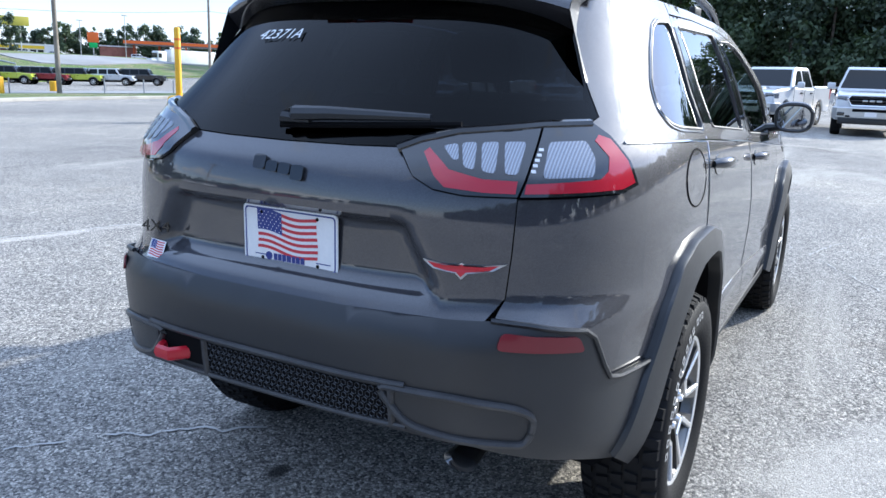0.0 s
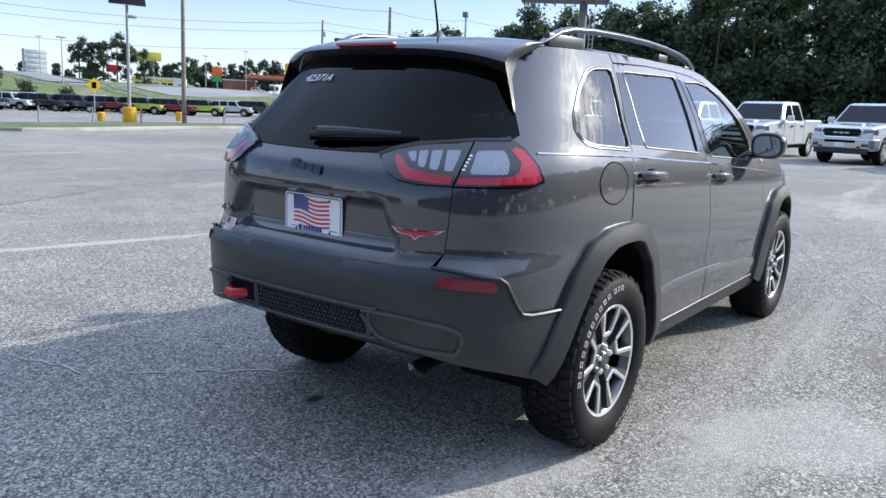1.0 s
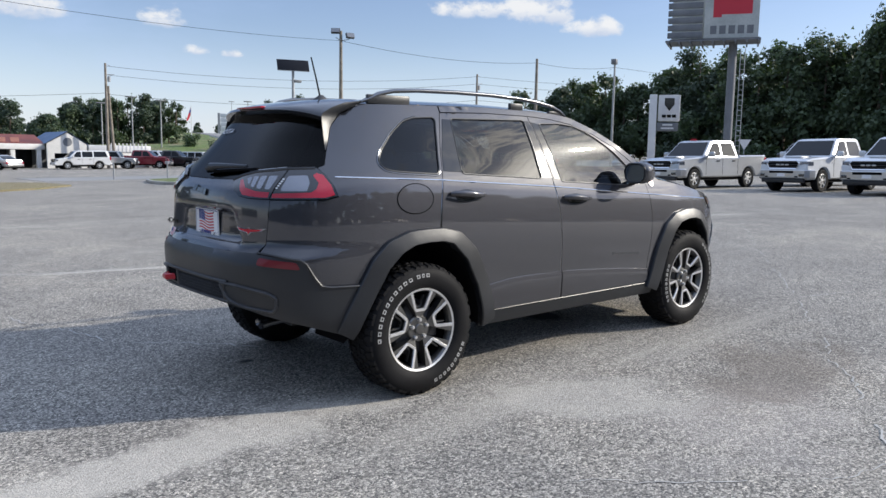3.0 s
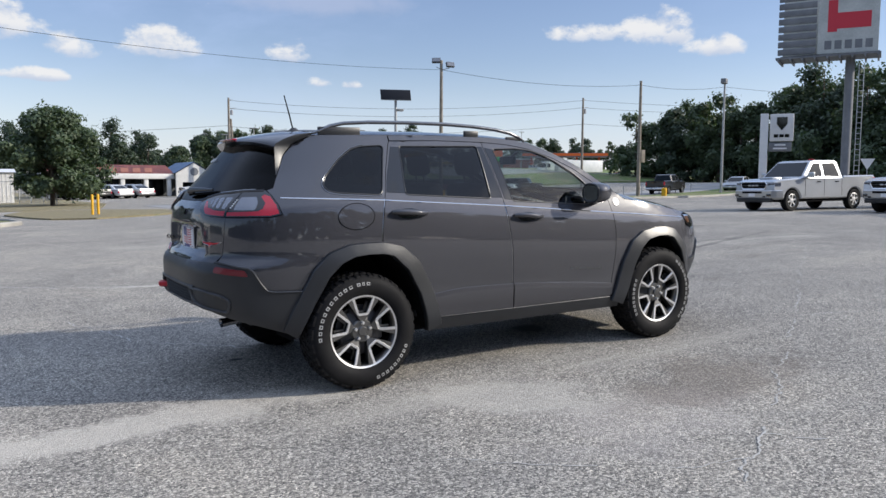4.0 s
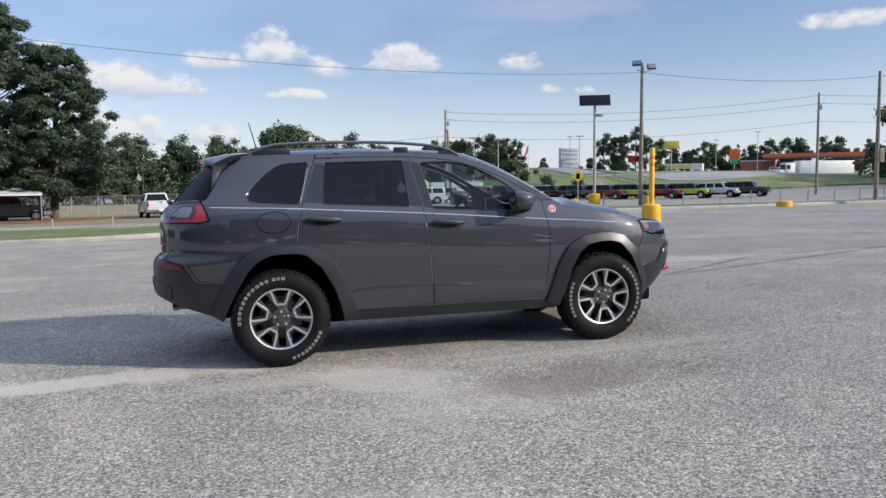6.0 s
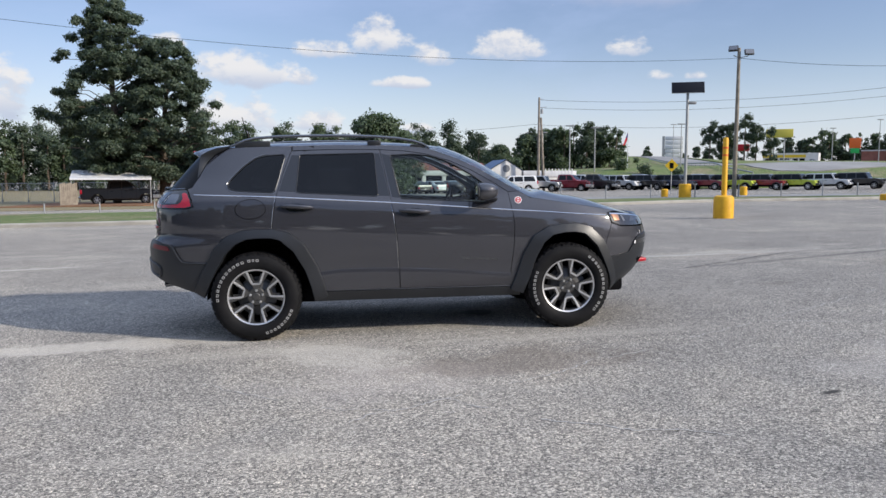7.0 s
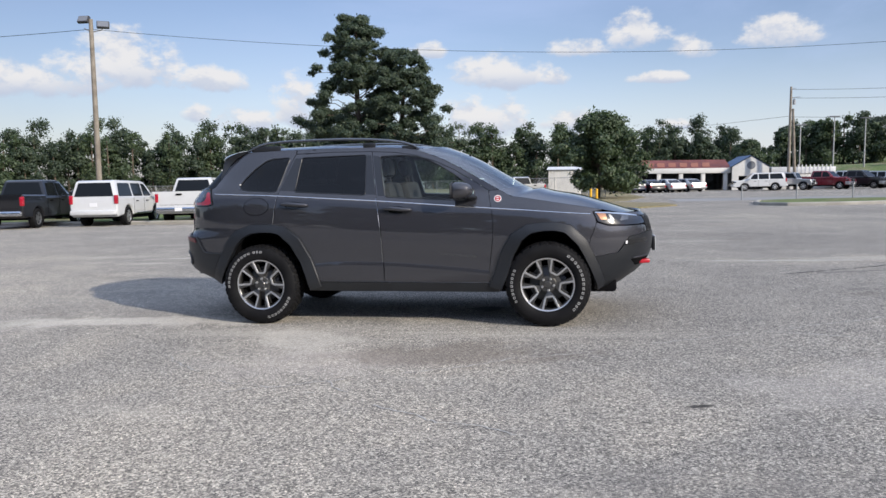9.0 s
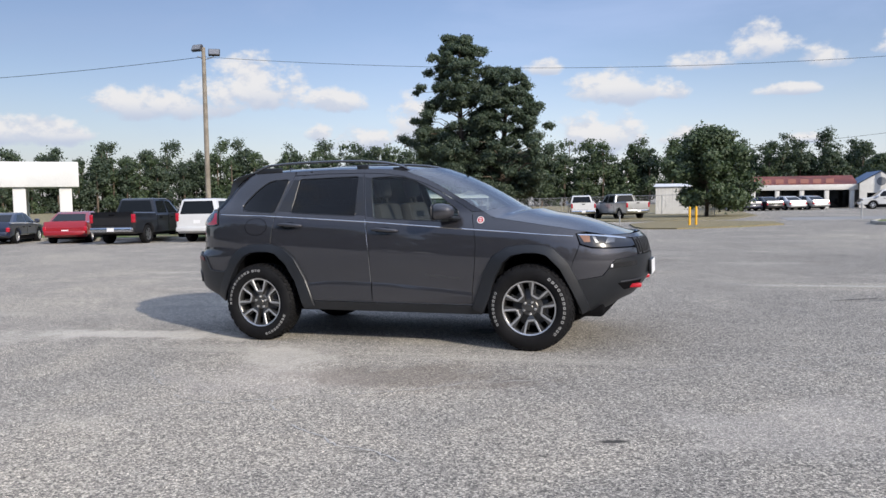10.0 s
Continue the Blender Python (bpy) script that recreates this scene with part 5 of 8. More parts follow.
for y in (0.195, 0.385, -0.385):
    make("bumper_trim", Shape().tube([(skin(at_y(abs(y), z), z, 0.013).x, y, z) for z in (0.59, 0.64, 0.69)], 0.009, 6), DARK_ALLOY, bumper)


# ---- badges, plate, lettering ----
def tail_point(y, z, off):
    """A point on the tailgate, left positive."""
    p = skin(at_y(abs(y), z), z, off)
    return Vector((p.x, y, p.z))


def decal(name, poly, mat, parent, off=0.004, thick=0.004, label=""):
    """A flat shape laid on the tailgate: points (y, z)."""
    pts = dense(poly, 0.02)
    v = [tail_point(y, z, off + thick) for y, z in pts] + [tail_point(y, z, off - 0.002) for y, z in pts]
    k = len(pts)
    return make(name, Shape().add(v, [tuple(range(k))] + [(i, (i + 1) % k, k + (i + 1) % k, k + i) for i in range(k)]), mat, parent, label, smooth=0)


# maker's badge: four plain raised bars
for y0, y1, z0, z1 in ((0.066, 0.028, 1.150, 1.182), (0.024, -0.012, 1.146, 1.171), (-0.016, -0.052, 1.143, 1.169), (-0.056, -0.094, 1.132, 1.167)):
    decal("badge_bar", rounded([(y0, z0), (y1, z0), (y1, z1), (y0, z1)], 0.008), PIANO, gate, 0.004, 0.006)
decal("wing_badge", [(-0.425, 0.985), (-0.47, 0.978), (-0.505, 0.977), (-0.512, 0.982), (-0.519, 0.977), (-0.555, 0.976), (-0.602, 0.980), (-0.575, 0.964), (-0.545, 0.960), (-0.525, 0.957), (-0.512, 0.943), (-0.499, 0.957), (-0.48, 0.960), (-0.45, 0.966)], SATIN, gate, 0.003, 0.003, "silver-edged red winged badge")
decal("wing_badge_field", [(-0.440, 0.981), (-0.47, 0.975), (-0.505, 0.974), (-0.512, 0.978), (-0.519, 0.974), (-0.555, 0.973), (-0.588, 0.977), (-0.570, 0.966), (-0.545, 0.963), (-0.522, 0.960), (-0.512, 0.949), (-0.502, 0.960), (-0.48, 0.963), (-0.455, 0.969)], RED_PAINT, gate, 0.0075, 0.001)


def text(name, words, size, m, mat, parent, depth=0.001):
    c = bpy.data.curves.new(name, "FONT")
    c.body, c.size, c.extrude, c.align_x, c.align_y = words, size, depth, "CENTER", "CENTER"
    c.resolution_u = 3
    c.shear = 0.3 if words.endswith("A") else 0.0
    tmp = bpy.data.objects.new(name, c)
    scene.collection.objects.link(tmp)
    me = bpy.data.meshes.new_from_object(tmp.evaluated_get(bpy.context.evaluated_depsgraph_get()))
    bpy.data.objects.remove(tmp)
    bpy.data.curves.remove(c)
    me.materials.clear()
    me.materials.append(mat)
    ob = new(name, me)
    ob.parent = parent
    ob.matrix_basis = m
    return ob


def facing_rear(y, z, off, tilt=0.0):
    """A frame on the tailgate for flat things read from behind: x to the reader's right, z out."""
    p = tail_point(y, z, off)
    q = tail_point(y - 0.02, z, off)
    r = tail_point(y, z + 0.02, off)
    ex = (q - p).normalized()
    ez = ex.cross(r - p).normalized()
    ey = ez.cross(ex)
    return Matrix.Translation(p) @ Matrix((ex, ey, ez)).transposed().to_4x4()


text("drive_badge", "4X4", 0.048, facing_rear(0.455, 0.950, 0.006), PIANO, gate, 0.002)
text("stock_number", "42371A", 0.052, facing_rear(0.215, 1.487, 0.004) @ pose(0, 0, 0, 0, 0, 2), WHITE, rear_glass, 0.0002)


def flag(width, height, m, parent, waves=1.0):
    """A waving flag of stripes and stars, drawn flat; x right, y up from its lower left corner."""
    def warp(u, v):
        return (u * width + 0.02 * height * math.sin(6 * v), (v + 0.055 * waves * math.sin(6.5 * u + 0.6) - 0.10 * waves * u) * height)
    red, blue, star = Shape(), Shape(), Shape()
    for i in range(7):
        v0, v1 = 1 - (2 * i + 1) / 13, 1 - (2 * i) / 13
        u0 = 0.42 if i < 4 else 0.0
        us = np.linspace(u0, 1, 13)
        red.add([m @ Vector((*warp(u, v), 0.0006)) for u in us for v in (v0, v1)], [(2 * k, 2 * k + 2, 2 * k + 3, 2 * k + 1) for k in range(12)])
    us = np.linspace(0, 0.42, 7)
    blue.add([m @ Vector((*warp(u, v), 0.0006)) for u in us for v in (6 / 13, 1)], [(2 * k, 2 * k + 2, 2 * k + 3, 2 * k + 1) for k in range(6)])
    for r in range(6):
        for c in range(6):
            u, v = 0.035 + c * 0.068 + (r % 2) * 0.03, 6 / 13 + 0.05 + r * 0.082
            a, b = warp(u, v)
            s = height * 0.016
            star.add([m @ Vector((a + s * math.cos(t), b + s * math.sin(t), 0.0011)) for t in np.linspace(0, 2 * math.pi, 6)[:-1]], [tuple(range(5))])
    make("flag_stripes", red, FLAG_RED, parent, smooth=0)
    make("flag_canton", blue, BLUE, parent, smooth=0)
    make("flag_stars", star, WHITE, parent, smooth=0)


plate_at = Matrix.Translation((-0.874, -0.022, 0.975)) @ Matrix(((0, 0, -1), (-1, 0, 0), (0, 1, 0))).to_4x4()
outline = rounded([(-0.1525, -0.0775), (0.1525, -0.0775), (0.1525, 0.0775), (-0.1525, 0.0775)], 0.014)
plate = make("licence_plate", Shape().prism(outline, 0.0, 0.004, plate_at), WHITE, gate, "white dealer plate with a waving flag", smooth=0)
ring_o, ring_i = rounded([(-0.147, -0.072), (0.147, -0.072), (0.147, 0.072), (-0.147, 0.072)], 0.012), rounded([(-0.143, -0.068), (0.143, -0.068), (0.143, 0.068), (-0.143, 0.068)], 0.010)
kk = len(ring_o)
make("plate_border", Shape().add([plate_at @ Vector((a, b, 0.0046)) for a, b in ring_o + ring_i], [(i, (i + 1) % kk, kk + (i + 1) % kk, kk + i) for i in range(kk)]), BLUE, plate, smooth=0)
flag(0.195, 0.105, plate_at @ pose(-0.105, -0.038, 0.0042), plate)
bars = Shape()
x = -0.052
for w in (0.014, 0.014, 0.015, 0.017, 0.013, 0.015, 0.015):
    bars.box(x, x + w * 0.82, -0.062, -0.045, 0.0042, 0.0052, 0, plate_at)
    x += w
bars.lathe([(0.011, 0.0042), (0.011, 0.0052), (0.0, 0.0052)], 14, plate_at @ pose(-0.068, -0.053, 0))
for bx in (-0.115, 0.085):
    bars.box(bx, bx + 0.045, -0.053, -0.0505, 0.0042, 0.0047, 0, plate_at)
tagged(make("plate_lettering", bars, BLUE, plate, smooth=0), kind="stuff")
for a, b in ((-0.09, 0.06), (0.09, 0.06), (-0.09, -0.06), (0.09, -0.06)):
    make("plate_bolt", Shape().lathe([(0.005, 0.004), (0.004, 0.006), (0, 0.006)], 8, plate_at @ pose(a, b, 0)), BLACK, plate)
st = facing_rear(0.455, 0.885, 0.004)
sticker = make("sticker", Shape().prism([(-0.030, -0.026), (0.030, -0.026), (0.030, 0.026), (-0.030, 0.026)], 0, 0.0006, st), WHITE, gate, "small flag sticker", smooth=0)
flag(0.052, 0.044, st @ pose(-0.026, -0.020, 0.0006), sticker, 0.5)

# model badge on the doors and round badge on the fenders
for sd in (1, -1):
    bars = Shape()
    for i in range(8):
        xx = 1.765 + i * 0.042
        p0, p1 = skin(xx, 0.652 - 0.076 * (xx - 1.765), 0.002), skin(xx + 0.031, 0.652 - 0.076 * (xx + 0.031 - 1.765), 0.002)
        h = 0.016
        v = [(p0.x, p0.y * sd, p0.z - h / 2), (p1.x, p1.y * sd, p1.z - h / 2), (p1.x, p1.y * sd, p1.z + h / 2), (p0.x, p0.y * sd, p0.z + h / 2)]
        iv = [(p0.x + 0.007, p0.y * sd, p0.z - h / 2 + 0.005), (p1.x - 0.007, p1.y * sd, p1.z - h / 2 + 0.005), (p1.x - 0.007, p1.y * sd, p1.z + h / 2 - 0.005), (p0.x + 0.007, p0.y * sd, p0.z + h / 2 - 0.005)]
        bars.add(v + iv, [(k, (k + 1) % 4, 4 + (k + 1) % 4, 4 + k) for k in range(4)])
    make("model_badge", bars, RAIL, car, smooth=0)
    c, nn = skin(2.285, 1.140, 0.001), skin_normal(2.285, 1.140)
    mm = Matrix.Translation((c.x, c.y * sd, c.z)) @ Vector((0, 0, 1)).rotation_difference(Vector((nn.x, nn.y * sd, nn.z))).to_matrix().to_4x4()
    rb = make("round_badge", Shape().lathe([(0.033, 0), (0.033, 0.003), (0.0, 0.004)], 24, mm), WHITE, car, "round white and red badge")
    make("badge_ring", Shape().lathe([(0.026, 0.003), (0.026, 0.0052), (0.016, 0.0054), (0.016, 0.003)], 20, mm).box(-0.014, 0.014, -0.005, 0.005, 0.004, 0.0055, 0, mm), RED_PAINT, rb)
make("front_plate_holder", Shape().box(3.66, 3.69, -0.16, 0.16, 0.60, 0.735, 0.01), PLASTIC, front_bumper)
make("front_plate", Shape().box(3.69, 3.694, -0.15, 0.15, 0.605, 0.73), WHITE, front_bumper)


# ---- verges, kerbs, far ground ----
def grass_nodes(dry):
    def build(n, b):
        p = n.add("ShaderNodeTexCoord").outputs["Object"]
        big, mid, fine = n.noise(p, 0.25, 5, 0.6).outputs[0], n.noise(p, 2.5, 5, 0.7).outputs[0], n.noise(n.vmath("MULTIPLY", p, (1, 1, 0.2)).outputs[0], 28.0, 4, 0.7).outputs[0]
        green = n.mix(n.map(mid, 0.35, 0.65), (0.085, 0.140, 0.030), (0.175, 0.235, 0.065))
        straw = n.mix(n.map(fine, 0.35, 0.65), (0.20, 0.165, 0.085), (0.34, 0.29, 0.17))
        c = n.mix(n.map(n.math("ADD", n.math("MULTIPLY", big, 0.6), n.math("MULTIPLY", mid, 0.4)), 0.62 - dry, 0.78 - dry), green, straw)
        n.put(b.inputs["Base Color"], n.mix(n.map(fine, 0.25, 0.6), n.mix(1.0, c, (0.5, 0.5, 0.5), "MULTIPLY"), c))
        bump(n, b, fine, 0.9, 0.05)
    return build


GRASS = principled("mown_grass", grass_nodes(0.16), Roughness=0.9)
FIELD = principled("dry_field", grass_nodes(0.33), Roughness=0.95)
STRAW = mottled((0.16, 0.075, 0.035), (0.26, 0.14, 0.075), 1.5, 14.0, (0.85, 0.95), 0.6, 0.05, name="pine_straw")
CONCRETE = mottled((0.27, 0.255, 0.225), (0.42, 0.40, 0.355), 0.9, 25.0, (0.75, 0.92), 0.3, 0.01, name="concrete")
ROAD = mottled((0.21, 0.207, 0.20), (0.30, 0.297, 0.288), 0.12, 6.0, (0.8, 0.92), 0.2, 0.01, name="pale_road")


def sheet(name, poly, lift, material, label, category="", step=2.0, kind="structure"):
    v, t = tiling(poly, (), step)
    sh = Shape()
    sh.add([(p.x, p.y, ground_z(p.x, p.y) + lift) for p in v], t)
    k = len(sh.v)
    rim = dense(poly, step)
    sh.add([(x, y, ground_z(x, y) + lift) for x, y in rim] + [(x, y, ground_z(x, y) - 0.1) for x, y in rim], [(i, (i + 1) % len(rim), len(rim) + (i + 1) % len(rim), len(rim) + i) for i in range(len(rim))])
    return tagged(make(name, sh, material, smooth=30), label, category or "ground", kind=kind)


def kerb(path, label="pale weathered concrete kerb"):
    path = dense(path, 1.5, False)
    sh = Shape()
    prof = [(-0.08, -0.1), (-0.08, 0.11), (-0.05, 0.15), (0.05, 0.16), (0.08, 0.13), (0.08, -0.1)]
    rows = []
    for i, p in enumerate(path):
        a, b = Vector(path[max(0, i - 1)]), Vector(path[min(len(path) - 1, i + 1)])
        d = (b - a).normalized()
        nrm = Vector((-d.y, d.x))
        rows.append([(p[0] + nrm.x * o, p[1] + nrm.y * o, ground_z(*p) + h) for o, h in prof])
    k = len(prof)
    sh.add([q for r in rows for q in r], [(i * k + j, i * k + j + 1, (i + 1) * k + j + 1, (i + 1) * k + j) for i in range(len(rows) - 1) for j in range(k - 1)] + [tuple(range(k)), tuple((len(rows) - 1) * k + j for j in range(k))])
    return tagged(make("kerb", sh, CONCRETE), label, "kerb", kind="structure")


KERB_LEFT = [(-45.0, 21.4), (-8.0, 21.1), (-5.2, 21.2), (-3.0, 22.6), (-1.3, 24.6), (-0.5, 26.2), (-0.7, 28.2), (-1.6, 30.0)]
sheet("grass_verge", KERB_LEFT + [(-3.0, 33.0), (-12.0, 34.5), (-45.0, 36.0)], 0.10, GRASS, "mown grass verge behind the kerb")
kerb(KERB_LEFT)
PATCH = [(0.8, 29.6), (2.4, 28.8), (5.2, 30.6), (7.2, 33.5), (7.0, 38.0), (4.0, 42.0), (0.5, 42.5), (-0.6, 37.0), (0.2, 32.0)]
sheet("grass_patch", PATCH, 0.07, FIELD, "dry grass patch beside the drive", step=1.2)
sheet("dry_field", [(-160.0, 47.0), (-14.0, 44.0), (-2.0, 44.5), (5.0, 46.0), (7.0, 58.0), (6.0, 78.0), (4.0, 150.0), (-160.0, 150.0)], 0.03, FIELD, "dry grass and bare earth field", step=6.0)
sheet("straw_bed", [(-25.0, 52.0), (-14.0, 50.5), (-10.0, 53.0), (-10.5, 62.0), (-25.0, 64.0)], 0.10, STRAW, "brown pine straw bed under the pine", step=2.0)
KERB_RIGHT = [(11.9, 37.0), (11.1, 34.0), (11.0, 31.8), (11.9, 30.5), (13.8, 30.3), (17.0, 31.3), (20.5, 32.3), (26.5, 32.6), (35.7, 34.2), (46.0, 36.2), (56.0, 38.6), (85.0, 47.0), (130.0, 60.0)]
sheet("grass_verge", KERB_RIGHT + [(130.0, 68.0), (85.0, 54.0), (56.0, 45.5), (35.0, 41.0), (15.0, 40.5), (12.6, 39.0)], 0.09, GRASS, "grass verge along the road", step=2.5)
kerb(KERB_RIGHT)
sheet("side_road", [(8.0, 41.5), (35.0, 41.8), (56.0, 46.5), (85.0, 55.0), (130.0, 69.0), (130.0, 77.0), (85.0, 63.0), (56.0, 54.0), (35.0, 49.5), (8.0, 49.0)], 0.015, ROAD, "pale concrete side road", step=4.0)
sheet("grass_bank", [(50.0, 86.0), (130.0, 91.0), (130.0, 108.0), (92.0, 104.0), (73.0, 101.5), (67.0, 103.7), (65.5, 108.0), (69.5, 135.0), (74.5, 165.0), (82.5, 230.0), (60.0, 235.0), (24.0, 160.0), (27.0, 120.0), (34.0, 98.0)], 0.20, GRASS, "grass bank below the main road", step=4.0)
sheet("main_road", [(130.0, 108.5), (92.0, 104.5), (73.0, 102.0), (67.5, 104.0), (66.0, 108.0), (70.0, 135.0), (75.0, 165.0), (83.0, 230.0), (95.0, 320.0), (106.0, 320.0), (92.0, 230.0), (83.5, 165.0), (78.0, 135.0), (75.0, 112.5), (92.0, 109.0), (130.0, 113.0), (200.0, 128.0), (200.0, 123.5)], 0.24, ROAD, "pale main road on the bank", step=4.0)
sheet("grass_bank", [(200.0, 128.6), (130.0, 113.6), (94.0, 109.6), (78.6, 114.6), (80.6, 135.0), (86.6, 165.0), (95.6, 230.0), (112.6, 320.0), (150.0, 320.0), (150.0, 222.0), (180.0, 200.0), (215.0, 175.0)], 0.20, GRASS, "grass slope below the filling station", step=6.0)

# ---- trees ----
def leaf_nodes(c1, c2):
    def build(n, b):
        r = n.add("ShaderNodeNewGeometry").outputs["Random Per Island"]
        p = n.add("ShaderNodeTexCoord").outputs["Object"]
        f = n.math("ADD", n.math("MULTIPLY", r, 0.55), n.math("MULTIPLY", n.noise(p, 0.22, 3, 0.6).outputs[0], 0.45))
        col = n.mix(n.map(f, 0.2, 0.8), c1, c2)
        n.put(b.inputs["Base Color"], col)
        o = [x for x in n.tree.nodes if x.bl_idname == "ShaderNodeOutputMaterial"][0]
        tr = n.add("ShaderNodeBsdfTranslucent", {0: n.mix(1.0, col, (1.0, 1.15, 0.5), "MULTIPLY")})
        mx = n.add("ShaderNodeMixShader", {0: 0.28, 1: b.outputs[0], 2: tr.outputs[0]})
        n.put(o.inputs[0], mx.outputs[0])
    return build


LEAF = principled("broad_leaves", leaf_nodes((0.048, 0.076, 0.040), (0.092, 0.128, 0.064)), Roughness=0.6)
NEEDLE = principled("pine_needles", leaf_nodes((0.040, 0.066, 0.044), (0.078, 0.106, 0.064)), Roughness=0.6)
BARK = mottled((0.075, 0.055, 0.040), (0.16, 0.125, 0.095), 4.0, 30.0, (0.85, 0.95), 0.8, 0.03, name="bark")


def leaves(centres, radii, count, size, rng, flat=1.0, slim=0.5, loose=0.42):
    """Leaf clumps: small blades thrown loosely round given centres. Returns vertices and faces."""
    cs, rs = np.array(centres), np.array(radii)
    w = rs ** 2
    pick = rng.choice(len(cs), size=count, p=w / w.sum())
    d = rng.normal(size=(count, 3))
    d /= np.maximum(np.linalg.norm(d, axis=1), 1e-6)[:, None]
    # most blades lie near the outside of their clump and face outwards
    p = cs[pick] + d * (rs[pick] * np.abs(rng.normal(0.78, loose, count)))[:, None] * np.array([1, 1, flat])
    out_ = d + 0.55 * rng.normal(size=(count, 3)) + np.array([0, 0, 0.3])
    a = np.cross(out_, rng.normal(size=(count, 3)))
    a /= np.maximum(np.linalg.norm(a, axis=1)[:, None], 1e-6)
    b = np.cross(a, out_)
    b /= np.maximum(np.linalg.norm(b, axis=1)[:, None], 1e-6)
    s = size * (0.5 + 0.9 * rng.random(count))[:, None]
    v = np.stack([p - a * s - b * s * slim, p + a * s - b * s * slim, p + b * s * slim * 2], axis=1).reshape(-1, 3)
    f = np.arange(count * 3).reshape(-1, 3)
    return v, f


def quick(name, v, f, material, parent=None, label=""):
    me = bpy.data.meshes.new(name)
    n = len(f)
    me.vertices.add(len(v))
    me.vertices.foreach_set("co", np.asarray(v, dtype=np.float32).ravel())
    me.loops.add(n * 3)
    me.loops.foreach_set("vertex_index", np.asarray(f, dtype=np.int32).ravel())
    me.polygons.add(n)
    me.polygons.foreach_set("loop_start", np.arange(0, n * 3, 3, dtype=np.int32))
    me.update(calc_edges=True)
    me.materials.append(material)
    ob = new(name, me)
    if parent:
        ob.parent = parent
    if label:
        ob["label"] = label
    return ob


def woods(name, line_pts, rows, gap, low, high, seed, label, leaf=0.62, per=430, pine=0.5, fade=1.0):
    """A belt of trees along a line, as one mass: trunks and crowns."""
    rng = np.random.default_rng(seed)
    trunks, vs, fs, vn, fn_, o, on = Shape(), [], [], [], [], 0, 0
    line_d = dense(line_pts, gap, False)
    for i, p in enumerate(line_d):
        a, b = Vector(line_d[max(0, i - 1)]), Vector(line_d[min(len(line_d) - 1, i + 1)])
        d = (b - a).normalized()
        nrm = Vector((-d.y, d.x))
        for r in range(rows):
            x = p[0] + nrm.x * (r * gap * 0.9 + rng.uniform(-1.5, 1.5)) + d.x * rng.uniform(-gap, gap) * 0.5
            y = p[1] + nrm.y * (r * gap * 0.9 + rng.uniform(-1.5, 1.5)) + d.y * rng.uniform(-gap, gap) * 0.5
            z = ground_z(x, y)
            h = rng.uniform(low, high) * (1 + 0.06 * r) * (1 - (1 - fade) * max(0.0, 2.2 * i / len(line_d) - 1.2))
            is_pine = rng.random() < pine
            trunks.tube([(x, y, z - 0.2), (x + rng.uniform(-.2, .2), y, z + h * 0.5), (x + rng.uniform(-.3, .3), y, z + h * 0.9)], [0.22, 0.16, 0.05], 5, caps=False)
            base = rng.uniform(0.30, 0.5) if is_pine else rng.uniform(0.12, 0.25)
            cw = h * (rng.uniform(0.14, 0.20) if is_pine else rng.uniform(0.20, 0.28))
            lean = rng.uniform(-0.05, 0.05, 2) * h
            cen, rad = [], []
            for k in range(20):
                t = rng.uniform(0, 1)
                env = cw * math.sin(math.pi * (0.22 + 0.70 * t)) ** 0.8
                ang, rr = rng.uniform(0, 2 * math.pi), math.sqrt(rng.random()) * env
                t2 = base + (0.93 - base) * t
                cen.append((x + rr * math.cos(ang) + lean[0] * t2, y + rr * math.sin(ang) + lean[1] * t2, z + h * t2))
                rad.append(h * rng.uniform(0.055, 0.105) * (1.1 - 0.25 * t))
            for k in range(5):
                cen.append((x + rng.normal() * cw * 0.9, y + rng.normal() * cw * 0.9, z + h * rng.uniform(0.04, 0.36)))
                rad.append(h * rng.uniform(0.06, 0.11))
            v, f = leaves(cen, rad, per, leaf * (1.15 if is_pine else 1.0), rng, 0.8, 0.4 if is_pine else 0.6)
            if is_pine:
                vn.append(v), fn_.append(f + on)
                on += len(v)
            else:
                vs.append(v), fs.append(f + o)
                o += len(v)
    r = tagged(new(name), label, "woods", kind="stuff")
    make("trunks", trunks, BARK, r, smooth=60)
    if vs:
        quick("leaves", np.concatenate(vs), np.concatenate(fs), LEAF, r)
    if vn:
        quick("needles", np.concatenate(vn), np.concatenate(fn_), NEEDLE, r)
    return r


woods("woods", [(106.0, -75.0), (107.0, -20.0), (107.0, 24.0), (112.0, 46.0), (121.0, 70.0), (118.0, 101.0)], 3, 4.2, 14.5, 19.5, 3, "tall dark mixed woods at the edge of the lot", 0.26, 4700, 0.25, 0.72)
woods("woods", [(-190.0, 20.0), (-150.0, 80.0), (-110.0, 118.0), (-60.0, 146.0), (-10.0, 160.0), (30.0, 163.0)], 3, 3.5, 8.0, 14.4, 4, "line of pines and broad-leaved trees beyond the field", 0.21, 3000, 0.55)
woods("woods", [(38.5, 159.5), (49.0, 156.5), (59.0, 153.5)], 2, 3.4, 8.0, 10.5, 5, "clump of tall trees behind the dealership", 0.21, 3000, 0.4)
woods("woods", [(50.0, 310.0), (110.0, 335.0), (165.0, 300.0)], 2, 6.0, 4.0, 9.0, 6, "low far trees along the main road", 0.5, 700, 0.5)
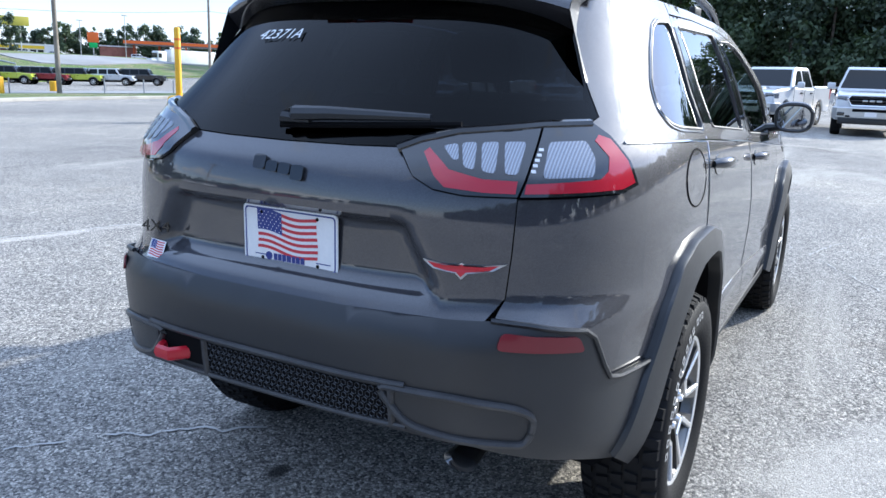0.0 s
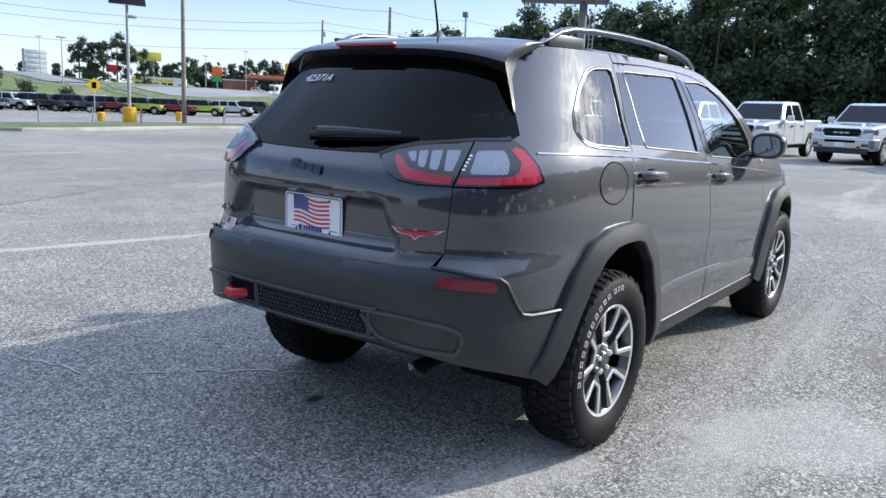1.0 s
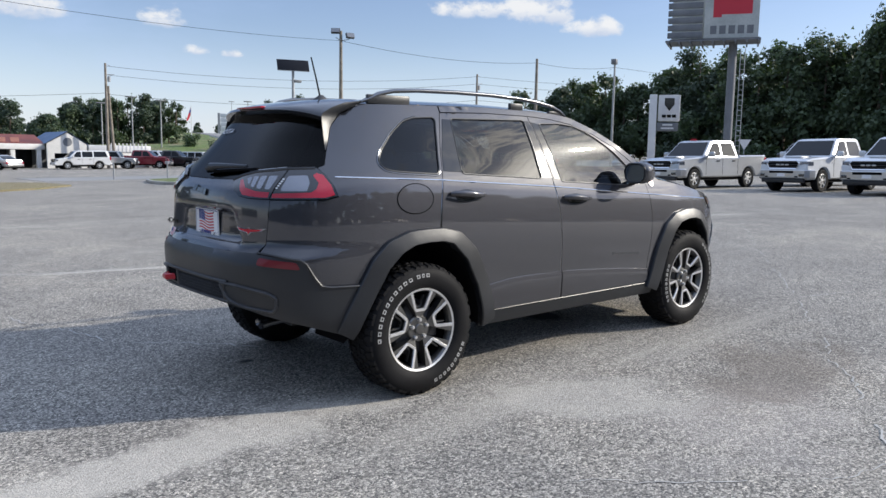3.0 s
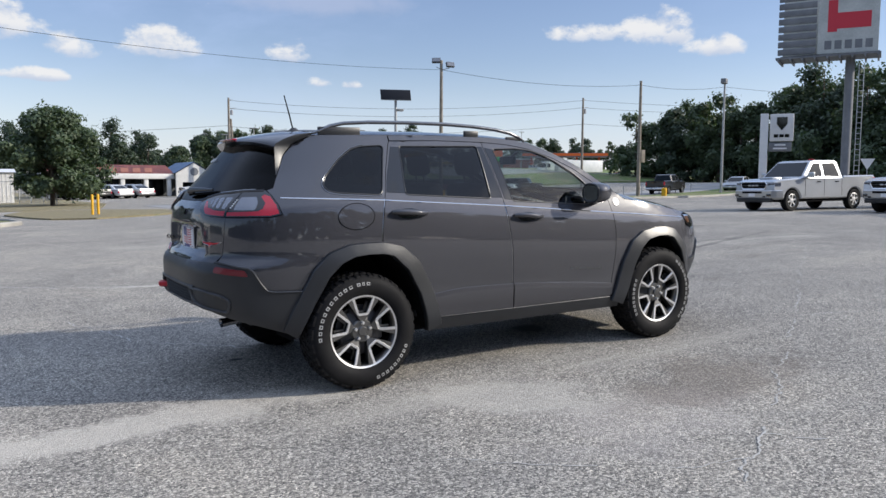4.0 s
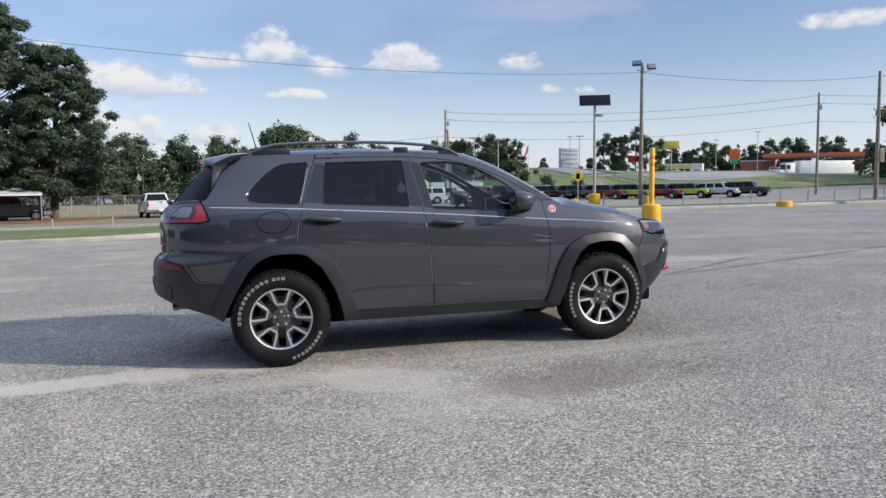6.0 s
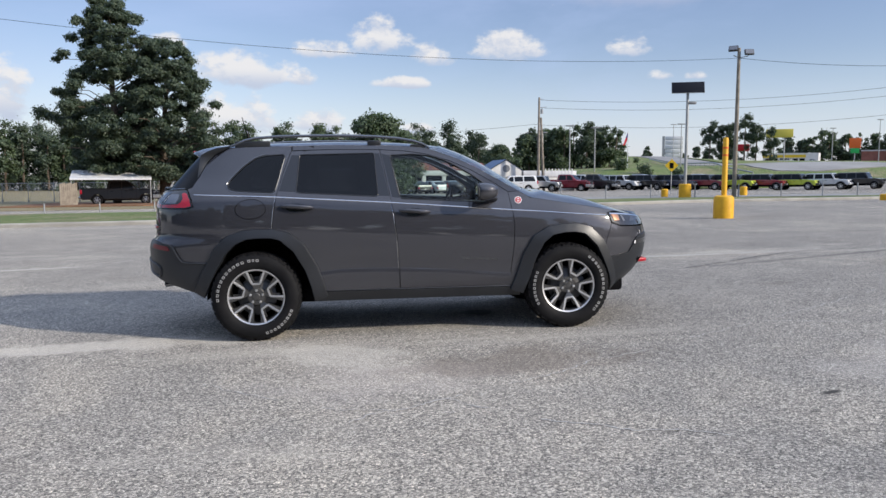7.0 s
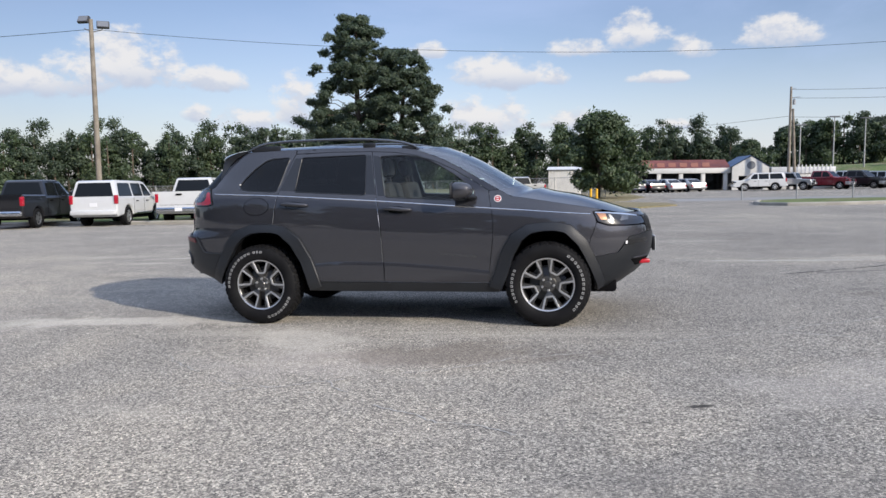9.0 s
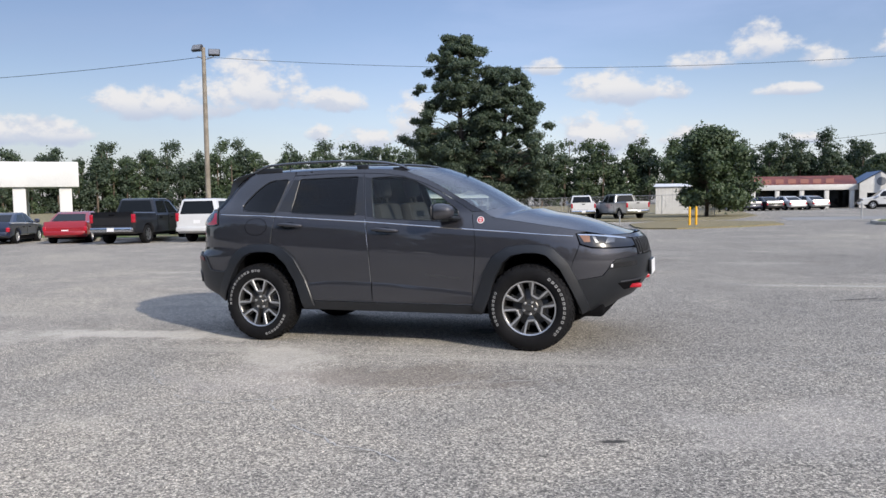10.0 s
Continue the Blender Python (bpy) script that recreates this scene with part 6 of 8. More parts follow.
woods("woods", [(180.0, 285.0), (205.0, 266.0), (228.0, 244.0), (262.0, 225.0)], 2, 5.5, 9.5, 15.0, 16, "tall trees behind the filling station", 0.42, 1400, 0.4)
# out of view; set near and tall to darken what the car doors reflect
woods("woods", [(-220.0, -40.0), (-90.0, -60.0), (40.0, -64.0), (100.0, -76.0)], 2, 6.0, 14.0, 18.0, 8, "unseen trees closing the far side of the lot, added for dark reflections in the car", 0.9, 520, 0.5)


def pine_tree(x, y, h, seed):
    rng = np.random.default_rng(seed)
    z = ground_z(x, y)
    t = root("pine_tree", "tall dark green pine with two stems on brown straw", "tree", at=pose(x, y, z))
    tr = Shape()
    stems = [[(0, 0, -0.2), (0.1, 0.0, h * 0.35), (-0.15, 0.1, h * 0.7), (0.0, 0.0, h * 0.98)], [(3.6, 0.6, -0.2), (3.8, 0.5, h * 0.3), (4.2, 0.4, h * 0.55), (4.4, 0.3, h * 0.78)]]
    tr.tube(stems[0], [0.36, 0.30, 0.18, 0.04], 10)
    cen, rad = [], []
    limbs = Shape()
    tr.tube(stems[1], [0.32, 0.26, 0.16, 0.04], 10)
    for ox, top, number, prof in ((0.0, h, 270, [(0.16, 3.4), (0.24, 4.9), (0.45, 5.0), (0.62, 4.7), (0.78, 3.7), (0.9, 2.6), (1.0, 0.9)]), (4.5, h * 0.80, 210, [(0.16, 3.4), (0.24, 4.6), (0.45, 4.9), (0.62, 4.4), (0.8, 3.3), (1.0, 1.2)])):
        for k in range(number):
            u = 0.16 + 0.84 * rng.random() ** 1.1
            i = max(j for j in range(len(prof) - 1) if prof[j][0] <= u)
            env = prof[i][1] + (prof[i + 1][1] - prof[i][1]) * (u - prof[i][0]) / (prof[i + 1][0] - prof[i][0])
            env *= rng.uniform(0.62, 1.14)
            ang = rng.uniform(0, 2 * math.pi)
            r = env * rng.uniform(0.12, 1.0) ** 0.6
            sx = ox
            c = Vector((sx + r * math.cos(ang), r * math.sin(ang), top * u * 0.975 + 0.2))
            cen.append(tuple(c))
            rad.append(rng.uniform(0.32, 0.72) * (1.1 - 0.35 * u))
            if k % 2 == 0:
                limbs.tube([(sx * 0.95, 0, c.z - 0.35 * r - 0.1), tuple(c.lerp(Vector((sx, 0, c.z)), 0.4)), tuple(c)], [0.09 * (1.1 - u), 0.06 * (1.1 - u), 0.02], 5, caps=False)
    # one long low bough
    for q in range(5):
        cen.append((-2.4 - q * 0.85, 0.2, h * (0.36 + 0.022 * q)))
        rad.append(0.75 - 0.06 * q)
    limbs.tube([(0, 0, h * 0.30), (-3.0, 0.1, h * 0.36), (-5.8, 0.2, h * 0.44)], [0.13, 0.08, 0.03], 6)
    make("trunk", tr, BARK, t, smooth=60)
    tagged(make("branchwork", limbs, BARK, t, smooth=60), kind="stuff")
    v, f = leaves(cen, rad, 400000, 0.125, rng, 0.62, 0.3, 0.42)
    quick("crown", v, f, NEEDLE, t)
    return t


def broad_tree(x, y, h, w, seed, label):
    rng = np.random.default_rng(seed)
    t = root("broad_leaved_tree", label, "tree", at=pose(x, y, ground_z(x, y)))
    tr = Shape().tube([(0, 0, -0.2), (0.05, 0, h * 0.25), (0.0, 0.05, h * 0.6), (0, 0, h * 0.9)], [0.17, 0.14, 0.08, 0.02], 8)
    cen, rad = [], []
    for k in range(95):
        u = rng.uniform(0.16, 0.97)
        env = w * 0.5 * math.sin(math.pi * min(1.0, u * 0.72 + 0.27)) ** 0.75
        ang, r = rng.uniform(0, 2 * math.pi), rng.uniform(0.25, 1.0) * env
        cen.append((r * math.cos(ang), r * math.sin(ang), h * u))
        rad.append(rng.uniform(0.35, 0.75))
        tr.tube([(0, 0, h * u * 0.75), (r * 0.9 * math.cos(ang), r * 0.9 * math.sin(ang), h * u)], [0.035, 0.012], 4, caps=False)
    make("trunk", tr, BARK, t, smooth=60)
    v, f = leaves(cen, rad, 42000, 0.13, rng, 0.85)
    quick("crown", v, f, LEAF, t)
    return t


pine_tree(-18.5, 60.0, 17.2, 11)
broad_tree(3.2, 56.6, 7.0, 7.6, 12, "green broad-leaved tree beside the drive")
broad_tree(25.0, 112.0, 6.6, 7.0, 13, "green tree behind the dealership")
woods("woods", [(103.0, 200.0), (109.0, 196.0), (118.0, 192.0)], 1, 4.0, 10.0, 13.5, 15, "clump of tall pines beyond the road", 0.24, 2600, 1.0)


# ---- parked vehicles ----
def car_paint(name, c, metallic=0.0):
    return mottled(tuple(q * 0.93 for q in c), c, 1.5, 40.0, (0.28, 0.36), 0.01, 0.001, metallic, name, 1.0)


V_WHITE = car_paint("white_car_paint", (0.63, 0.64, 0.65))
V_SILVER = car_paint("silver_car_paint", (0.46, 0.47, 0.48), 0.6)
V_BLACK = car_paint("black_car_paint", (0.006, 0.006, 0.008))
V_RED = car_paint("red_car_paint", (0.26, 0.008, 0.016))
V_DARKRED = car_paint("dark_red_car_paint", (0.20, 0.012, 0.022))
V_LIME = car_paint("lime_car_paint", (0.52, 0.60, 0.05))
V_NAVY = car_paint("navy_car_paint", (0.015, 0.022, 0.05))
V_GREY = car_paint("grey_car_paint", (0.14, 0.145, 0.15), 0.4)
PANE = principled("dark_pane", Base_Color=(0.010, 0.012, 0.014), Roughness=0.06, Specular_IOR_Level=0.3)
RUST_BROWN = car_paint("maroon_car_paint", (0.10, 0.025, 0.022))

KINDS = {
    "pickup": dict(axles=(1.95, -1.72), r=0.40, track=0.84, w=0.98,
                   body=[(2.90, 0.50), (2.93, 0.95), (2.86, 1.12), (2.55, 1.20), (1.40, 1.27), (-0.98, 1.27), (-1.00, 1.34), (-2.92, 1.36), (-2.95, 0.72), (-2.90, 0.55)],
                   cabin=[(1.42, 1.25), (0.72, 1.90), (0.45, 1.95), (-0.70, 1.96), (-0.86, 1.90), (-1.00, 1.25)], taper=0.30,
                   panes=[[(1.12, 1.31), (0.62, 1.82), (0.20, 1.84), (0.20, 1.31)], [(0.10, 1.31), (0.10, 1.84), (-0.66, 1.84), (-0.80, 1.31)]], door_lines=(0.15, 1.25, -0.90)),
    "suv": dict(axles=(1.50, -1.45), r=0.39, track=0.83, w=0.97,
                body=[(2.52, 0.45), (2.56, 0.85), (2.48, 1.05), (1.35, 1.18), (-2.52, 1.20), (-2.58, 0.80), (-2.55, 0.50)],
                cabin=[(1.38, 1.15), (0.66, 1.80), (0.40, 1.86), (-2.20, 1.88), (-2.38, 1.82), (-2.52, 1.15)], taper=0.26,
                panes=[[(1.05, 1.21), (0.58, 1.72), (0.22, 1.75), (0.22, 1.21)], [(0.12, 1.21), (0.12, 1.75), (-0.85, 1.76), (-0.85, 1.21)], [(-0.97, 1.21), (-0.97, 1.76), (-2.10, 1.76), (-2.28, 1.21)]], door_lines=(0.17, 1.25, -0.91)),
    "jeep": dict(axles=(1.60, -1.42), r=0.41, track=0.80, w=0.82,
                 body=[(2.38, 0.55), (2.42, 0.75), (2.28, 1.10), (0.95, 1.20), (-2.28, 1.20), (-2.32, 0.62), (-2.24, 0.55)],
                 cabin=[(1.00, 1.18), (0.70, 1.80), (0.58, 1.84), (-2.14, 1.84), (-2.24, 1.78), (-2.29, 1.18)], taper=0.12,
                 panes=[[(0.82, 1.24), (0.56, 1.74), (-0.20, 1.74), (-0.20, 1.24)], [(-0.32, 1.24), (-0.32, 1.74), (-1.15, 1.74), (-1.15, 1.24)], [(-1.28, 1.24), (-1.28, 1.74), (-2.06, 1.74), (-2.16, 1.24)]], door_lines=(-0.26, 0.90, -1.21)),
    "sedan": dict(axles=(1.42, -1.40), r=0.33, track=0.77, w=0.90,
                  body=[(2.38, 0.35), (2.42, 0.60), (2.30, 0.74), (1.10, 0.92), (-1.55, 0.98), (-2.35, 0.98), (-2.44, 0.70), (-2.40, 0.38)],
                  cabin=[(1.15, 0.90), (0.30, 1.38), (0.0, 1.44), (-0.75, 1.42), (-1.10, 1.34), (-1.85, 0.96)], taper=0.38,
                  panes=[[(0.80, 0.96), (0.22, 1.33), (-0.15, 1.36), (-0.15, 0.97)], [(-0.24, 0.97), (-0.24, 1.36), (-0.85, 1.34), (-1.30, 1.02)]], door_lines=(-0.20, 0.95, -1.0)),
}


def vehicle(name, label, category, kind, paint, at, group="", roof=None, details="none"):
    k = KINDS[kind]
    v = root(name, label, category, group)
    w = k["w"]
    side = Matrix(((1, 0, 0, 0), (0, 0, -1, 0), (0, 1, 0, 0), (0, 0, 0, 1)))
    # lower body with the wheel arches cut out of its outline
    zb = min(z for _, z in k["body"]) - 0.06
    arch = []
    for ax in k["axles"]:
        R = k["r"] * 1.17
        arch.append([(ax + R * math.cos(a), k["r"] + R * math.sin(a)) for a in np.linspace(math.pi - 0.12, 0.12, 11)])
    outline = list(k["body"]) + [(-2.2 if kind == "jeep" else k["body"][-1][0] + 0.12, zb)] + [p for p in arch[1] if p[1] > zb] + [p for p in arch[0] if p[1] > zb] + [(k["body"][0][0] - 0.1, zb)]
    body = make("body", Shape().prism(outline, -w, w, side, 0.05), paint, v, smooth=30)
    if kind in ("pickup", "suv"):
        nose = max(x for x, _ in k["body"])
        for q in body.data.vertices:
            if q.co.x > nose - 0.5:
                q.co.y *= 1 - 0.09 * (q.co.x - nose + 0.5) / 0.5
            if q.co.x > 1.35 and q.co.z > 1.03:
                q.co.y *= 0.95
    make("underbody", Shape().box(k["axles"][1] - 0.5, k["axles"][0] + 0.5, -w + 0.12, w - 0.12, zb - 0.10, zb + 0.35), BLACK, v)
    # cabin
    cab = k["cabin"]
    z0 = cab[0][1]
    hw = [w - 0.035 - (z - z0) * k["taper"] for _, z in cab]
    n = len(cab)
    sh = Shape().add([(x, -h, z) for (x, z), h in zip(cab, hw)] + [(x, h, z) for (x, z), h in zip(cab, hw)], [tuple(range(n)), tuple(range(n, 2 * n))[::-1]] + [(i, (i + 1) % n, n + (i + 1) % n, n + i) for i in range(n)])
    cabin = make("cabin", sh, roof or paint, v, smooth=40)
    bm = bmesh.new()
    bm.from_mesh(cabin.data)
    bmesh.ops.bevel(bm, geom=[e for e in bm.edges if max(q.co.z for q in e.verts) > z0 + 0.1], offset=0.055, segments=2, profile=0.6, affect="EDGES")
    bm.to_mesh(cabin.data)
    bm.free()
    cabin.data.shade_smooth()
    cabin.data.set_sharp_from_angle(angle=radians(40))

    def yy(z):
        return w - 0.035 - (z - z0) * k["taper"]
    for pane in k["panes"]:
        for sd in (-1, 1):
            pts = rounded(pane, 0.05, 2)
            make("window", Shape().add([(x, sd * (yy(z) + 0.006), z) for x, z in pts], [tuple(range(len(pts)))]), PANE, cabin, smooth=0)

    def slanted(i, j, nm, ins=0.12):
        (xa, za), (xb, zb2) = cab[i], cab[j]
        d = Vector((xb - xa, zb2 - za)).normalized()
        out_ = Vector((d.y, -d.x)) * 0.008
        if (xa > 0) != (out_.x > 0):
            out_ = -out_
        pts = []
        for t, s in ((0.10, -1), (0.10, 1), (0.93, 1), (0.93, -1)):
            x, z = xa + (xb - xa) * t, za + (zb2 - za) * t
            pts.append((x + out_.x, s * (yy(z) - ins), z + out_.y))
        make(nm, Shape().add(pts, [(0, 1, 2, 3)]), PANE, cabin, smooth=0)
    slanted(0, 1, "windscreen", 0.07)
    slanted(n - 1, n - 2, "rear_window", 0.12)
    # doors' seams, handles, mirrors
    for sd in (-1, 1):
        for dx in k["door_lines"]:
            make("door_seam", Shape().box(dx - 0.006, dx + 0.006, sd * w - 0.004, sd * w + 0.004, zb + 0.12, z0), BLACK, body, smooth=0)
        for dx in (k["door_lines"][0] + 0.22, k["door_lines"][2] + 0.22):
            make("door_handle", Shape().box(dx, dx + 0.2, sd * w - 0.01 if sd > 0 else -w - 0.03, sd * w + 0.03 if sd > 0 else -w + 0.01, z0 - 0.16, z0 - 0.12, 0.008), BLACK, body)
        mx = k["panes"][0][0][0]
        make("door_mirror", Shape().box(mx - 0.12, mx + 0.02, sd * (w + 0.13) - 0.11, sd * (w + 0.13) + 0.11, z0 + 0.02, z0 + 0.22, 0.04).box(mx - 0.08, mx, sd * (w - 0.02) - 0.06, sd * (w - 0.02) + 0.06, z0 + 0.04, z0 + 0.10), BLACK if kind == "jeep" else paint, v)
    # ends
    fx, rx = max(x for x, _ in k["body"]), min(x for x, _ in k["body"])
    zt = 1.05 if kind in ("pickup", "suv") else 1.0 if kind == "jeep" else 0.70
    if kind == "pickup":
        front = Matrix(((0, 0, 1, 0), (1, 0, 0, 0), (0, 1, 0, 0), (0, 0, 0, 1)))
        hexa = [(-0.52, 1.12), (0.52, 1.12), (0.60, 1.03), (0.50, 0.84), (-0.50, 0.84), (-0.60, 1.03)]
        trim = CHROME if details == "chrome" else PLASTIC
        gr = make("grille", Shape().prism(hexa, fx - 0.10, fx + 0.012, front), BLACK, v, smooth=0)
        make("grille_frame", Shape().tube([(fx + 0.008, a, b) for a, b in hexa], 0.028, 6, True), trim, gr)
        make("grille_bar", Shape().box(fx + 0.0, fx + 0.035, -0.56, 0.56, 0.965, 0.995, 0.008).box(fx, fx + 0.03, -0.52, 0.52, 0.905, 0.918).box(fx, fx + 0.03, -0.55, 0.55, 1.05, 1.063), PLASTIC, gr)
        mark = Shape()
        for q in range(3):
            mark.box(fx + 0.03, fx + 0.045, -0.24 + 0.17 * q, -0.11 + 0.17 * q, 0.955, 1.005, 0.004)
        make("grille_mark", mark, SATIN, gr)
    elif kind != "jeep":
        make("grille", Shape().box(fx - 0.06, fx + 0.012, -w * 0.58, w * 0.58, zt - 0.33, zt - 0.02, 0.02), PIANO, v)
        make("grille_bar", Shape().box(fx - 0.02, fx + 0.026, -w * 0.5, w * 0.5, zt - 0.20, zt - 0.14, 0.01), CHROME if paint is not V_BLACK else PLASTIC, v)
    else:
        gr = make("grille", Shape().box(fx - 0.10, fx - 0.015, -0.42, 0.42, 0.72, 1.08, 0.03), paint, v)
        for i in range(7):
            make("grille_slot", Shape().box(fx - 0.03, fx - 0.010, -0.21 + i * 0.06, -0.17 + i * 0.06, 0.78, 1.02), BLACK, gr, smooth=0)
    for sd in (-1, 1):
        if kind == "jeep":
            make("headlight", Shape().lathe([(0.09, 0.0), (0.09, 0.03), (0.0, 0.045)], 14, pose(fx - 0.03, sd * 0.30, 0.93, 0, 90, 0)), CLEAR_LENS, v)
            for ax in k["axles"]:
                R = k["r"] * 1.22
                sh2 = Shape()
                ring = [(ax + R * math.cos(a), k["r"] + R * math.sin(a) * 0.98) for a in np.linspace(math.pi - 0.25, 0.25, 9)]
                sh2.tube([(x, sd * (w + 0.06), z) for x, z in ring], 0.09, 6, flat=0.5)
                make("fender_flare", sh2, PLASTIC, v)
        elif kind == "pickup":
            plan = [(fx - 0.005, sd * 0.63), (fx - 0.03, sd * 0.86), (fx - 0.36, sd * 0.935), (fx - 0.36, sd * 0.86), (fx - 0.14, sd * 0.62)]
            hl = make("headlight", Shape().prism(plan if sd > 0 else plan[::-1], 0.94, 1.09, None, 0.0), CLEAR_LENS, v, smooth=20)
            make("headlight_shade", Shape().prism([(a + 0.006, b * 1.004) for a, b in (plan if sd > 0 else plan[::-1])], 1.00, 1.025), SMOKED, hl, smooth=0)
            make("fog_light", Shape().box(fx + 0.055, fx + 0.085, sd * 0.72 - 0.11, sd * 0.72 + 0.11, 0.56, 0.66, 0.01, pose(0, 0, 0)), SMOKED, v)
        else:
            make("headlight", Shape().box(fx - 0.22, fx - 0.002, sd * w * 0.80 - 0.17, sd * w * 0.80 + 0.17, zt - 0.22, zt - 0.06, 0.03), CLEAR_LENS, v)
        hh = 0.36 if kind in ("pickup", "suv") else 0.20
        make("tail_light", Shape().box(rx - 0.012, rx + 0.14, sd * (w - 0.06) - 0.07, sd * (w - 0.06) + 0.068, zt - 0.14, zt - 0.14 + hh, 0.02), RED_LENS, v)
    bm_mat = CHROME if details == "chrome" else PLASTIC if kind in ("jeep", "suv") and paint is not V_WHITE else paint
    if kind == "pickup":
        curve_ = [(fx + 0.11, -0.50), (fx + 0.11, 0.50), (fx + 0.05, 0.84), (fx - 0.10, 0.955), (fx - 0.42, 0.985), (fx - 0.42, 0.90), (fx - 0.14, 0.80), (fx - 0.14, -0.80), (fx - 0.42, -0.90), (fx - 0.42, -0.985), (fx - 0.10, -0.955), (fx + 0.05, -0.84)]
        fb = make("front_bumper", Shape().prism(curve_, 0.50, 0.80, None, 0.025), SATIN, v, smooth=30)
        make("lower_intake", Shape().box(fx + 0.06, fx + 0.118, -0.46, 0.46, 0.68, 0.76, 0.008).box(fx + 0.06, fx + 0.115, -0.62, -0.5, 0.53, 0.58, 0.01).box(fx + 0.06, fx + 0.115, 0.5, 0.62, 0.53, 0.58, 0.01), BLACK, fb)
        make("air_dam", Shape().box(fx - 0.10, fx + 0.04, -0.80, 0.80, 0.34, 0.51, 0.03), PLASTIC, v)
    else:
        make("front_bumper", Shape().box(fx - 0.16, fx + 0.10, -w * 0.96, w * 0.96, zb + 0.06, zb + 0.30, 0.05).box(fx + 0.06, fx + 0.108, -w * 0.45, w * 0.45, zb + 0.08, zb + 0.18, 0.01), bm_mat, v)
    make("rear_bumper", Shape().box(rx - 0.14, rx + 0.12, -w * 0.95, w * 0.95, zb + 0.08, zb + 0.28, 0.05), CHROME if kind == "pickup" else bm_mat, v)
    make("front_plate", Shape().box(fx + 0.108, fx + 0.114, -0.15, 0.15, zb + 0.12, zb + 0.27), WHITE, v, smooth=0)
    make("rear_plate", Shape().box(rx - 0.148, rx - 0.142, -0.15, 0.15, zb + 0.11, zb + 0.26) if kind == "pickup" else Shape().box(rx - 0.012, rx - 0.004, -0.15, 0.15, zt - 0.24, zt - 0.09), WHITE, v, smooth=0)
    if kind == "pickup":
        # the bed is solid: a black sheet stands in for its shaded hollow
        make("bed_shade_sheet", Shape().box(-2.82, -1.06, -w + 0.10, w - 0.10, 1.352, 1.366), BLACK, v, smooth=0)
        make("tailgate_seam", Shape().box(rx - 0.004, rx + 0.02, -w * 0.82, w * 0.82, 0.80, 0.812), BLACK, v, smooth=0)
        make("tailgate_handle", Shape().box(rx - 0.02, rx + 0.02, -0.12, 0.12, 1.20, 1.27, 0.01), BLACK, v)
        make("hood_scoop", Shape().box(1.6, 2.3, -0.32, 0.32, 1.22, 1.29, 0.03), paint, v)
    if kind == "jeep":
        make("spare_wheel", Shape().lathe([(0.0, 0.0), (0.36, 0.0), (0.40, 0.06), (0.40, 0.18), (0.36, 0.24), (0.0, 0.24)], 20, pose(rx - 0.02, 0, 0.95, 0, -90, 0)), RUBBER, v)
    for ax in k["axles"]:
        for sd in (-1, 1):
            wl = new("wheel")
            wl.parent = v
            wl.matrix_basis = pose(ax, sd * (k["track"] + 0.0), k["r"], 90 if sd < 0 else -90, 0, 0)
            R, ri = k["r"], k["r"] * 0.64
            make("tyre", Shape().lathe([(ri, -0.12), (R * 0.93, -0.13), (R, -0.10), (R, 0.10), (R * 0.93, 0.13), (ri, 0.12), (ri * 0.97, 0.05)], 28, None, False), RUBBER, wl)
            rim = Shape().lathe([(ri, 0.11), (ri * 0.93, 0.115), (ri * 0.90, 0.06)], 28, None, False)
            rim.lathe([(0.09, 0.05), (0.09, 0.10), (0.0, 0.11)], 14)
            for q in range(6):
                rim.box(0.05, ri * 0.95, -0.032, 0.032, 0.075, 0.10, 0.0, pose(0, 0, 0, 0, 0, 60 * q + 15))
            make("rim", rim, ALLOY if paint is not V_BLACK else SATIN, wl, smooth=30)
            make("brake_disc", Shape().lathe([(0.0, 0.0), (ri * 0.95, 0.0), (ri * 0.95, 0.03), (0.0, 0.03)], 20), BLACK, wl)
    v.matrix_basis = at
    return v


PARKED = "vehicles parked in the lot"
TRUCKS = "pickups parked in a row"
vehicle("pickup_truck", "white full-size pickup with chrome bumper, parked on the lot", "pickup truck", "pickup", V_WHITE, upright(27.5, 8.45, 175), TRUCKS, details="chrome")
vehicle("pickup_truck", "white full-size pickup with black grille, parked on the lot", "pickup truck", "pickup", V_WHITE, upright(26.5, 5.2, 175), TRUCKS, details="chrome")
vehicle("pickup_truck", "white full-size pickup with chrome bumper, parked on the lot", "pickup truck", "pickup", V_WHITE, upright(26.6, 1.7, 168), TRUCKS, details="chrome")
vehicle("pickup_truck", "white full-size pickup with chrome bumper, parked on the lot", "pickup truck", "pickup", V_WHITE, upright(24.8, -1.2, 181), TRUCKS, details="chrome")
vehicle("pickup_truck", "silver crew-cab pickup with chrome bumper, parked on the lot", "pickup truck", "pickup", V_SILVER, upright(26.6, 13.0, 175), TRUCKS, details="chrome")
vehicle("pickup_truck", "black pickup parked behind the silver one", "pickup truck", "pickup", V_BLACK, upright(33.0, 11.2, 172), TRUCKS)
vehicle("pickup_truck", "black flatbed pickup parked at the grass verge", "pickup truck", "pickup", V_BLACK, upright(-20.3, 20.6, 104), PARKED)
vehicle("suv", "white full-size utility wagon parked at the verge", "SUV", "suv", V_WHITE, upright(-17.3, 22.2, 101), PARKED)
vehicle("pickup_truck", "white pickup with red tail lights, parked at the verge", "pickup truck", "pickup", V_WHITE, upright(-14.4, 23.8, 103), PARKED)
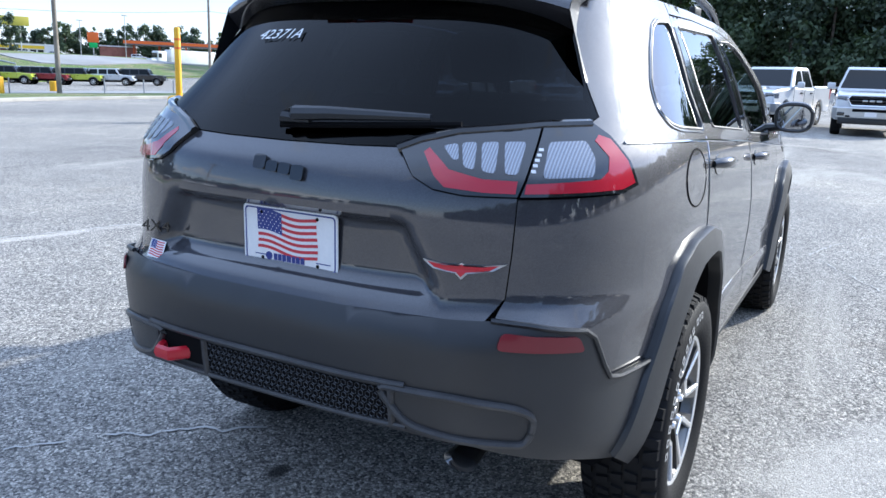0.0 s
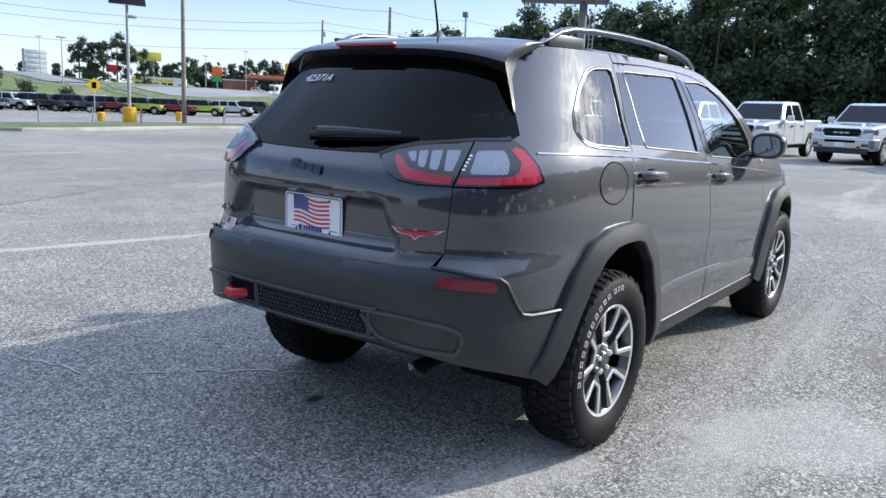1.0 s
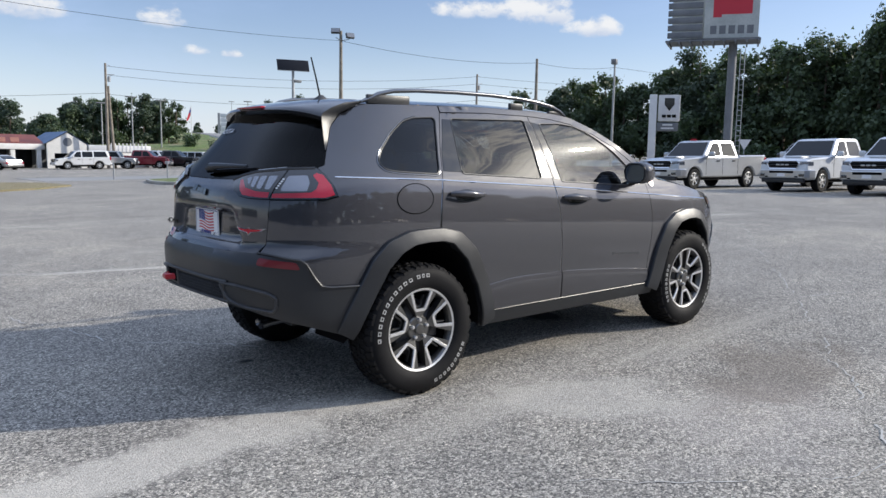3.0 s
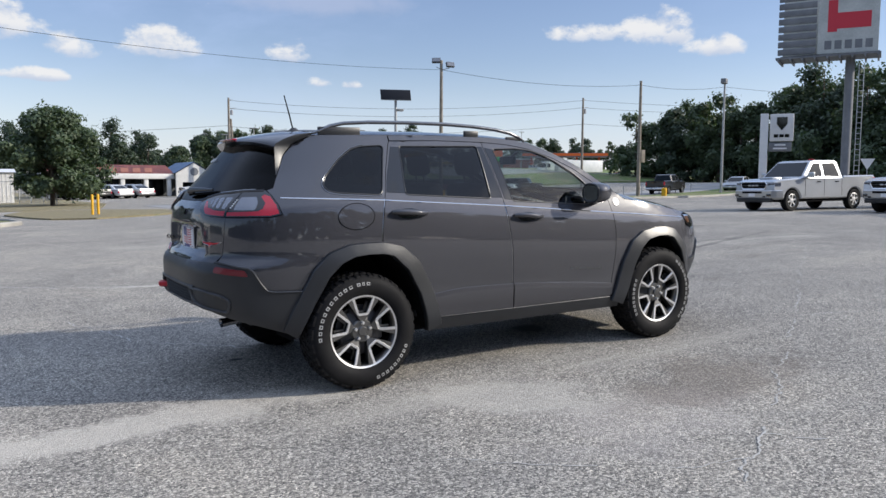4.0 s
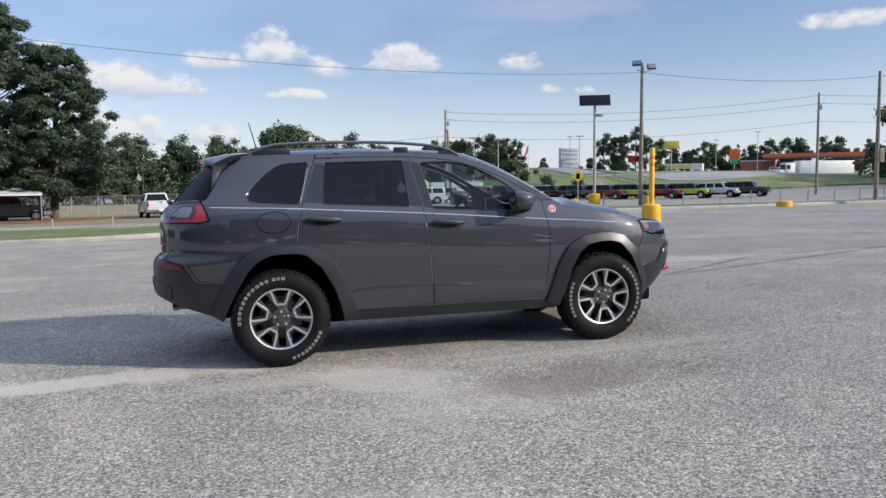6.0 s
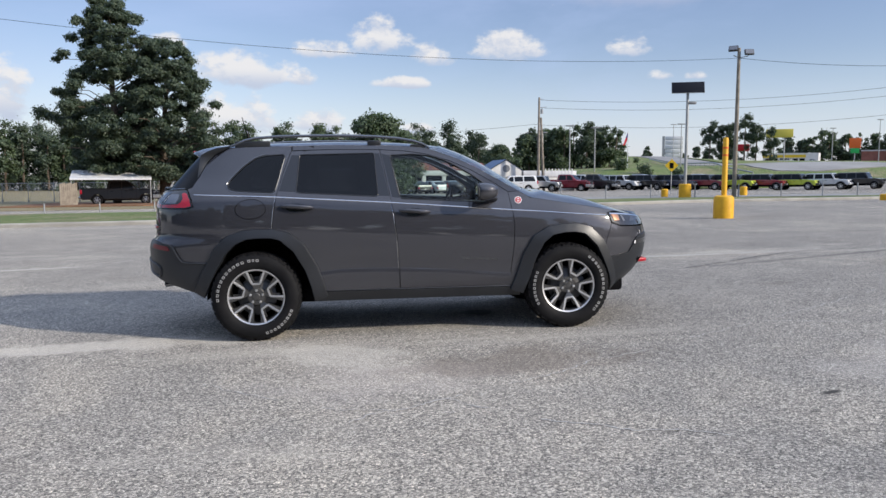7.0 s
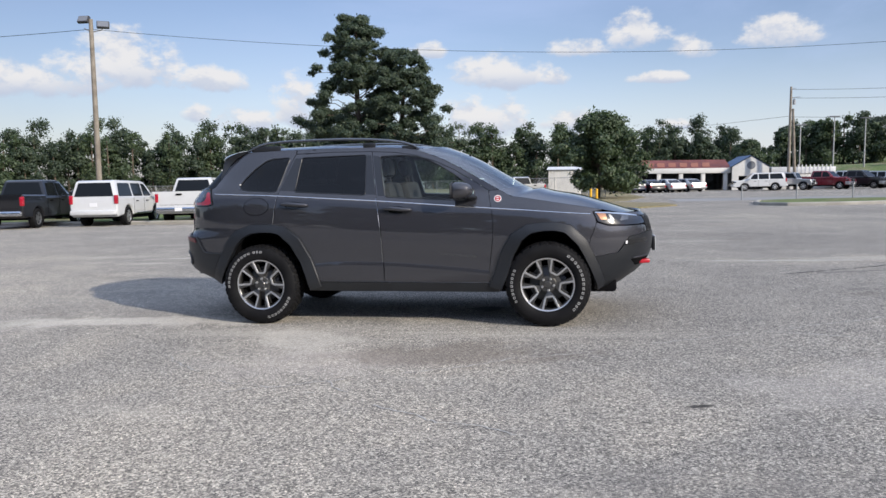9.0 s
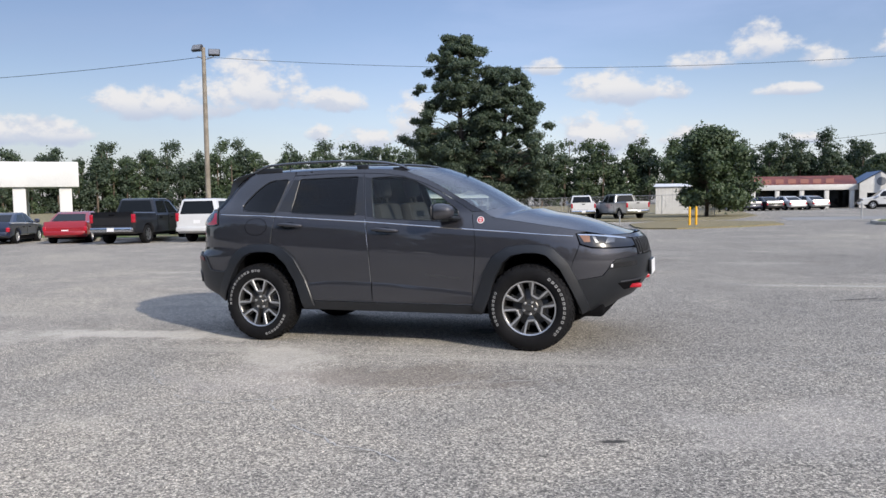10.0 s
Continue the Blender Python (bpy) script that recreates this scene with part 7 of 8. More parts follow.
vehicle("sedan", "bright red saloon with a yellow sticker, parked in a row", "car", "sedan", V_RED, upright(-24.3, 20.6, 122), PARKED)
vehicle("sedan", "dark green saloon parked beside the red one", "car", "sedan", V_NAVY, upright(-27.4, 19.4, 120), PARKED)
vehicle("sedan", "red car parked behind the black pickup", "car", "sedan", V_RED, upright(-24.2, 28.5, 120), PARKED)
vehicle("pickup_truck", "white pickup parked before the chain-link fence", "pickup truck", "pickup", V_WHITE, upright(-6.9, 57.5, 104), PARKED)
vehicle("pickup_truck", "pale silver pickup parked before the chain-link fence", "pickup truck", "pickup", V_SILVER, upright(-3.4, 55.0, 126), PARKED)
ROW = "off-roaders parked in a row across the road"
for i, (p, lab) in enumerate(((V_WHITE, "white off-roader"), (V_BLACK, "black off-roader"), (V_NAVY, "dark blue off-roader"), (V_DARKRED, "dark red off-roader"), (V_LIME, "lime green off-roader"), (V_RED, "red off-roader"), (V_LIME, "lime green off-roader"), (V_WHITE, "white off-roader"), (V_BLACK, "black off-roader"))):
    x, y = 34.4 + 2.88 * i, 82.9 - 1.54 * i
    vehicle("off_roader", lab + " with a boxy cabin parked aslant in the row", "off-roader", "jeep", p, upright(x, y, -52), ROW, roof=V_BLACK if p in (V_LIME, V_DARKRED, V_RED, V_NAVY) else None)
for i, (p, kind, lab) in enumerate(((V_WHITE, "pickup", "white pickup"), (V_WHITE, "suv", "white wagon"), (V_SILVER, "pickup", "silver pickup"), (V_WHITE, "jeep", "white off-roader"), (V_WHITE, "pickup", "white pickup"), (V_GREY, "suv", "grey wagon"), (V_WHITE, "suv", "white wagon"))):
    vehicle("suv" if kind == "suv" else "off_roader" if kind == "jeep" else "pickup_truck", lab + " parked behind the row of off-roaders", "car", kind, p, upright(32.5 + 3.3 * i, 92.0 - 1.7 * i, -52), "cars behind the row")
for x, y, kind, p, a, lab in ((19.6, 77.0, "suv", V_WHITE, 180, "white wagon before the showroom"), (12.6, 79.2, "sedan", V_SILVER, 118, "silver saloon before the showroom"), (30.6, 81.6, "pickup", V_BLACK, -40, "black pickup"), (26.6, 79.6, "pickup", V_DARKRED, -35, "dark red pickup"), (22.8, 77.6, "jeep", V_SILVER, -30, "silver off-roader"), (8.4, 78.4, "sedan", V_BLACK, 116, "black saloon"), (10.5, 78.8, "sedan", V_WHITE, 117, "white saloon"), (6.3, 78.0, "sedan", V_NAVY, 118, "dark blue saloon")):
    vehicle("suv" if kind == "suv" else "off_roader" if kind == "jeep" else "pickup_truck" if kind == "pickup" else "sedan", lab + " parked at the dealership", "car", kind, p, upright(x, y, a), "cars at the dealership")
vehicle("pickup_truck", "black pickup standing on the side road", "pickup truck", "pickup", V_BLACK, upright(58.3, 48.2, 20), PARKED)
vehicle("sedan", "silver saloon on the side road", "car", "sedan", V_SILVER, upright(66.0, 45.5, 200), PARKED)

# ---- poles, lamps, signs ----
WOOD_POLE = mottled((0.17, 0.145, 0.115), (0.30, 0.265, 0.22), 2.0, 22.0, (0.8, 0.95), 0.5, 0.02, name="weathered_pole")
STEEL = mottled((0.30, 0.31, 0.32), (0.42, 0.43, 0.44), 2.0, 50.0, (0.4, 0.55), 0.05, 0.002, 0.6, name="galvanised_steel")
YELLOW = mottled((0.64, 0.33, 0.010), (0.80, 0.44, 0.015), 3.0, 40.0, (0.45, 0.65), 0.1, 0.004, name="safety_yellow")
ORANGE = principled("orange_band", Base_Color=(0.75, 0.14, 0.02), Roughness=0.5)
BILL_GREY = mottled((0.13, 0.14, 0.155), (0.19, 0.20, 0.215), 1.0, 30.0, (0.5, 0.7), 0.05, 0.004, name="grey_steel")
SIGN_WHITE = mottled((0.62, 0.63, 0.64), (0.75, 0.75, 0.75), 0.8, 20.0, (0.4, 0.6), 0.02, 0.002, name="sign_white")
BILL_FACE = mottled((0.36, 0.38, 0.37), (0.50, 0.52, 0.50), 0.6, 9.0, (0.5, 0.7), 0.02, 0.002, name="printed_sheet")
LAMP_GLASS = principled("lamp_glass", Base_Color=(0.22, 0.23, 0.25), Roughness=0.15, Metallic=0.3)
FLOOD = mottled((0.035, 0.037, 0.042), (0.06, 0.062, 0.068), 3.0, 40.0, (0.5, 0.7), 0.05, 0.002, name="dark_lamp_housing")


def lamp_pole(x, y, top, turn, label):
    z = ground_z(x, y)
    r = root("lamp_post", label, "lamp post", "lamp posts", pose(x, y, z, 0, 0, turn))
    h = top - z
    make("pole", Shape().tube([(0, 0, -0.3), (0, 0, h * 0.5), (0, 0, h)], [0.15, 0.13, 0.10], 12), WOOD_POLE, r, smooth=60)
    make("bracket", Shape().tube([(-0.35, 0, h - 0.45), (0, 0, h - 0.65), (0.55, 0, h - 0.55), (0.62, 0, h - 0.30)], 0.03, 6), STEEL, r)
    for sx, dz, tilt in ((-0.36, -0.02, 30), (0.62, -0.30, 25)):
        f = make("floodlight", Shape().box(-0.30, 0.30, -0.09, 0.09, -0.19, 0.19, 0.03, pose(sx, 0, h + dz, -tilt, 0, 20 if sx > 0 else -10)), FLOOD, r)
        make("lamp_glass", Shape().box(-0.26, 0.26, -0.10, -0.088, -0.15, 0.15, 0.0, pose(sx, 0, h + dz, -tilt, 0, 20 if sx > 0 else -10)), LAMP_GLASS, f, smooth=0)
    return r


lamp_pole(26.6, 40.8, 9.75, -30, "wooden lamp post with two floodlights on the verge")
lamp_pole(-22.2, 27.6, 9.5, 10, "wooden lamp post with two floodlights behind the parked cars")


def wood_pole(x, y, top, label, arm=False, lean=0.0, box=False):
    z = ground_z(x, y)
    r = root("utility_pole", label, "utility pole", "utility poles", pose(x, y, z, 0, lean, 0))
    h = top - z
    make("pole", Shape().tube([(0, 0, -0.3), (0, 0, h * 0.5), (0, 0, h)], [0.17, 0.15, 0.11], 10), WOOD_POLE, r, smooth=60)
    if arm:
        make("insulator_arm", Shape().tube([(-0.1, 0, h - 1.2), (0.9, 0, h - 1.1)], 0.035, 6), STEEL, r)
        make("insulator_arm", Shape().tube([(-0.1, 0, h - 0.2), (0.5, 0, h - 0.2)], 0.03, 6), STEEL, r)
        make("transformer", Shape().lathe([(0.16, 0), (0.16, 0.5), (0.06, 0.6), (0, 0.6)], 10, pose(0.34, 0, h - 1.9)), STEEL, r)
    if box:
        make("meter_box", Shape().box(0.08, 0.55, -0.2, 0.2, h * 0.30, h * 0.30 + 1.1, 0.03), WOOD_POLE, r)
    return r


wood_pole(48.1, 42.4, 10.05, "plain wooden utility pole with a box", box=True)
wood_pole(23.4, 80.9, 10.5, "leaning wooden utility pole with insulators", arm=True)
wood_pole(24.2, 81.3, 8.2, "short leaning utility pole beside a taller one", lean=-3)
wood_pole(63.2, 66.2, 11.6, "wooden utility pole with a transformer across the road", arm=True)
pg = root("lamp_post", "slim grey lamp post with a single floodlight", "lamp post", "lamp posts", on_ground(59.3, 42.4))
make("pole", Shape().tube([(0, 0, -0.2), (0, 0, 10.6)], [0.13, 0.09], 10), STEEL, pg)
make("floodlight", Shape().box(-0.1, 0.5, -0.25, 0.25, 10.35, 10.85, 0.05, pose(0, 0, 0, 0, 0, 200)), BILL_GREY, pg)
for x, y, h in ((121.4, 153.0, 11.0), (113.7, 158.6, 9.0), (82.5, 176.2, 8.5), (58.0, 118.0, 7.5), (36.5, 112.0, 8.0), (31.0, 108.0, 8.0), (40.0, 110.0, 7.0)):
    q = root("street_lamp", "thin grey street lamp with a flat head", "street lamp", "street lamps", on_ground(x, y))
    make("pole", Shape().tube([(0, 0, -0.2), (0, 0, h)], [0.11, 0.07], 8), STEEL, q)
    make("lamp_head", Shape().box(-0.7, 0.7, -0.2, 0.2, h - 0.05, h + 0.12, 0.04), BILL_GREY, q)

# solar lamp
SOLAR = principled("solar_cells", Base_Color=(0.006, 0.008, 0.014), Roughness=0.8, Specular_IOR_Level=0.2)
so = root("solar_lamp", "solar street lamp on a grey pole with a tilted panel", "solar lamp", at=on_ground(24.2, 43.1))
make("pole", Shape().tube([(0, 0, 0), (0, 0, 7.3)], [0.11, 0.09], 10), STEEL, so)
panel_sheet = make("solar_panel", Shape().box(-1.08, 1.08, -0.03, 0.03, -0.50, 0.50, 0.01, pose(0, 0, 7.58, -38, 0, -22)), SOLAR, so)
make("panel_frame", Shape().tube([pose(0, 0, 7.58, -38, 0, -22) @ Vector(p) for p in ((-1.08, 0, -0.50), (1.08, 0, -0.50), (1.08, 0, 0.50), (-1.08, 0, 0.50))], 0.025, 6, True), STEEL, so)
make("lamp_head", Shape().box(0.05, 0.60, -0.14, 0.14, 6.45, 6.62, 0.04).tube([(0, 0, 6.4), (0.2, 0, 6.5)], 0.03, 6), BILL_GREY, so)


def barrel(x, y, h, r, label="yellow concrete-filled base"):
    b = root("yellow_post_base", label, "bollard", "yellow bollards", on_ground(x, y))
    make("drum", Shape().lathe([(r, -0.1), (r, h - 0.05), (r - 0.05, h), (0, h)], 20), YELLOW, b)


barrel(24.2, 43.1, 0.98, 0.42, "yellow round base of the solar lamp")
barrel(47.5, 38.9, 0.8, 0.22, "yellow hydrant on the verge")
barrel(30.4, 31.0, 0.35, 0.45, "low yellow block at the kerb")
barrel(31.5, 48.5, 0.7, 0.28, "yellow drum at the roadside")
barrel(24.2, 46.5, 0.6, 0.25, "yellow drum at the roadside")
bo = root("bollard", "yellow steel post with orange bands in a yellow concrete base", "bollard", at=on_ground(12.6, 15.3, 20))
make("base", Shape().lathe([(0.31, -0.05), (0.31, 0.60), (0.29, 0.68), (0.22, 0.72), (0.0, 0.73)], 24), YELLOW, bo, "yellow painted concrete block")
post_ = make("post", Shape().lathe([(0.085, 0.7), (0.085, 2.48), (0.06, 2.53), (0.0, 2.54)], 18), YELLOW, bo)
for zz in (1.95, 2.18):
    make("band", Shape().lathe([(0.0865, zz), (0.0865, zz + 0.06)], 18, None, False), ORANGE, post_)
for x, y in ((2.8, 33.0), (3.1, 33.4)):
    q = root("yellow_bollard", "thin yellow steel bollard in the grass", "bollard", "yellow bollards", on_ground(x, y))
    make("post", Shape().lathe([(0.06, -0.1), (0.06, 0.95), (0.045, 1.0), (0, 1.01)], 12), YELLOW, q)

# roadside posts
for i in range(17):
    x = 12.0 + i * 3.2
    y = 42.8 + max(0, x - 34) * 0.22
    q = root("roadside_post", "short grey steel post beside the road", "post", "roadside posts", on_ground(x, y))
    make("post", Shape().tube([(0, 0, -0.2), (0, 0, 0.95)], 0.045, 6), STEEL, q)
for i in range(11):
    x = -30 + i * 2.9
    q = root("roadside_post", "short pale post at the edge of the verge", "post", "verge posts", on_ground(x, 36.6 - 0.08 * i))
    make("post", Shape().tube([(0, 0, -0.2), (0, 0, 0.6)], 0.04, 6), STEEL, q)

# billboard
bb = root("billboard", "grey steel billboard on a thick column with a ladder", "billboard", at=pose(51.7, 25.95, ground_z(51.7, 25.95)))
make("column", Shape().tube([(0, 0, -0.5), (0, 0, 9.6)], 0.31, 16), BILL_GREY, bb, smooth=60)
ladder = make("ladder", Shape().tube([(0.55, -0.35, 1.0), (0.55, -0.35, 9.6)], 0.03, 5).tube([(0.85, -0.55, 1.0), (0.85, -0.55, 9.6)], 0.03, 5), SATIN, bb)
for i in range(22):
    make("rung", Shape().tube([(0.55, -0.35, 1.2 + 0.38 * i), (0.85, -0.55, 1.2 + 0.38 * i)], 0.018, 4), SATIN, ladder)
bt = pose(0, 0, 0, 0, 0, 118)
plat = make("catwalk", Shape().box(-1.9, 4.8, -1.3, 1.3, 10.0, 10.12, 0, bt).box(-1.8, 4.6, -0.1, 0.1, 10.12, 10.35, 0, bt).tube([(0, 0, 9.4), (0, 0, 10.2)], 0.3, 12), BILL_GREY, bb, smooth=30)
for i in range(9):
    make("catwalk_beam", Shape().box(-1.8 + i * 0.79, -1.68 + i * 0.79, -1.5, 1.5, 9.82, 10.0, 0, bt), BILL_GREY, plat, smooth=0)
for s, x0, x1 in ((-1, -1.6, 4.6), (1, -1.7, 2.1)):
    m = bt @ pose(0, 0.9 * s, 0, 0, 0, 4 * s)
    brd = make("board", Shape().box(x0, x1, -0.06, 0.06, 10.2, 14.6, 0.02, m), BILL_FACE, bb, smooth=0)
    bar = Shape()
    for k in range(5):
        bar.box(-1.35 + k * 0.64, -0.9 + k * 0.64, s * 0.06, s * 0.075, 10.5, 11.1, 0, m)
    make("lettering", bar, BILL_GREY, brd, smooth=0)
    make("red_panel", Shape().box(-1.2, 0.9, s * 0.06, s * 0.07, 11.9, 13.0, 0, m).box(0.9, 1.5, s * 0.06, s * 0.07, 11.7, 13.9, 0.0, m), FLAG_RED, brd, smooth=0)
for k in range(8):
    make("louvre", Shape().box(2.2, 4.7, 0.92, 1.08, 10.3 + k * 0.54, 10.72 + k * 0.54, 0.03, bt), BILL_GREY, bb)

# dealer's pylon sign
rs = root("pylon_sign", "white pylon sign with a dark emblem above a grey box", "sign", at=pose(52.5, 33.2, ground_z(52.5, 33.2), 0, 0, -54))
make("mast", Shape().box(-0.30, 0.30, -0.2, 0.2, -0.3, 6.65, 0.04), SIGN_WHITE, rs)
make("sign_box", Shape().box(0.42, 2.15, -0.2, 0.2, 4.45, 6.6, 0.06), SIGN_WHITE, rs)
make("lower_box", Shape().box(0.36, 2.05, -0.18, 0.18, 3.65, 4.35, 0.04), BILL_GREY, rs)
em = [(0.90, 6.35), (1.68, 6.35), (1.68, 5.8), (1.48, 5.55), (1.29, 5.3), (1.10, 5.55), (0.90, 5.8)]
for s in (-1, 1):
    make("emblem", Shape().prism(em, 0.2 * s, 0.22 * s, Matrix(((1, 0, 0, 0), (0, 0, 1, 0), (0, 1, 0, 0), (0, 0, 0, 1)))), PIANO, rs, smooth=0)
    bars = Shape()
    for k in range(3):
        bars.box(0.72 + k * 0.40, 1.05 + k * 0.40, 0.2 * s - 0.01, 0.2 * s + 0.01, 4.75, 5.0)
    make("lettering", bars, PIANO, rs, smooth=0)
    make("small_print", Shape().box(0.8, 1.6, 0.18 * s - 0.01, 0.18 * s + 0.01, 4.1, 4.22).box(0.7, 1.7, 0.18 * s - 0.01, 0.18 * s + 0.01, 3.82, 3.94), SIGN_WHITE, rs, smooth=0)

# small road signs
YSIGN = principled("warning_yellow", Base_Color=(0.80, 0.50, 0.02), Roughness=0.4)
ws = root("warning_sign", "yellow diamond warning sign on a post", "road sign", at=on_ground(28.5, 55.1, -20))
make("post", Shape().tube([(0, 0, 0), (0, 0, 2.9)], 0.04, 6), STEEL, ws)
make("plate", Shape().prism([(0, -0.55), (0.55, 0), (0, 0.55), (-0.55, 0)], 0, 0.02, pose(0, -0.05, 2.5, 90, 0, 0)), YSIGN, ws, smooth=0)
make("symbol", Shape().prism([(-0.16, -0.25), (0.16, -0.25), (0.16, 0.22), (-0.16, 0.22)], 0.021, 0.03, pose(0, -0.05, 2.5, 90, 0, 0)), BLACK, ws, smooth=0)
ys = root("yield_sign", "white and grey triangular road sign on a post", "road sign", at=on_ground(62.0, 30.0, -60))
make("post", Shape().tube([(0, 0, 0), (0, 0, 2.6)], 0.04, 6), STEEL, ys)
make("plate", Shape().prism([(-0.55, 0.95), (0.55, 0.95), (0, 0)], 0, 0.02, pose(0, -0.05, 1.9, 90, 0, 0)), SIGN_WHITE, ys, smooth=0)
ss = root("stop_sign", "red octagonal stop sign on a post", "road sign", at=on_ground(62.0, 35.0, -58))
make("post", Shape().tube([(0, 0, 0), (0, 0, 2.9)], 0.04, 6), STEEL, ss)
make("plate", Shape().prism([(0.45 * math.cos(a), 0.45 * math.sin(a)) for a in np.arange(8) * math.pi / 4 + math.pi / 8], 0, 0.02, pose(0, -0.05, 2.6, 90, 0, 0)), RED_PAINT, ss, smooth=0)

# ---- dealership ----
ROOF_RED = mottled((0.14, 0.035, 0.026), (0.21, 0.055, 0.04), 0.6, 8.0, (0.6, 0.8), 0.1, 0.02, name="red_brown_roof")
BRICK_PALE = principled("pale_red_bars", Base_Color=(0.30, 0.13, 0.10), Roughness=0.7)
ROOF_BLUE = mottled((0.10, 0.16, 0.26), (0.15, 0.22, 0.33), 0.6, 8.0, (0.6, 0.8), 0.1, 0.02, name="blue_roof")
WALL_W = mottled((0.60, 0.59, 0.56), (0.74, 0.73, 0.70), 0.5, 12.0, (0.6, 0.8), 0.05, 0.01, name="white_wall")
gz = ground_z(18, 85) - 0.2
dl = root("dealership", "long white showroom with a red-brown roof and a blue gabled entrance", "building", at=pose(0, 0, gz))
# grey puts the shade behind the columns into the wall's colour
make("wall", Shape().box(5.0, 28.5, 88.5, 98.0, -0.3, 2.7).box(5.0, 5.5, 84.0, 88.5, -0.3, 2.7), BILL_GREY, dl, smooth=0)
make("fascia", Shape().box(4.6, 18.0, 84.0, 89.0, 2.15, 2.75, 0.04), WALL_W, dl)
rp = Shape().add([(4.6, 84.0, 2.75), (18.0, 84.0, 2.75), (18.0, 88.5, 3.75), (4.6, 88.5, 3.75), (4.6, 95, 3.75), (18.0, 95, 3.75)], [(0, 1, 2, 3), (3, 2, 5, 4)])
roof_ = make("roof", rp, ROOF_RED, dl, smooth=0)
for i in range(8):
    make("roof_bar", Shape().box(6.2 + i * 1.25, 7.0 + i * 1.25, -0.03, 0.03, 0.25, 0.75, 0, Matrix.Translation((0, 84.6, 2.66)) @ pose(0, 0, 0, -20, 0, 0)), BRICK_PALE, roof_, smooth=0)
for i in range(6):
    x = 5.2 + i * 2.45
    make("column", Shape().box(x - 0.22, x + 0.22, 84.1, 84.6, -0.4, 2.2, 0.03), WALL_W, dl)
for i in range(5):
    make("showroom_window", Shape().box(5.9 + i * 2.45, 7.9 + i * 2.45, 88.40, 88.46, 0.1, 2.4), PANE, dl, smooth=0)
make("gable", Shape().prism([(18.0, -0.3), (18.7, -0.3), (18.7, 1.8), (21.3, 1.8), (21.3, -0.3), (21.9, -0.3), (21.9, 2.8), (20.0, 4.0), (18.0, 2.8)], 0, 0.35, Matrix(((1, 0, 0, 0), (0, 0, 1, 83.2), (0, 1, 0, 0), (0, 0, 0, 1)))), WALL_W, dl, smooth=0)
make("gable_emblem", Shape().lathe([(0.45, 0), (0.45, 0.05), (0, 0.06)], 20, pose(20.0, 83.2, 3.0, 90, 0, 0)), BILL_GREY, dl)
make("gable_roof", Shape().add([(17.8, 83.1, 2.8), (20.0, 83.1, 4.12), (22.1, 83.1, 2.8), (17.8, 92, 2.8), (20.0, 92, 4.12), (22.1, 92, 2.8)], [(0, 1, 4, 3), (1, 2, 5, 4)]), ROOF_BLUE, dl, smooth=0)
make("entrance_glass", Shape().box(18.7, 21.3, 84.6, 84.7, -0.2, 1.8), PANE, dl, smooth=0)
make("side_wing", Shape().box(22.4, 28.8, 84.0, 90.0, -0.3, 2.6, 0.05), WALL_W, dl)
wing = make("wing_fascia", Shape().box(22.3, 29.0, 83.9, 90.1, 2.0, 2.75, 0.04), SIGN_WHITE, dl)
for i in range(10):
    make("wall_rib", Shape().box(24.6 + i * 0.42, 24.72 + i * 0.42, 83.86, 83.9, 2.05, 3.0), SIGN_WHITE, wing, smooth=0)
fl = root("flagpole", "white flagpole with a drooping flag", "flagpole", at=on_ground(54.5, 133.8))
make("pole", Shape().tube([(0, 0, 0), (0, 0, 7.4)], [0.09, 0.05], 8), SIGN_WHITE, fl)
make("flag_cloth", Shape().add([(0.0, 0, 7.2), (-0.25, 0.05, 6.6), (-0.75, 0.0, 5.2), (-0.95, 0.1, 4.6), (-0.55, 0.12, 4.7), (-0.10, 0.08, 5.6)], [(0, 1, 5), (1, 2, 4, 5), (2, 3, 4)]), FLAG_RED, fl)
make("flag_canton", Shape().add([(0.02, -0.02, 7.15), (-0.25, -0.01, 6.55), (-0.42, -0.02, 6.0), (-0.04, 0.0, 6.2)], [(0, 1, 2, 3)]), BLUE, fl)

# shed, carport, left canopy
sh_ = root("metal_shed", "pale ribbed metal shed with a shallow roof", "shed", at=pose(-1.2, 71.5, ground_z(-1.2, 71.5)))
make("wall", Shape().box(-0.5, 2.6, -2.0, 2.5, -0.2, 2.7), WALL_W, sh_, smooth=0)
make("roof", Shape().add([(-0.7, -2.2, 2.7), (2.8, -2.2, 2.7), (2.8, 0.2, 3.0), (-0.7, 0.2, 3.0), (2.8, 2.7, 2.7), (-0.7, 2.7, 2.7)], [(0, 1, 2, 3), (3, 2, 4, 5)]), SIGN_WHITE, sh_, smooth=0)
for i in range(10):
    make("wall_rib", Shape().box(-0.5 + i * 0.32, -0.46 + i * 0.32, -2.03, -2.0, -0.1, 2.68), SIGN_WHITE, sh_, smooth=0)
cp = root("carport", "white ribbed carport roof on posts", "carport", at=pose(-18.6, 57.6, ground_z(-18.6, 57.6), 0, 0, 15))
make("roof", Shape().add([(-2.6, -1.8, 2.15), (3.4, -1.8, 2.15), (3.4, 2.0, 2.85), (-2.6, 2.0, 2.85), (-2.6, -1.8, 2.05), (3.4, -1.8, 2.05)], [(0, 1, 2, 3), (0, 1, 5, 4)]), SIGN_WHITE, cp, smooth=0)
for x, y in ((-2.5, -1.7), (3.3, -1.7), (-2.5, 1.9), (3.3, 1.9)):
    make("post", Shape().tube([(x, y, -0.3), (x, y, 2.1)], 0.05, 6), STEEL, cp)
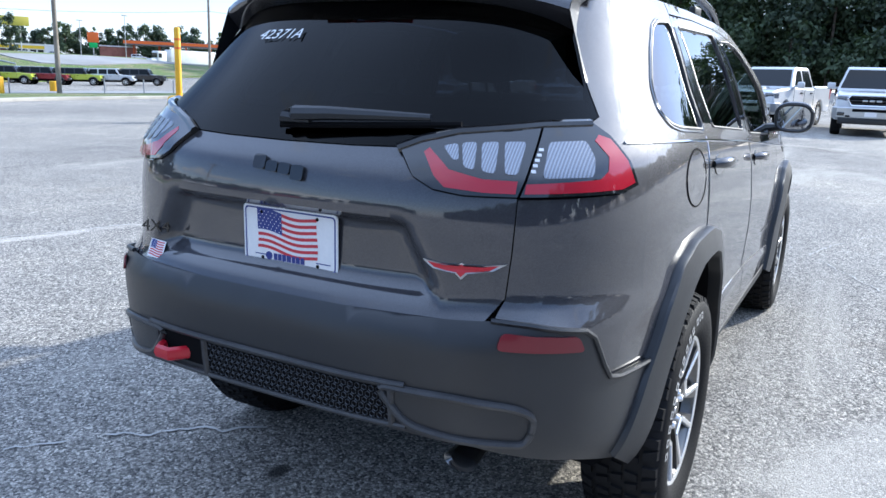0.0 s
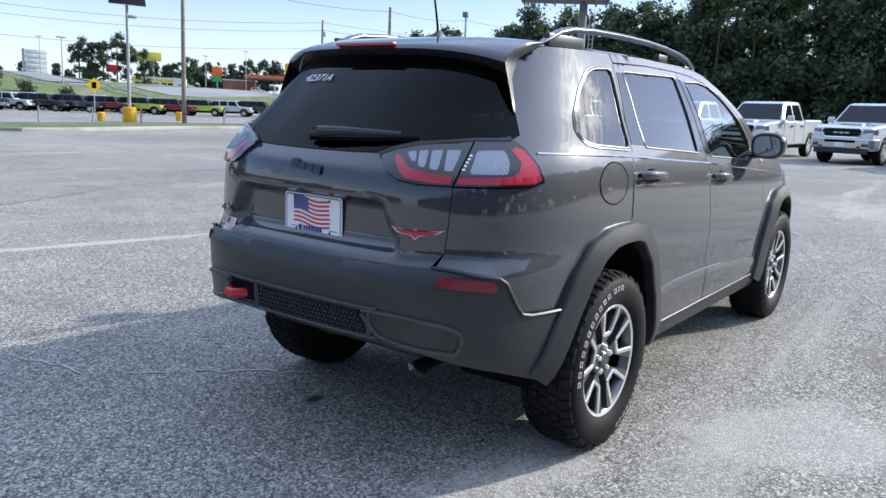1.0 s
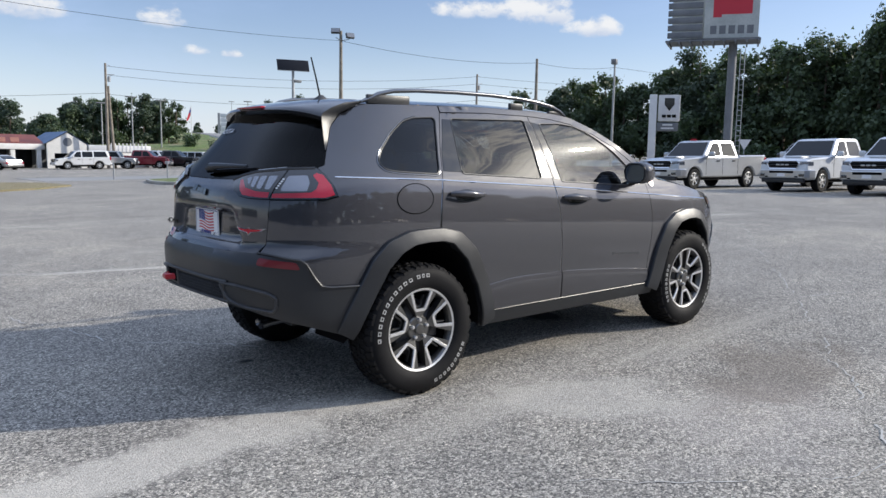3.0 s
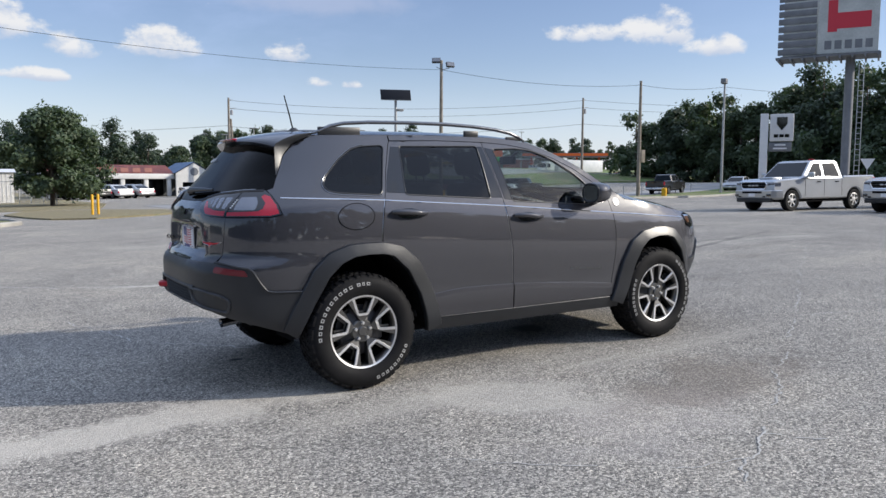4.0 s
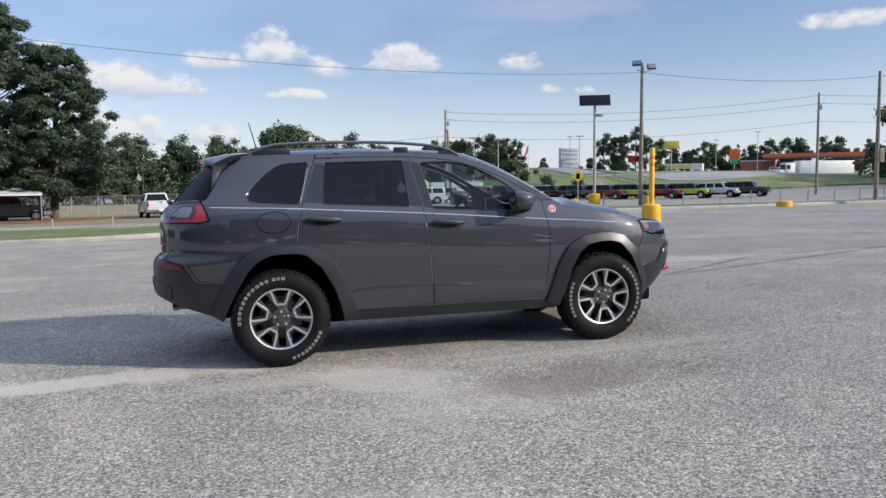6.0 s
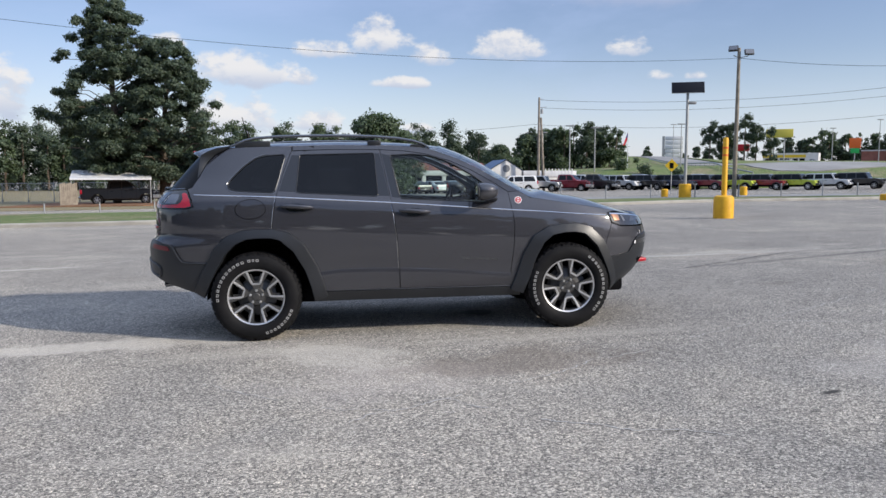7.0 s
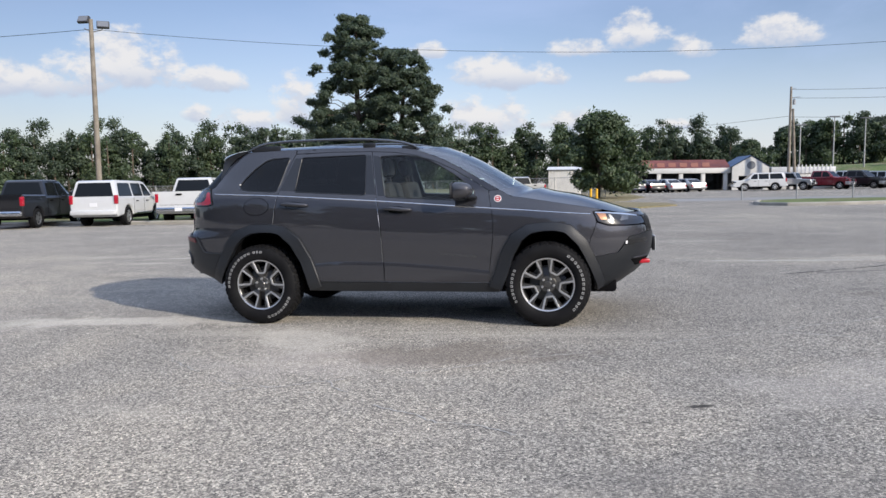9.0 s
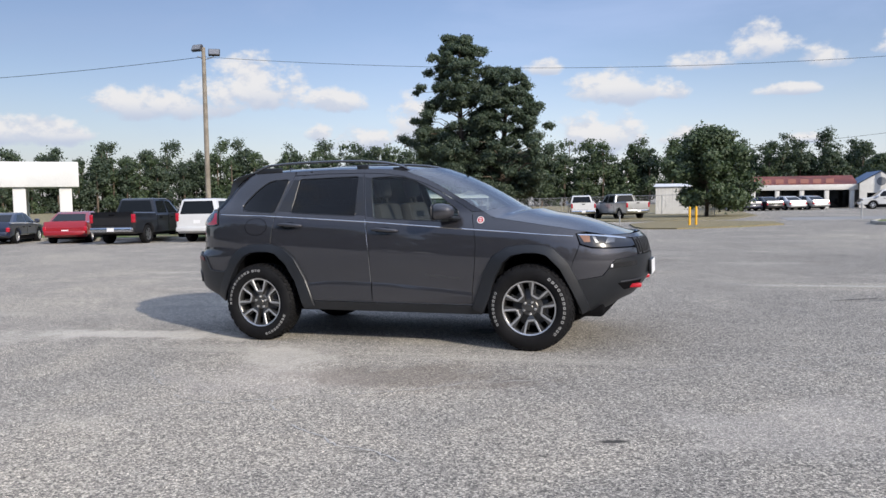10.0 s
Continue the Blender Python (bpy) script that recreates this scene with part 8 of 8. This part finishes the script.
fence_w = root("wooden_fence", "weathered grey board fence beside the carport", "fence", at=pose(-20.6, 54.8, ground_z(-20.6, 54.8), 0, 0, 70))
for i in range(9):
    make("board", Shape().box(-1.0 + i * 0.22, -0.80 + i * 0.22, -0.02, 0.02, -0.1, 1.75 + 0.04 * (i % 3), 0.005), WOOD_POLE, fence_w, smooth=0)
vehicle("pickup_truck", "dark pickup under the carport", "pickup truck", "pickup", V_BLACK, upright(-17.6, 58.0, 10), PARKED)
CANOPY = mottled((0.56, 0.57, 0.57), (0.66, 0.66, 0.66), 0.5, 12.0, (0.6, 0.8), 0.05, 0.01, name="greyed_white_panel")
lc = root("service_canopy", "white service canopy on square columns", "canopy", at=pose(-34.0, 25.5, ground_z(-34.0, 25.5), 0, 0, 47))
make("roof", Shape().box(-6.0, 3.3, -2.5, 3.0, 2.85, 4.25, 0.03), CANOPY, lc)
for x in (-5.5, -3.6, -1.7, 0.3, 2.6):
    for y in (-2.0, 2.6):
        make("column", Shape().box(x - 0.32, x + 0.32, y - 0.25, y + 0.25, -0.6, 2.9, 0.02), CANOPY, lc)

# chain-link fence
fz = root("chain_link_fence", "chain-link fence on steel posts before the woods", "fence", at=Matrix())
FENCE = [(-48.0, 70.0), (-22.0, 68.5), (-6.0, 67.5), (1.6, 66.0), (3.8, 60.0)]
posts = dense(FENCE, 2.6, False)
for x, y in posts:
    z = ground_z(x, y)
    make("post", Shape().tube([(x, y, z - 0.2), (x, y, z + 1.9)], 0.04, 6), STEEL, fz)
make("top_rail", Shape().tube([(x, y, ground_z(x, y) + 1.85) for x, y in posts], 0.025, 5), STEEL, fz)
wires = Shape()
for i in range(len(posts) - 1):
    a, b = Vector(posts[i]), Vector(posts[i + 1])
    for k in range(14):
        for s in (1, -1):
            t0, t1 = (k - 3) / 14, (k + 3) / 14
            p, q = a.lerp(b, max(0, t0)), a.lerp(b, min(1, t1))
            za, zb_ = (0.05, 1.85) if s > 0 else (1.85, 0.05)
            wires.tube([(p.x, p.y, ground_z(p.x, p.y) + za), (q.x, q.y, ground_z(q.x, q.y) + zb_)], 0.007, 3, caps=False)
tagged(make("wire_mesh", wires, STEEL, fz, smooth=0), kind="stuff")

# ---- across the road: filling station, shops, lorry, signs ----
BRICK = mottled((0.26, 0.10, 0.075), (0.36, 0.15, 0.11), 0.8, 20.0, (0.8, 0.9), 0.1, 0.01, name="red_brick")
STN_Y = principled("station_yellow", Base_Color=(0.75, 0.52, 0.03), Roughness=0.5)
STN_R = principled("station_red", Base_Color=(0.55, 0.10, 0.03), Roughness=0.5)


def far_root(name, label, cat, x, y, turn=0.0, dz=0.0, group=""):
    return root(name, label, cat, group, pose(x, y, ground_z(x, y) + dz, 0, 0, turn))


cn = far_root("filling_station_canopy", "orange-edged filling station canopy on posts", "canopy", 196.0, 221.0, -42)
make("roof", Shape().box(-16, 16, -6, 6, 5.2, 6.6, 0.05), BILL_GREY, cn)
make("edge_band", Shape().box(-16.1, 16.1, -6.1, -6.0, 5.5, 6.5), ORANGE, cn, smooth=0)
for x in (-13, -4.5, 4.5, 13):
    make("column", Shape().box(x - 0.35, x + 0.35, -0.35, 0.35, -0.5, 5.2), STN_R, cn, smooth=0)
st_ = far_root("station_shop", "low station shop with a yellow band", "building", 159.0, 248.0, -38)
make("wall", Shape().box(-9, 9, -4, 4, -0.5, 3.8), WALL_W, st_, smooth=0)
make("band", Shape().box(-9.1, 5, -4.1, -4.0, 2.2, 3.2), STN_Y, st_, smooth=0)
for i in range(6):
    make("window", Shape().box(-8 + i * 2.2, -6.3 + i * 2.2, -4.05, -4.0, 0.4, 1.9), PANE, st_, smooth=0)
bk = far_root("brick_building", "red brick building behind the station", "building", 188.0, 240.0, -40)
make("wall", Shape().box(-6, 6, -4, 4, -0.5, 4.4), BRICK, bk, smooth=0)
make("roof", Shape().box(-6.2, 6.2, -4.2, 4.2, 4.4, 4.8), WALL_W, bk, smooth=0)
sg = far_root("price_sign", "tall red and yellow station sign", "sign", 175.5, 237.0, -40)
make("post", Shape().tube([(0, 0, 0), (0, 0, 4.6)], 0.2, 6), STEEL, sg)
make("panel", Shape().box(-1.8, 1.8, -0.2, 0.2, 5.4, 8.8, 0.05), ORANGE, sg)
make("price_panel", Shape().box(-1.3, 1.3, -0.22, 0.22, 3.6, 5.3, 0.05), principled("green_panel", Base_Color=(0.02, 0.45, 0.10), Roughness=0.4), sg)
yg = far_root("tall_sign", "yellow sign on a tall pole", "sign", 145.3, 233.4, -32)
for x in (-1.6, 1.6):
    make("post", Shape().tube([(x, 0, 0), (x, 0, 9.0)], 0.22, 6), STEEL, yg)
make("panel", Shape().box(-4.2, 4.2, -0.3, 0.3, 8.6, 11.4, 0.05), principled("sign_yellow", Base_Color=(0.60, 0.50, 0.08), Roughness=0.5), yg)
gs = far_root("tall_sign", "pale grey brand pylon with rows of panels", "sign", 98.6, 212.8, -25)
make("mast", Shape().box(-3.0, -2.3, -0.4, 0.4, -1.0, 7.4), STEEL, gs, smooth=0)
for i in range(5):
    make("panel", Shape().box(-2.2, 3.0, -0.3, 0.3, 0.9 + i * 1.3, 2.1 + i * 1.3, 0.05), SIGN_WHITE, gs)
ly = far_root("lorry", "white articulated lorry on the main road", "lorry", 121.0, 133.5, 171)
make("trailer", Shape().box(-8.5, 4.0, -1.25, 1.25, 1.1, 3.9, 0.05), SIGN_WHITE, ly)
make("cab", Shape().box(5.0, 7.2, -1.2, 1.2, 0.8, 3.5, 0.2).box(7.0, 8.6, -1.0, 1.0, 0.7, 1.9, 0.2), SIGN_WHITE, ly)
make("cab_window", Shape().box(7.19, 7.24, -1.0, 1.0, 2.1, 3.1).box(6.2, 7.0, -1.22, 1.22, 2.1, 3.0), PANE, ly, smooth=0)
for x in (-7.6, -6.4, 5.2, 7.6):
    for s in (-1, 1):
        make("wheel", Shape().lathe([(0.0, -0.15), (0.5, -0.15), (0.5, 0.15), (0.0, 0.15)], 16, pose(x, s * 1.1, 0.5, 90, 0, 0)), RUBBER, ly)
for i, (x, y, p, k) in enumerate(((150.0, 236.0, V_WHITE, "suv"), (157.0, 232.0, V_SILVER, "sedan"), (146.0, 240.0, V_RED, "sedan"), (132.0, 126.5, V_DARKRED, "sedan"), (182.0, 222.0, V_WHITE, "suv"), (190.0, 214.0, V_WHITE, "suv"))):
    vehicle("sedan" if k == "sedan" else "suv", ("red" if p in (V_RED, V_DARKRED) else "white" if p is V_WHITE else "silver") + " car at the filling station", "car", k, p, upright(x, y, -40), "cars at the filling station")
rsn = far_root("shop_sign", "small red shop sign on a white post", "sign", 125.9, 221.5, -30)
for x in (-1.3, 1.3):
    make("post", Shape().tube([(x, 0, 0), (x, 0, 3.8)], 0.2, 6), SIGN_WHITE, rsn)
make("panel", Shape().box(-1.9, 1.9, -0.2, 0.2, 3.6, 5.8, 0.05), RED_PAINT, rsn)
gr_ = far_root("guard_rail", "steel guard rail along the bank", "guard rail", 0, 0)
gr_.matrix_basis = Matrix()
rail_path = dense([(61.5, 100.5), (59.8, 106.0), (65.8, 135.0), (71.8, 165.0)], 3.0, False)
make("rail", Shape().tube([(x, y, ground_z(x, y) + 0.75) for x, y in rail_path], 0.13, 6), STEEL, gr_)
for x, y in rail_path:
    make("post", Shape().tube([(x, y, ground_z(x, y) - 0.2), (x, y, ground_z(x, y) + 0.8)], 0.07, 5), STEEL, gr_)

# bushes on the bank
for i, (x, y) in enumerate(((46.0, 104.0), (49.5, 100.5), (44.0, 109.0))):
    rng = np.random.default_rng(40 + i)
    b = root("bush", "round dark green bush on the bank", "bush", "bushes", on_ground(x, y))
    c = [(rng.uniform(-.6, .6), rng.uniform(-.6, .6), rng.uniform(0.3, 1.3)) for _ in range(9)]
    v_, f_ = leaves(c, [0.6] * 9, 900, 0.16, rng)
    quick("foliage", v_, f_, LEAF, b)


# ---- wires ----
def wire(name, a, b, sag, label, r=0.013):
    a, b = Vector(a), Vector(b)
    pts = []
    for i in range(25):
        t = i / 24
        p = a.lerp(b, t)
        p.z -= sag * 4 * t * (1 - t)
        pts.append(p)
    tagged(make(name, Shape().tube(pts, r, 4, caps=False), BLACK, smooth=60), label, "cable", "overhead cables")


wire("overhead_cable", (26.6, 40.8, 9.1), (-22.2, 27.6, 9.0), 1.2, "black overhead cable between the lamp posts", 0.010)
wire("overhead_cable", (-22.2, 27.6, 9.0), (-70.0, 14.0, 9.0), 1.2, "black overhead cable from the lamp post")
wire("overhead_cable", (26.6, 40.8, 9.1), (48.1, 42.4, 9.7), 0.5, "black overhead cable to the next pole")
wire("overhead_cable", (48.1, 42.4, 9.7), (59.3, 42.4, 10.3), 0.3, "black overhead cable to the slim lamp post")
wire("overhead_cable", (59.3, 42.4, 10.3), (95.0, 30.0, 11.0), 0.8, "black overhead cable towards the woods")
for dz in (-0.3, -1.2, -3.2):
    wire("overhead_cable", (23.4, 80.9, 10.5 + dz), (63.2, 66.2, 11.6 + dz), 1.0, "black overhead cable between utility poles", 0.016)
    wire("overhead_cable", (63.2, 66.2, 11.6 + dz), (118.0, 44.0, 13.0 + dz), 1.0, "black overhead cable along the woods", 0.016)
wire("overhead_cable", (23.4, 80.9, 7.4), (-60.0, 110.0, 6.0), 1.5, "black overhead cable across the field", 0.016)


# ---- cracks and worn seams in the asphalt ----
SEAM = mottled((0.36, 0.35, 0.33), (0.50, 0.485, 0.455), 3.0, 60.0, (0.85, 0.95), 0.3, 0.004, name="pale_seam")
DARK_SEAM = mottled((0.05, 0.05, 0.05), (0.10, 0.10, 0.10), 3.0, 60.0, (0.85, 0.95), 0.3, 0.004, name="dark_crack")


def crack(pts, width, material, seed, label, breaks=0.25):
    """A ragged thin ribbon on the ground, broken here and there."""
    rng = np.random.default_rng(seed)
    run = dense(pts, 0.035, False)
    sh = Shape()
    off, rows = 0.0, []
    for i, p in enumerate(run):
        a, b = Vector(run[max(0, i - 1)]), Vector(run[min(len(run) - 1, i + 1)])
        d = (b - a).normalized()
        n = Vector((-d.y, d.x))
        off = 0.86 * off + rng.normal() * 0.012
        w = width * rng.uniform(0.25, 1.0)
        c = Vector(p) + n * off
        rows.append([(c.x + n.x * w * s, c.y + n.y * w * s, ground_z(c.x + n.x * w * s, c.y + n.y * w * s) + 0.004) for s in (-1, 1)])
    keep = np.ones(len(rows), bool)
    i = 0
    while i < len(rows):
        i += int(rng.integers(6, 30))
        m = int(rng.integers(1, 12) * breaks * 2)
        keep[i:i + m] = False
        i += m
    sh.add([q for r in rows for q in r], [(2 * i, 2 * i + 1, 2 * i + 3, 2 * i + 2) for i in range(len(rows) - 1) if keep[i]])
    tagged(make("crack", sh, material, smooth=60), label, "crack", kind="structure")


crack([(11.5, 3.3), (8.6, 1.55), (7.8, 1.10), (4.5, -0.98), (2.88, -1.92), (2.1, -2.42), (1.38, -2.85), (0.75, -3.25)], 0.008, SEAM, 1, "pale worn seam across the asphalt", 0.9)
crack([(4.5, -0.98), (5.4, -1.25), (6.6, -1.9), (7.6, -2.2)], 0.008, SEAM, 2, "pale hairline seam", 0.5)
crack([(1.38, -2.85), (2.0, -3.4), (3.1, -3.9)], 0.007, SEAM, 3, "pale hairline seam", 0.6)
crack([(-1.35, 2.9), (-1.2, 2.42), (-0.96, 1.55), (-0.72, 1.25), (-0.45, 0.95), (-0.22, 0.66)], 0.009, SEAM, 4, "pale hairline seam", 0.3)
crack([(-1.2, 2.42), (-2.2, 2.2), (-3.4, 2.4)], 0.008, DARK_SEAM, 5, "dark hairline crack", 0.4)
crack([(-2.6, 7.0), (-0.7, 5.3), (0.36, 5.04), (1.3, 4.8), (2.2, 4.45)], 0.02, SEAM, 6, "pale worn seam across the asphalt", 0.35)
crack([(4.2, 4.6), (5.1, 4.52), (7.1, 4.55), (9.0, 4.9)], 0.02, SEAM, 7, "pale worn seam across the asphalt", 0.35)
crack([(-6.0, 5.0), (-5.1, 5.36), (-3.7, 5.8), (-2.6, 7.0)], 0.02, SEAM, 8, "pale worn seam across the asphalt", 0.35)
crack([(1.2, 8.0), (4.0, 9.2), (7.5, 8.8)], 0.02, DARK_SEAM, 9, "dark crack in the asphalt", 0.3)
crack([(5.5, 2.8), (8.0, 4.4), (10.7, 4.95), (13.4, 4.7)], 0.03, DARK_SEAM, 10, "dark tar seam in the asphalt", 0.2)
crack([(-9.0, 14.0), (-5.5, 15.2), (-1.0, 14.4), (4.0, 15.5)], 0.03, DARK_SEAM, 11, "dark tar seam in the asphalt", 0.3)
crack([(-0.2, -2.2), (0.6, -2.9), (1.4, -3.1)], 0.005, SEAM, 12, "pale hairline seam", 0.6)
car.matrix_basis = pose(0.018, 0, 0.006, 0, -1.07, 0)
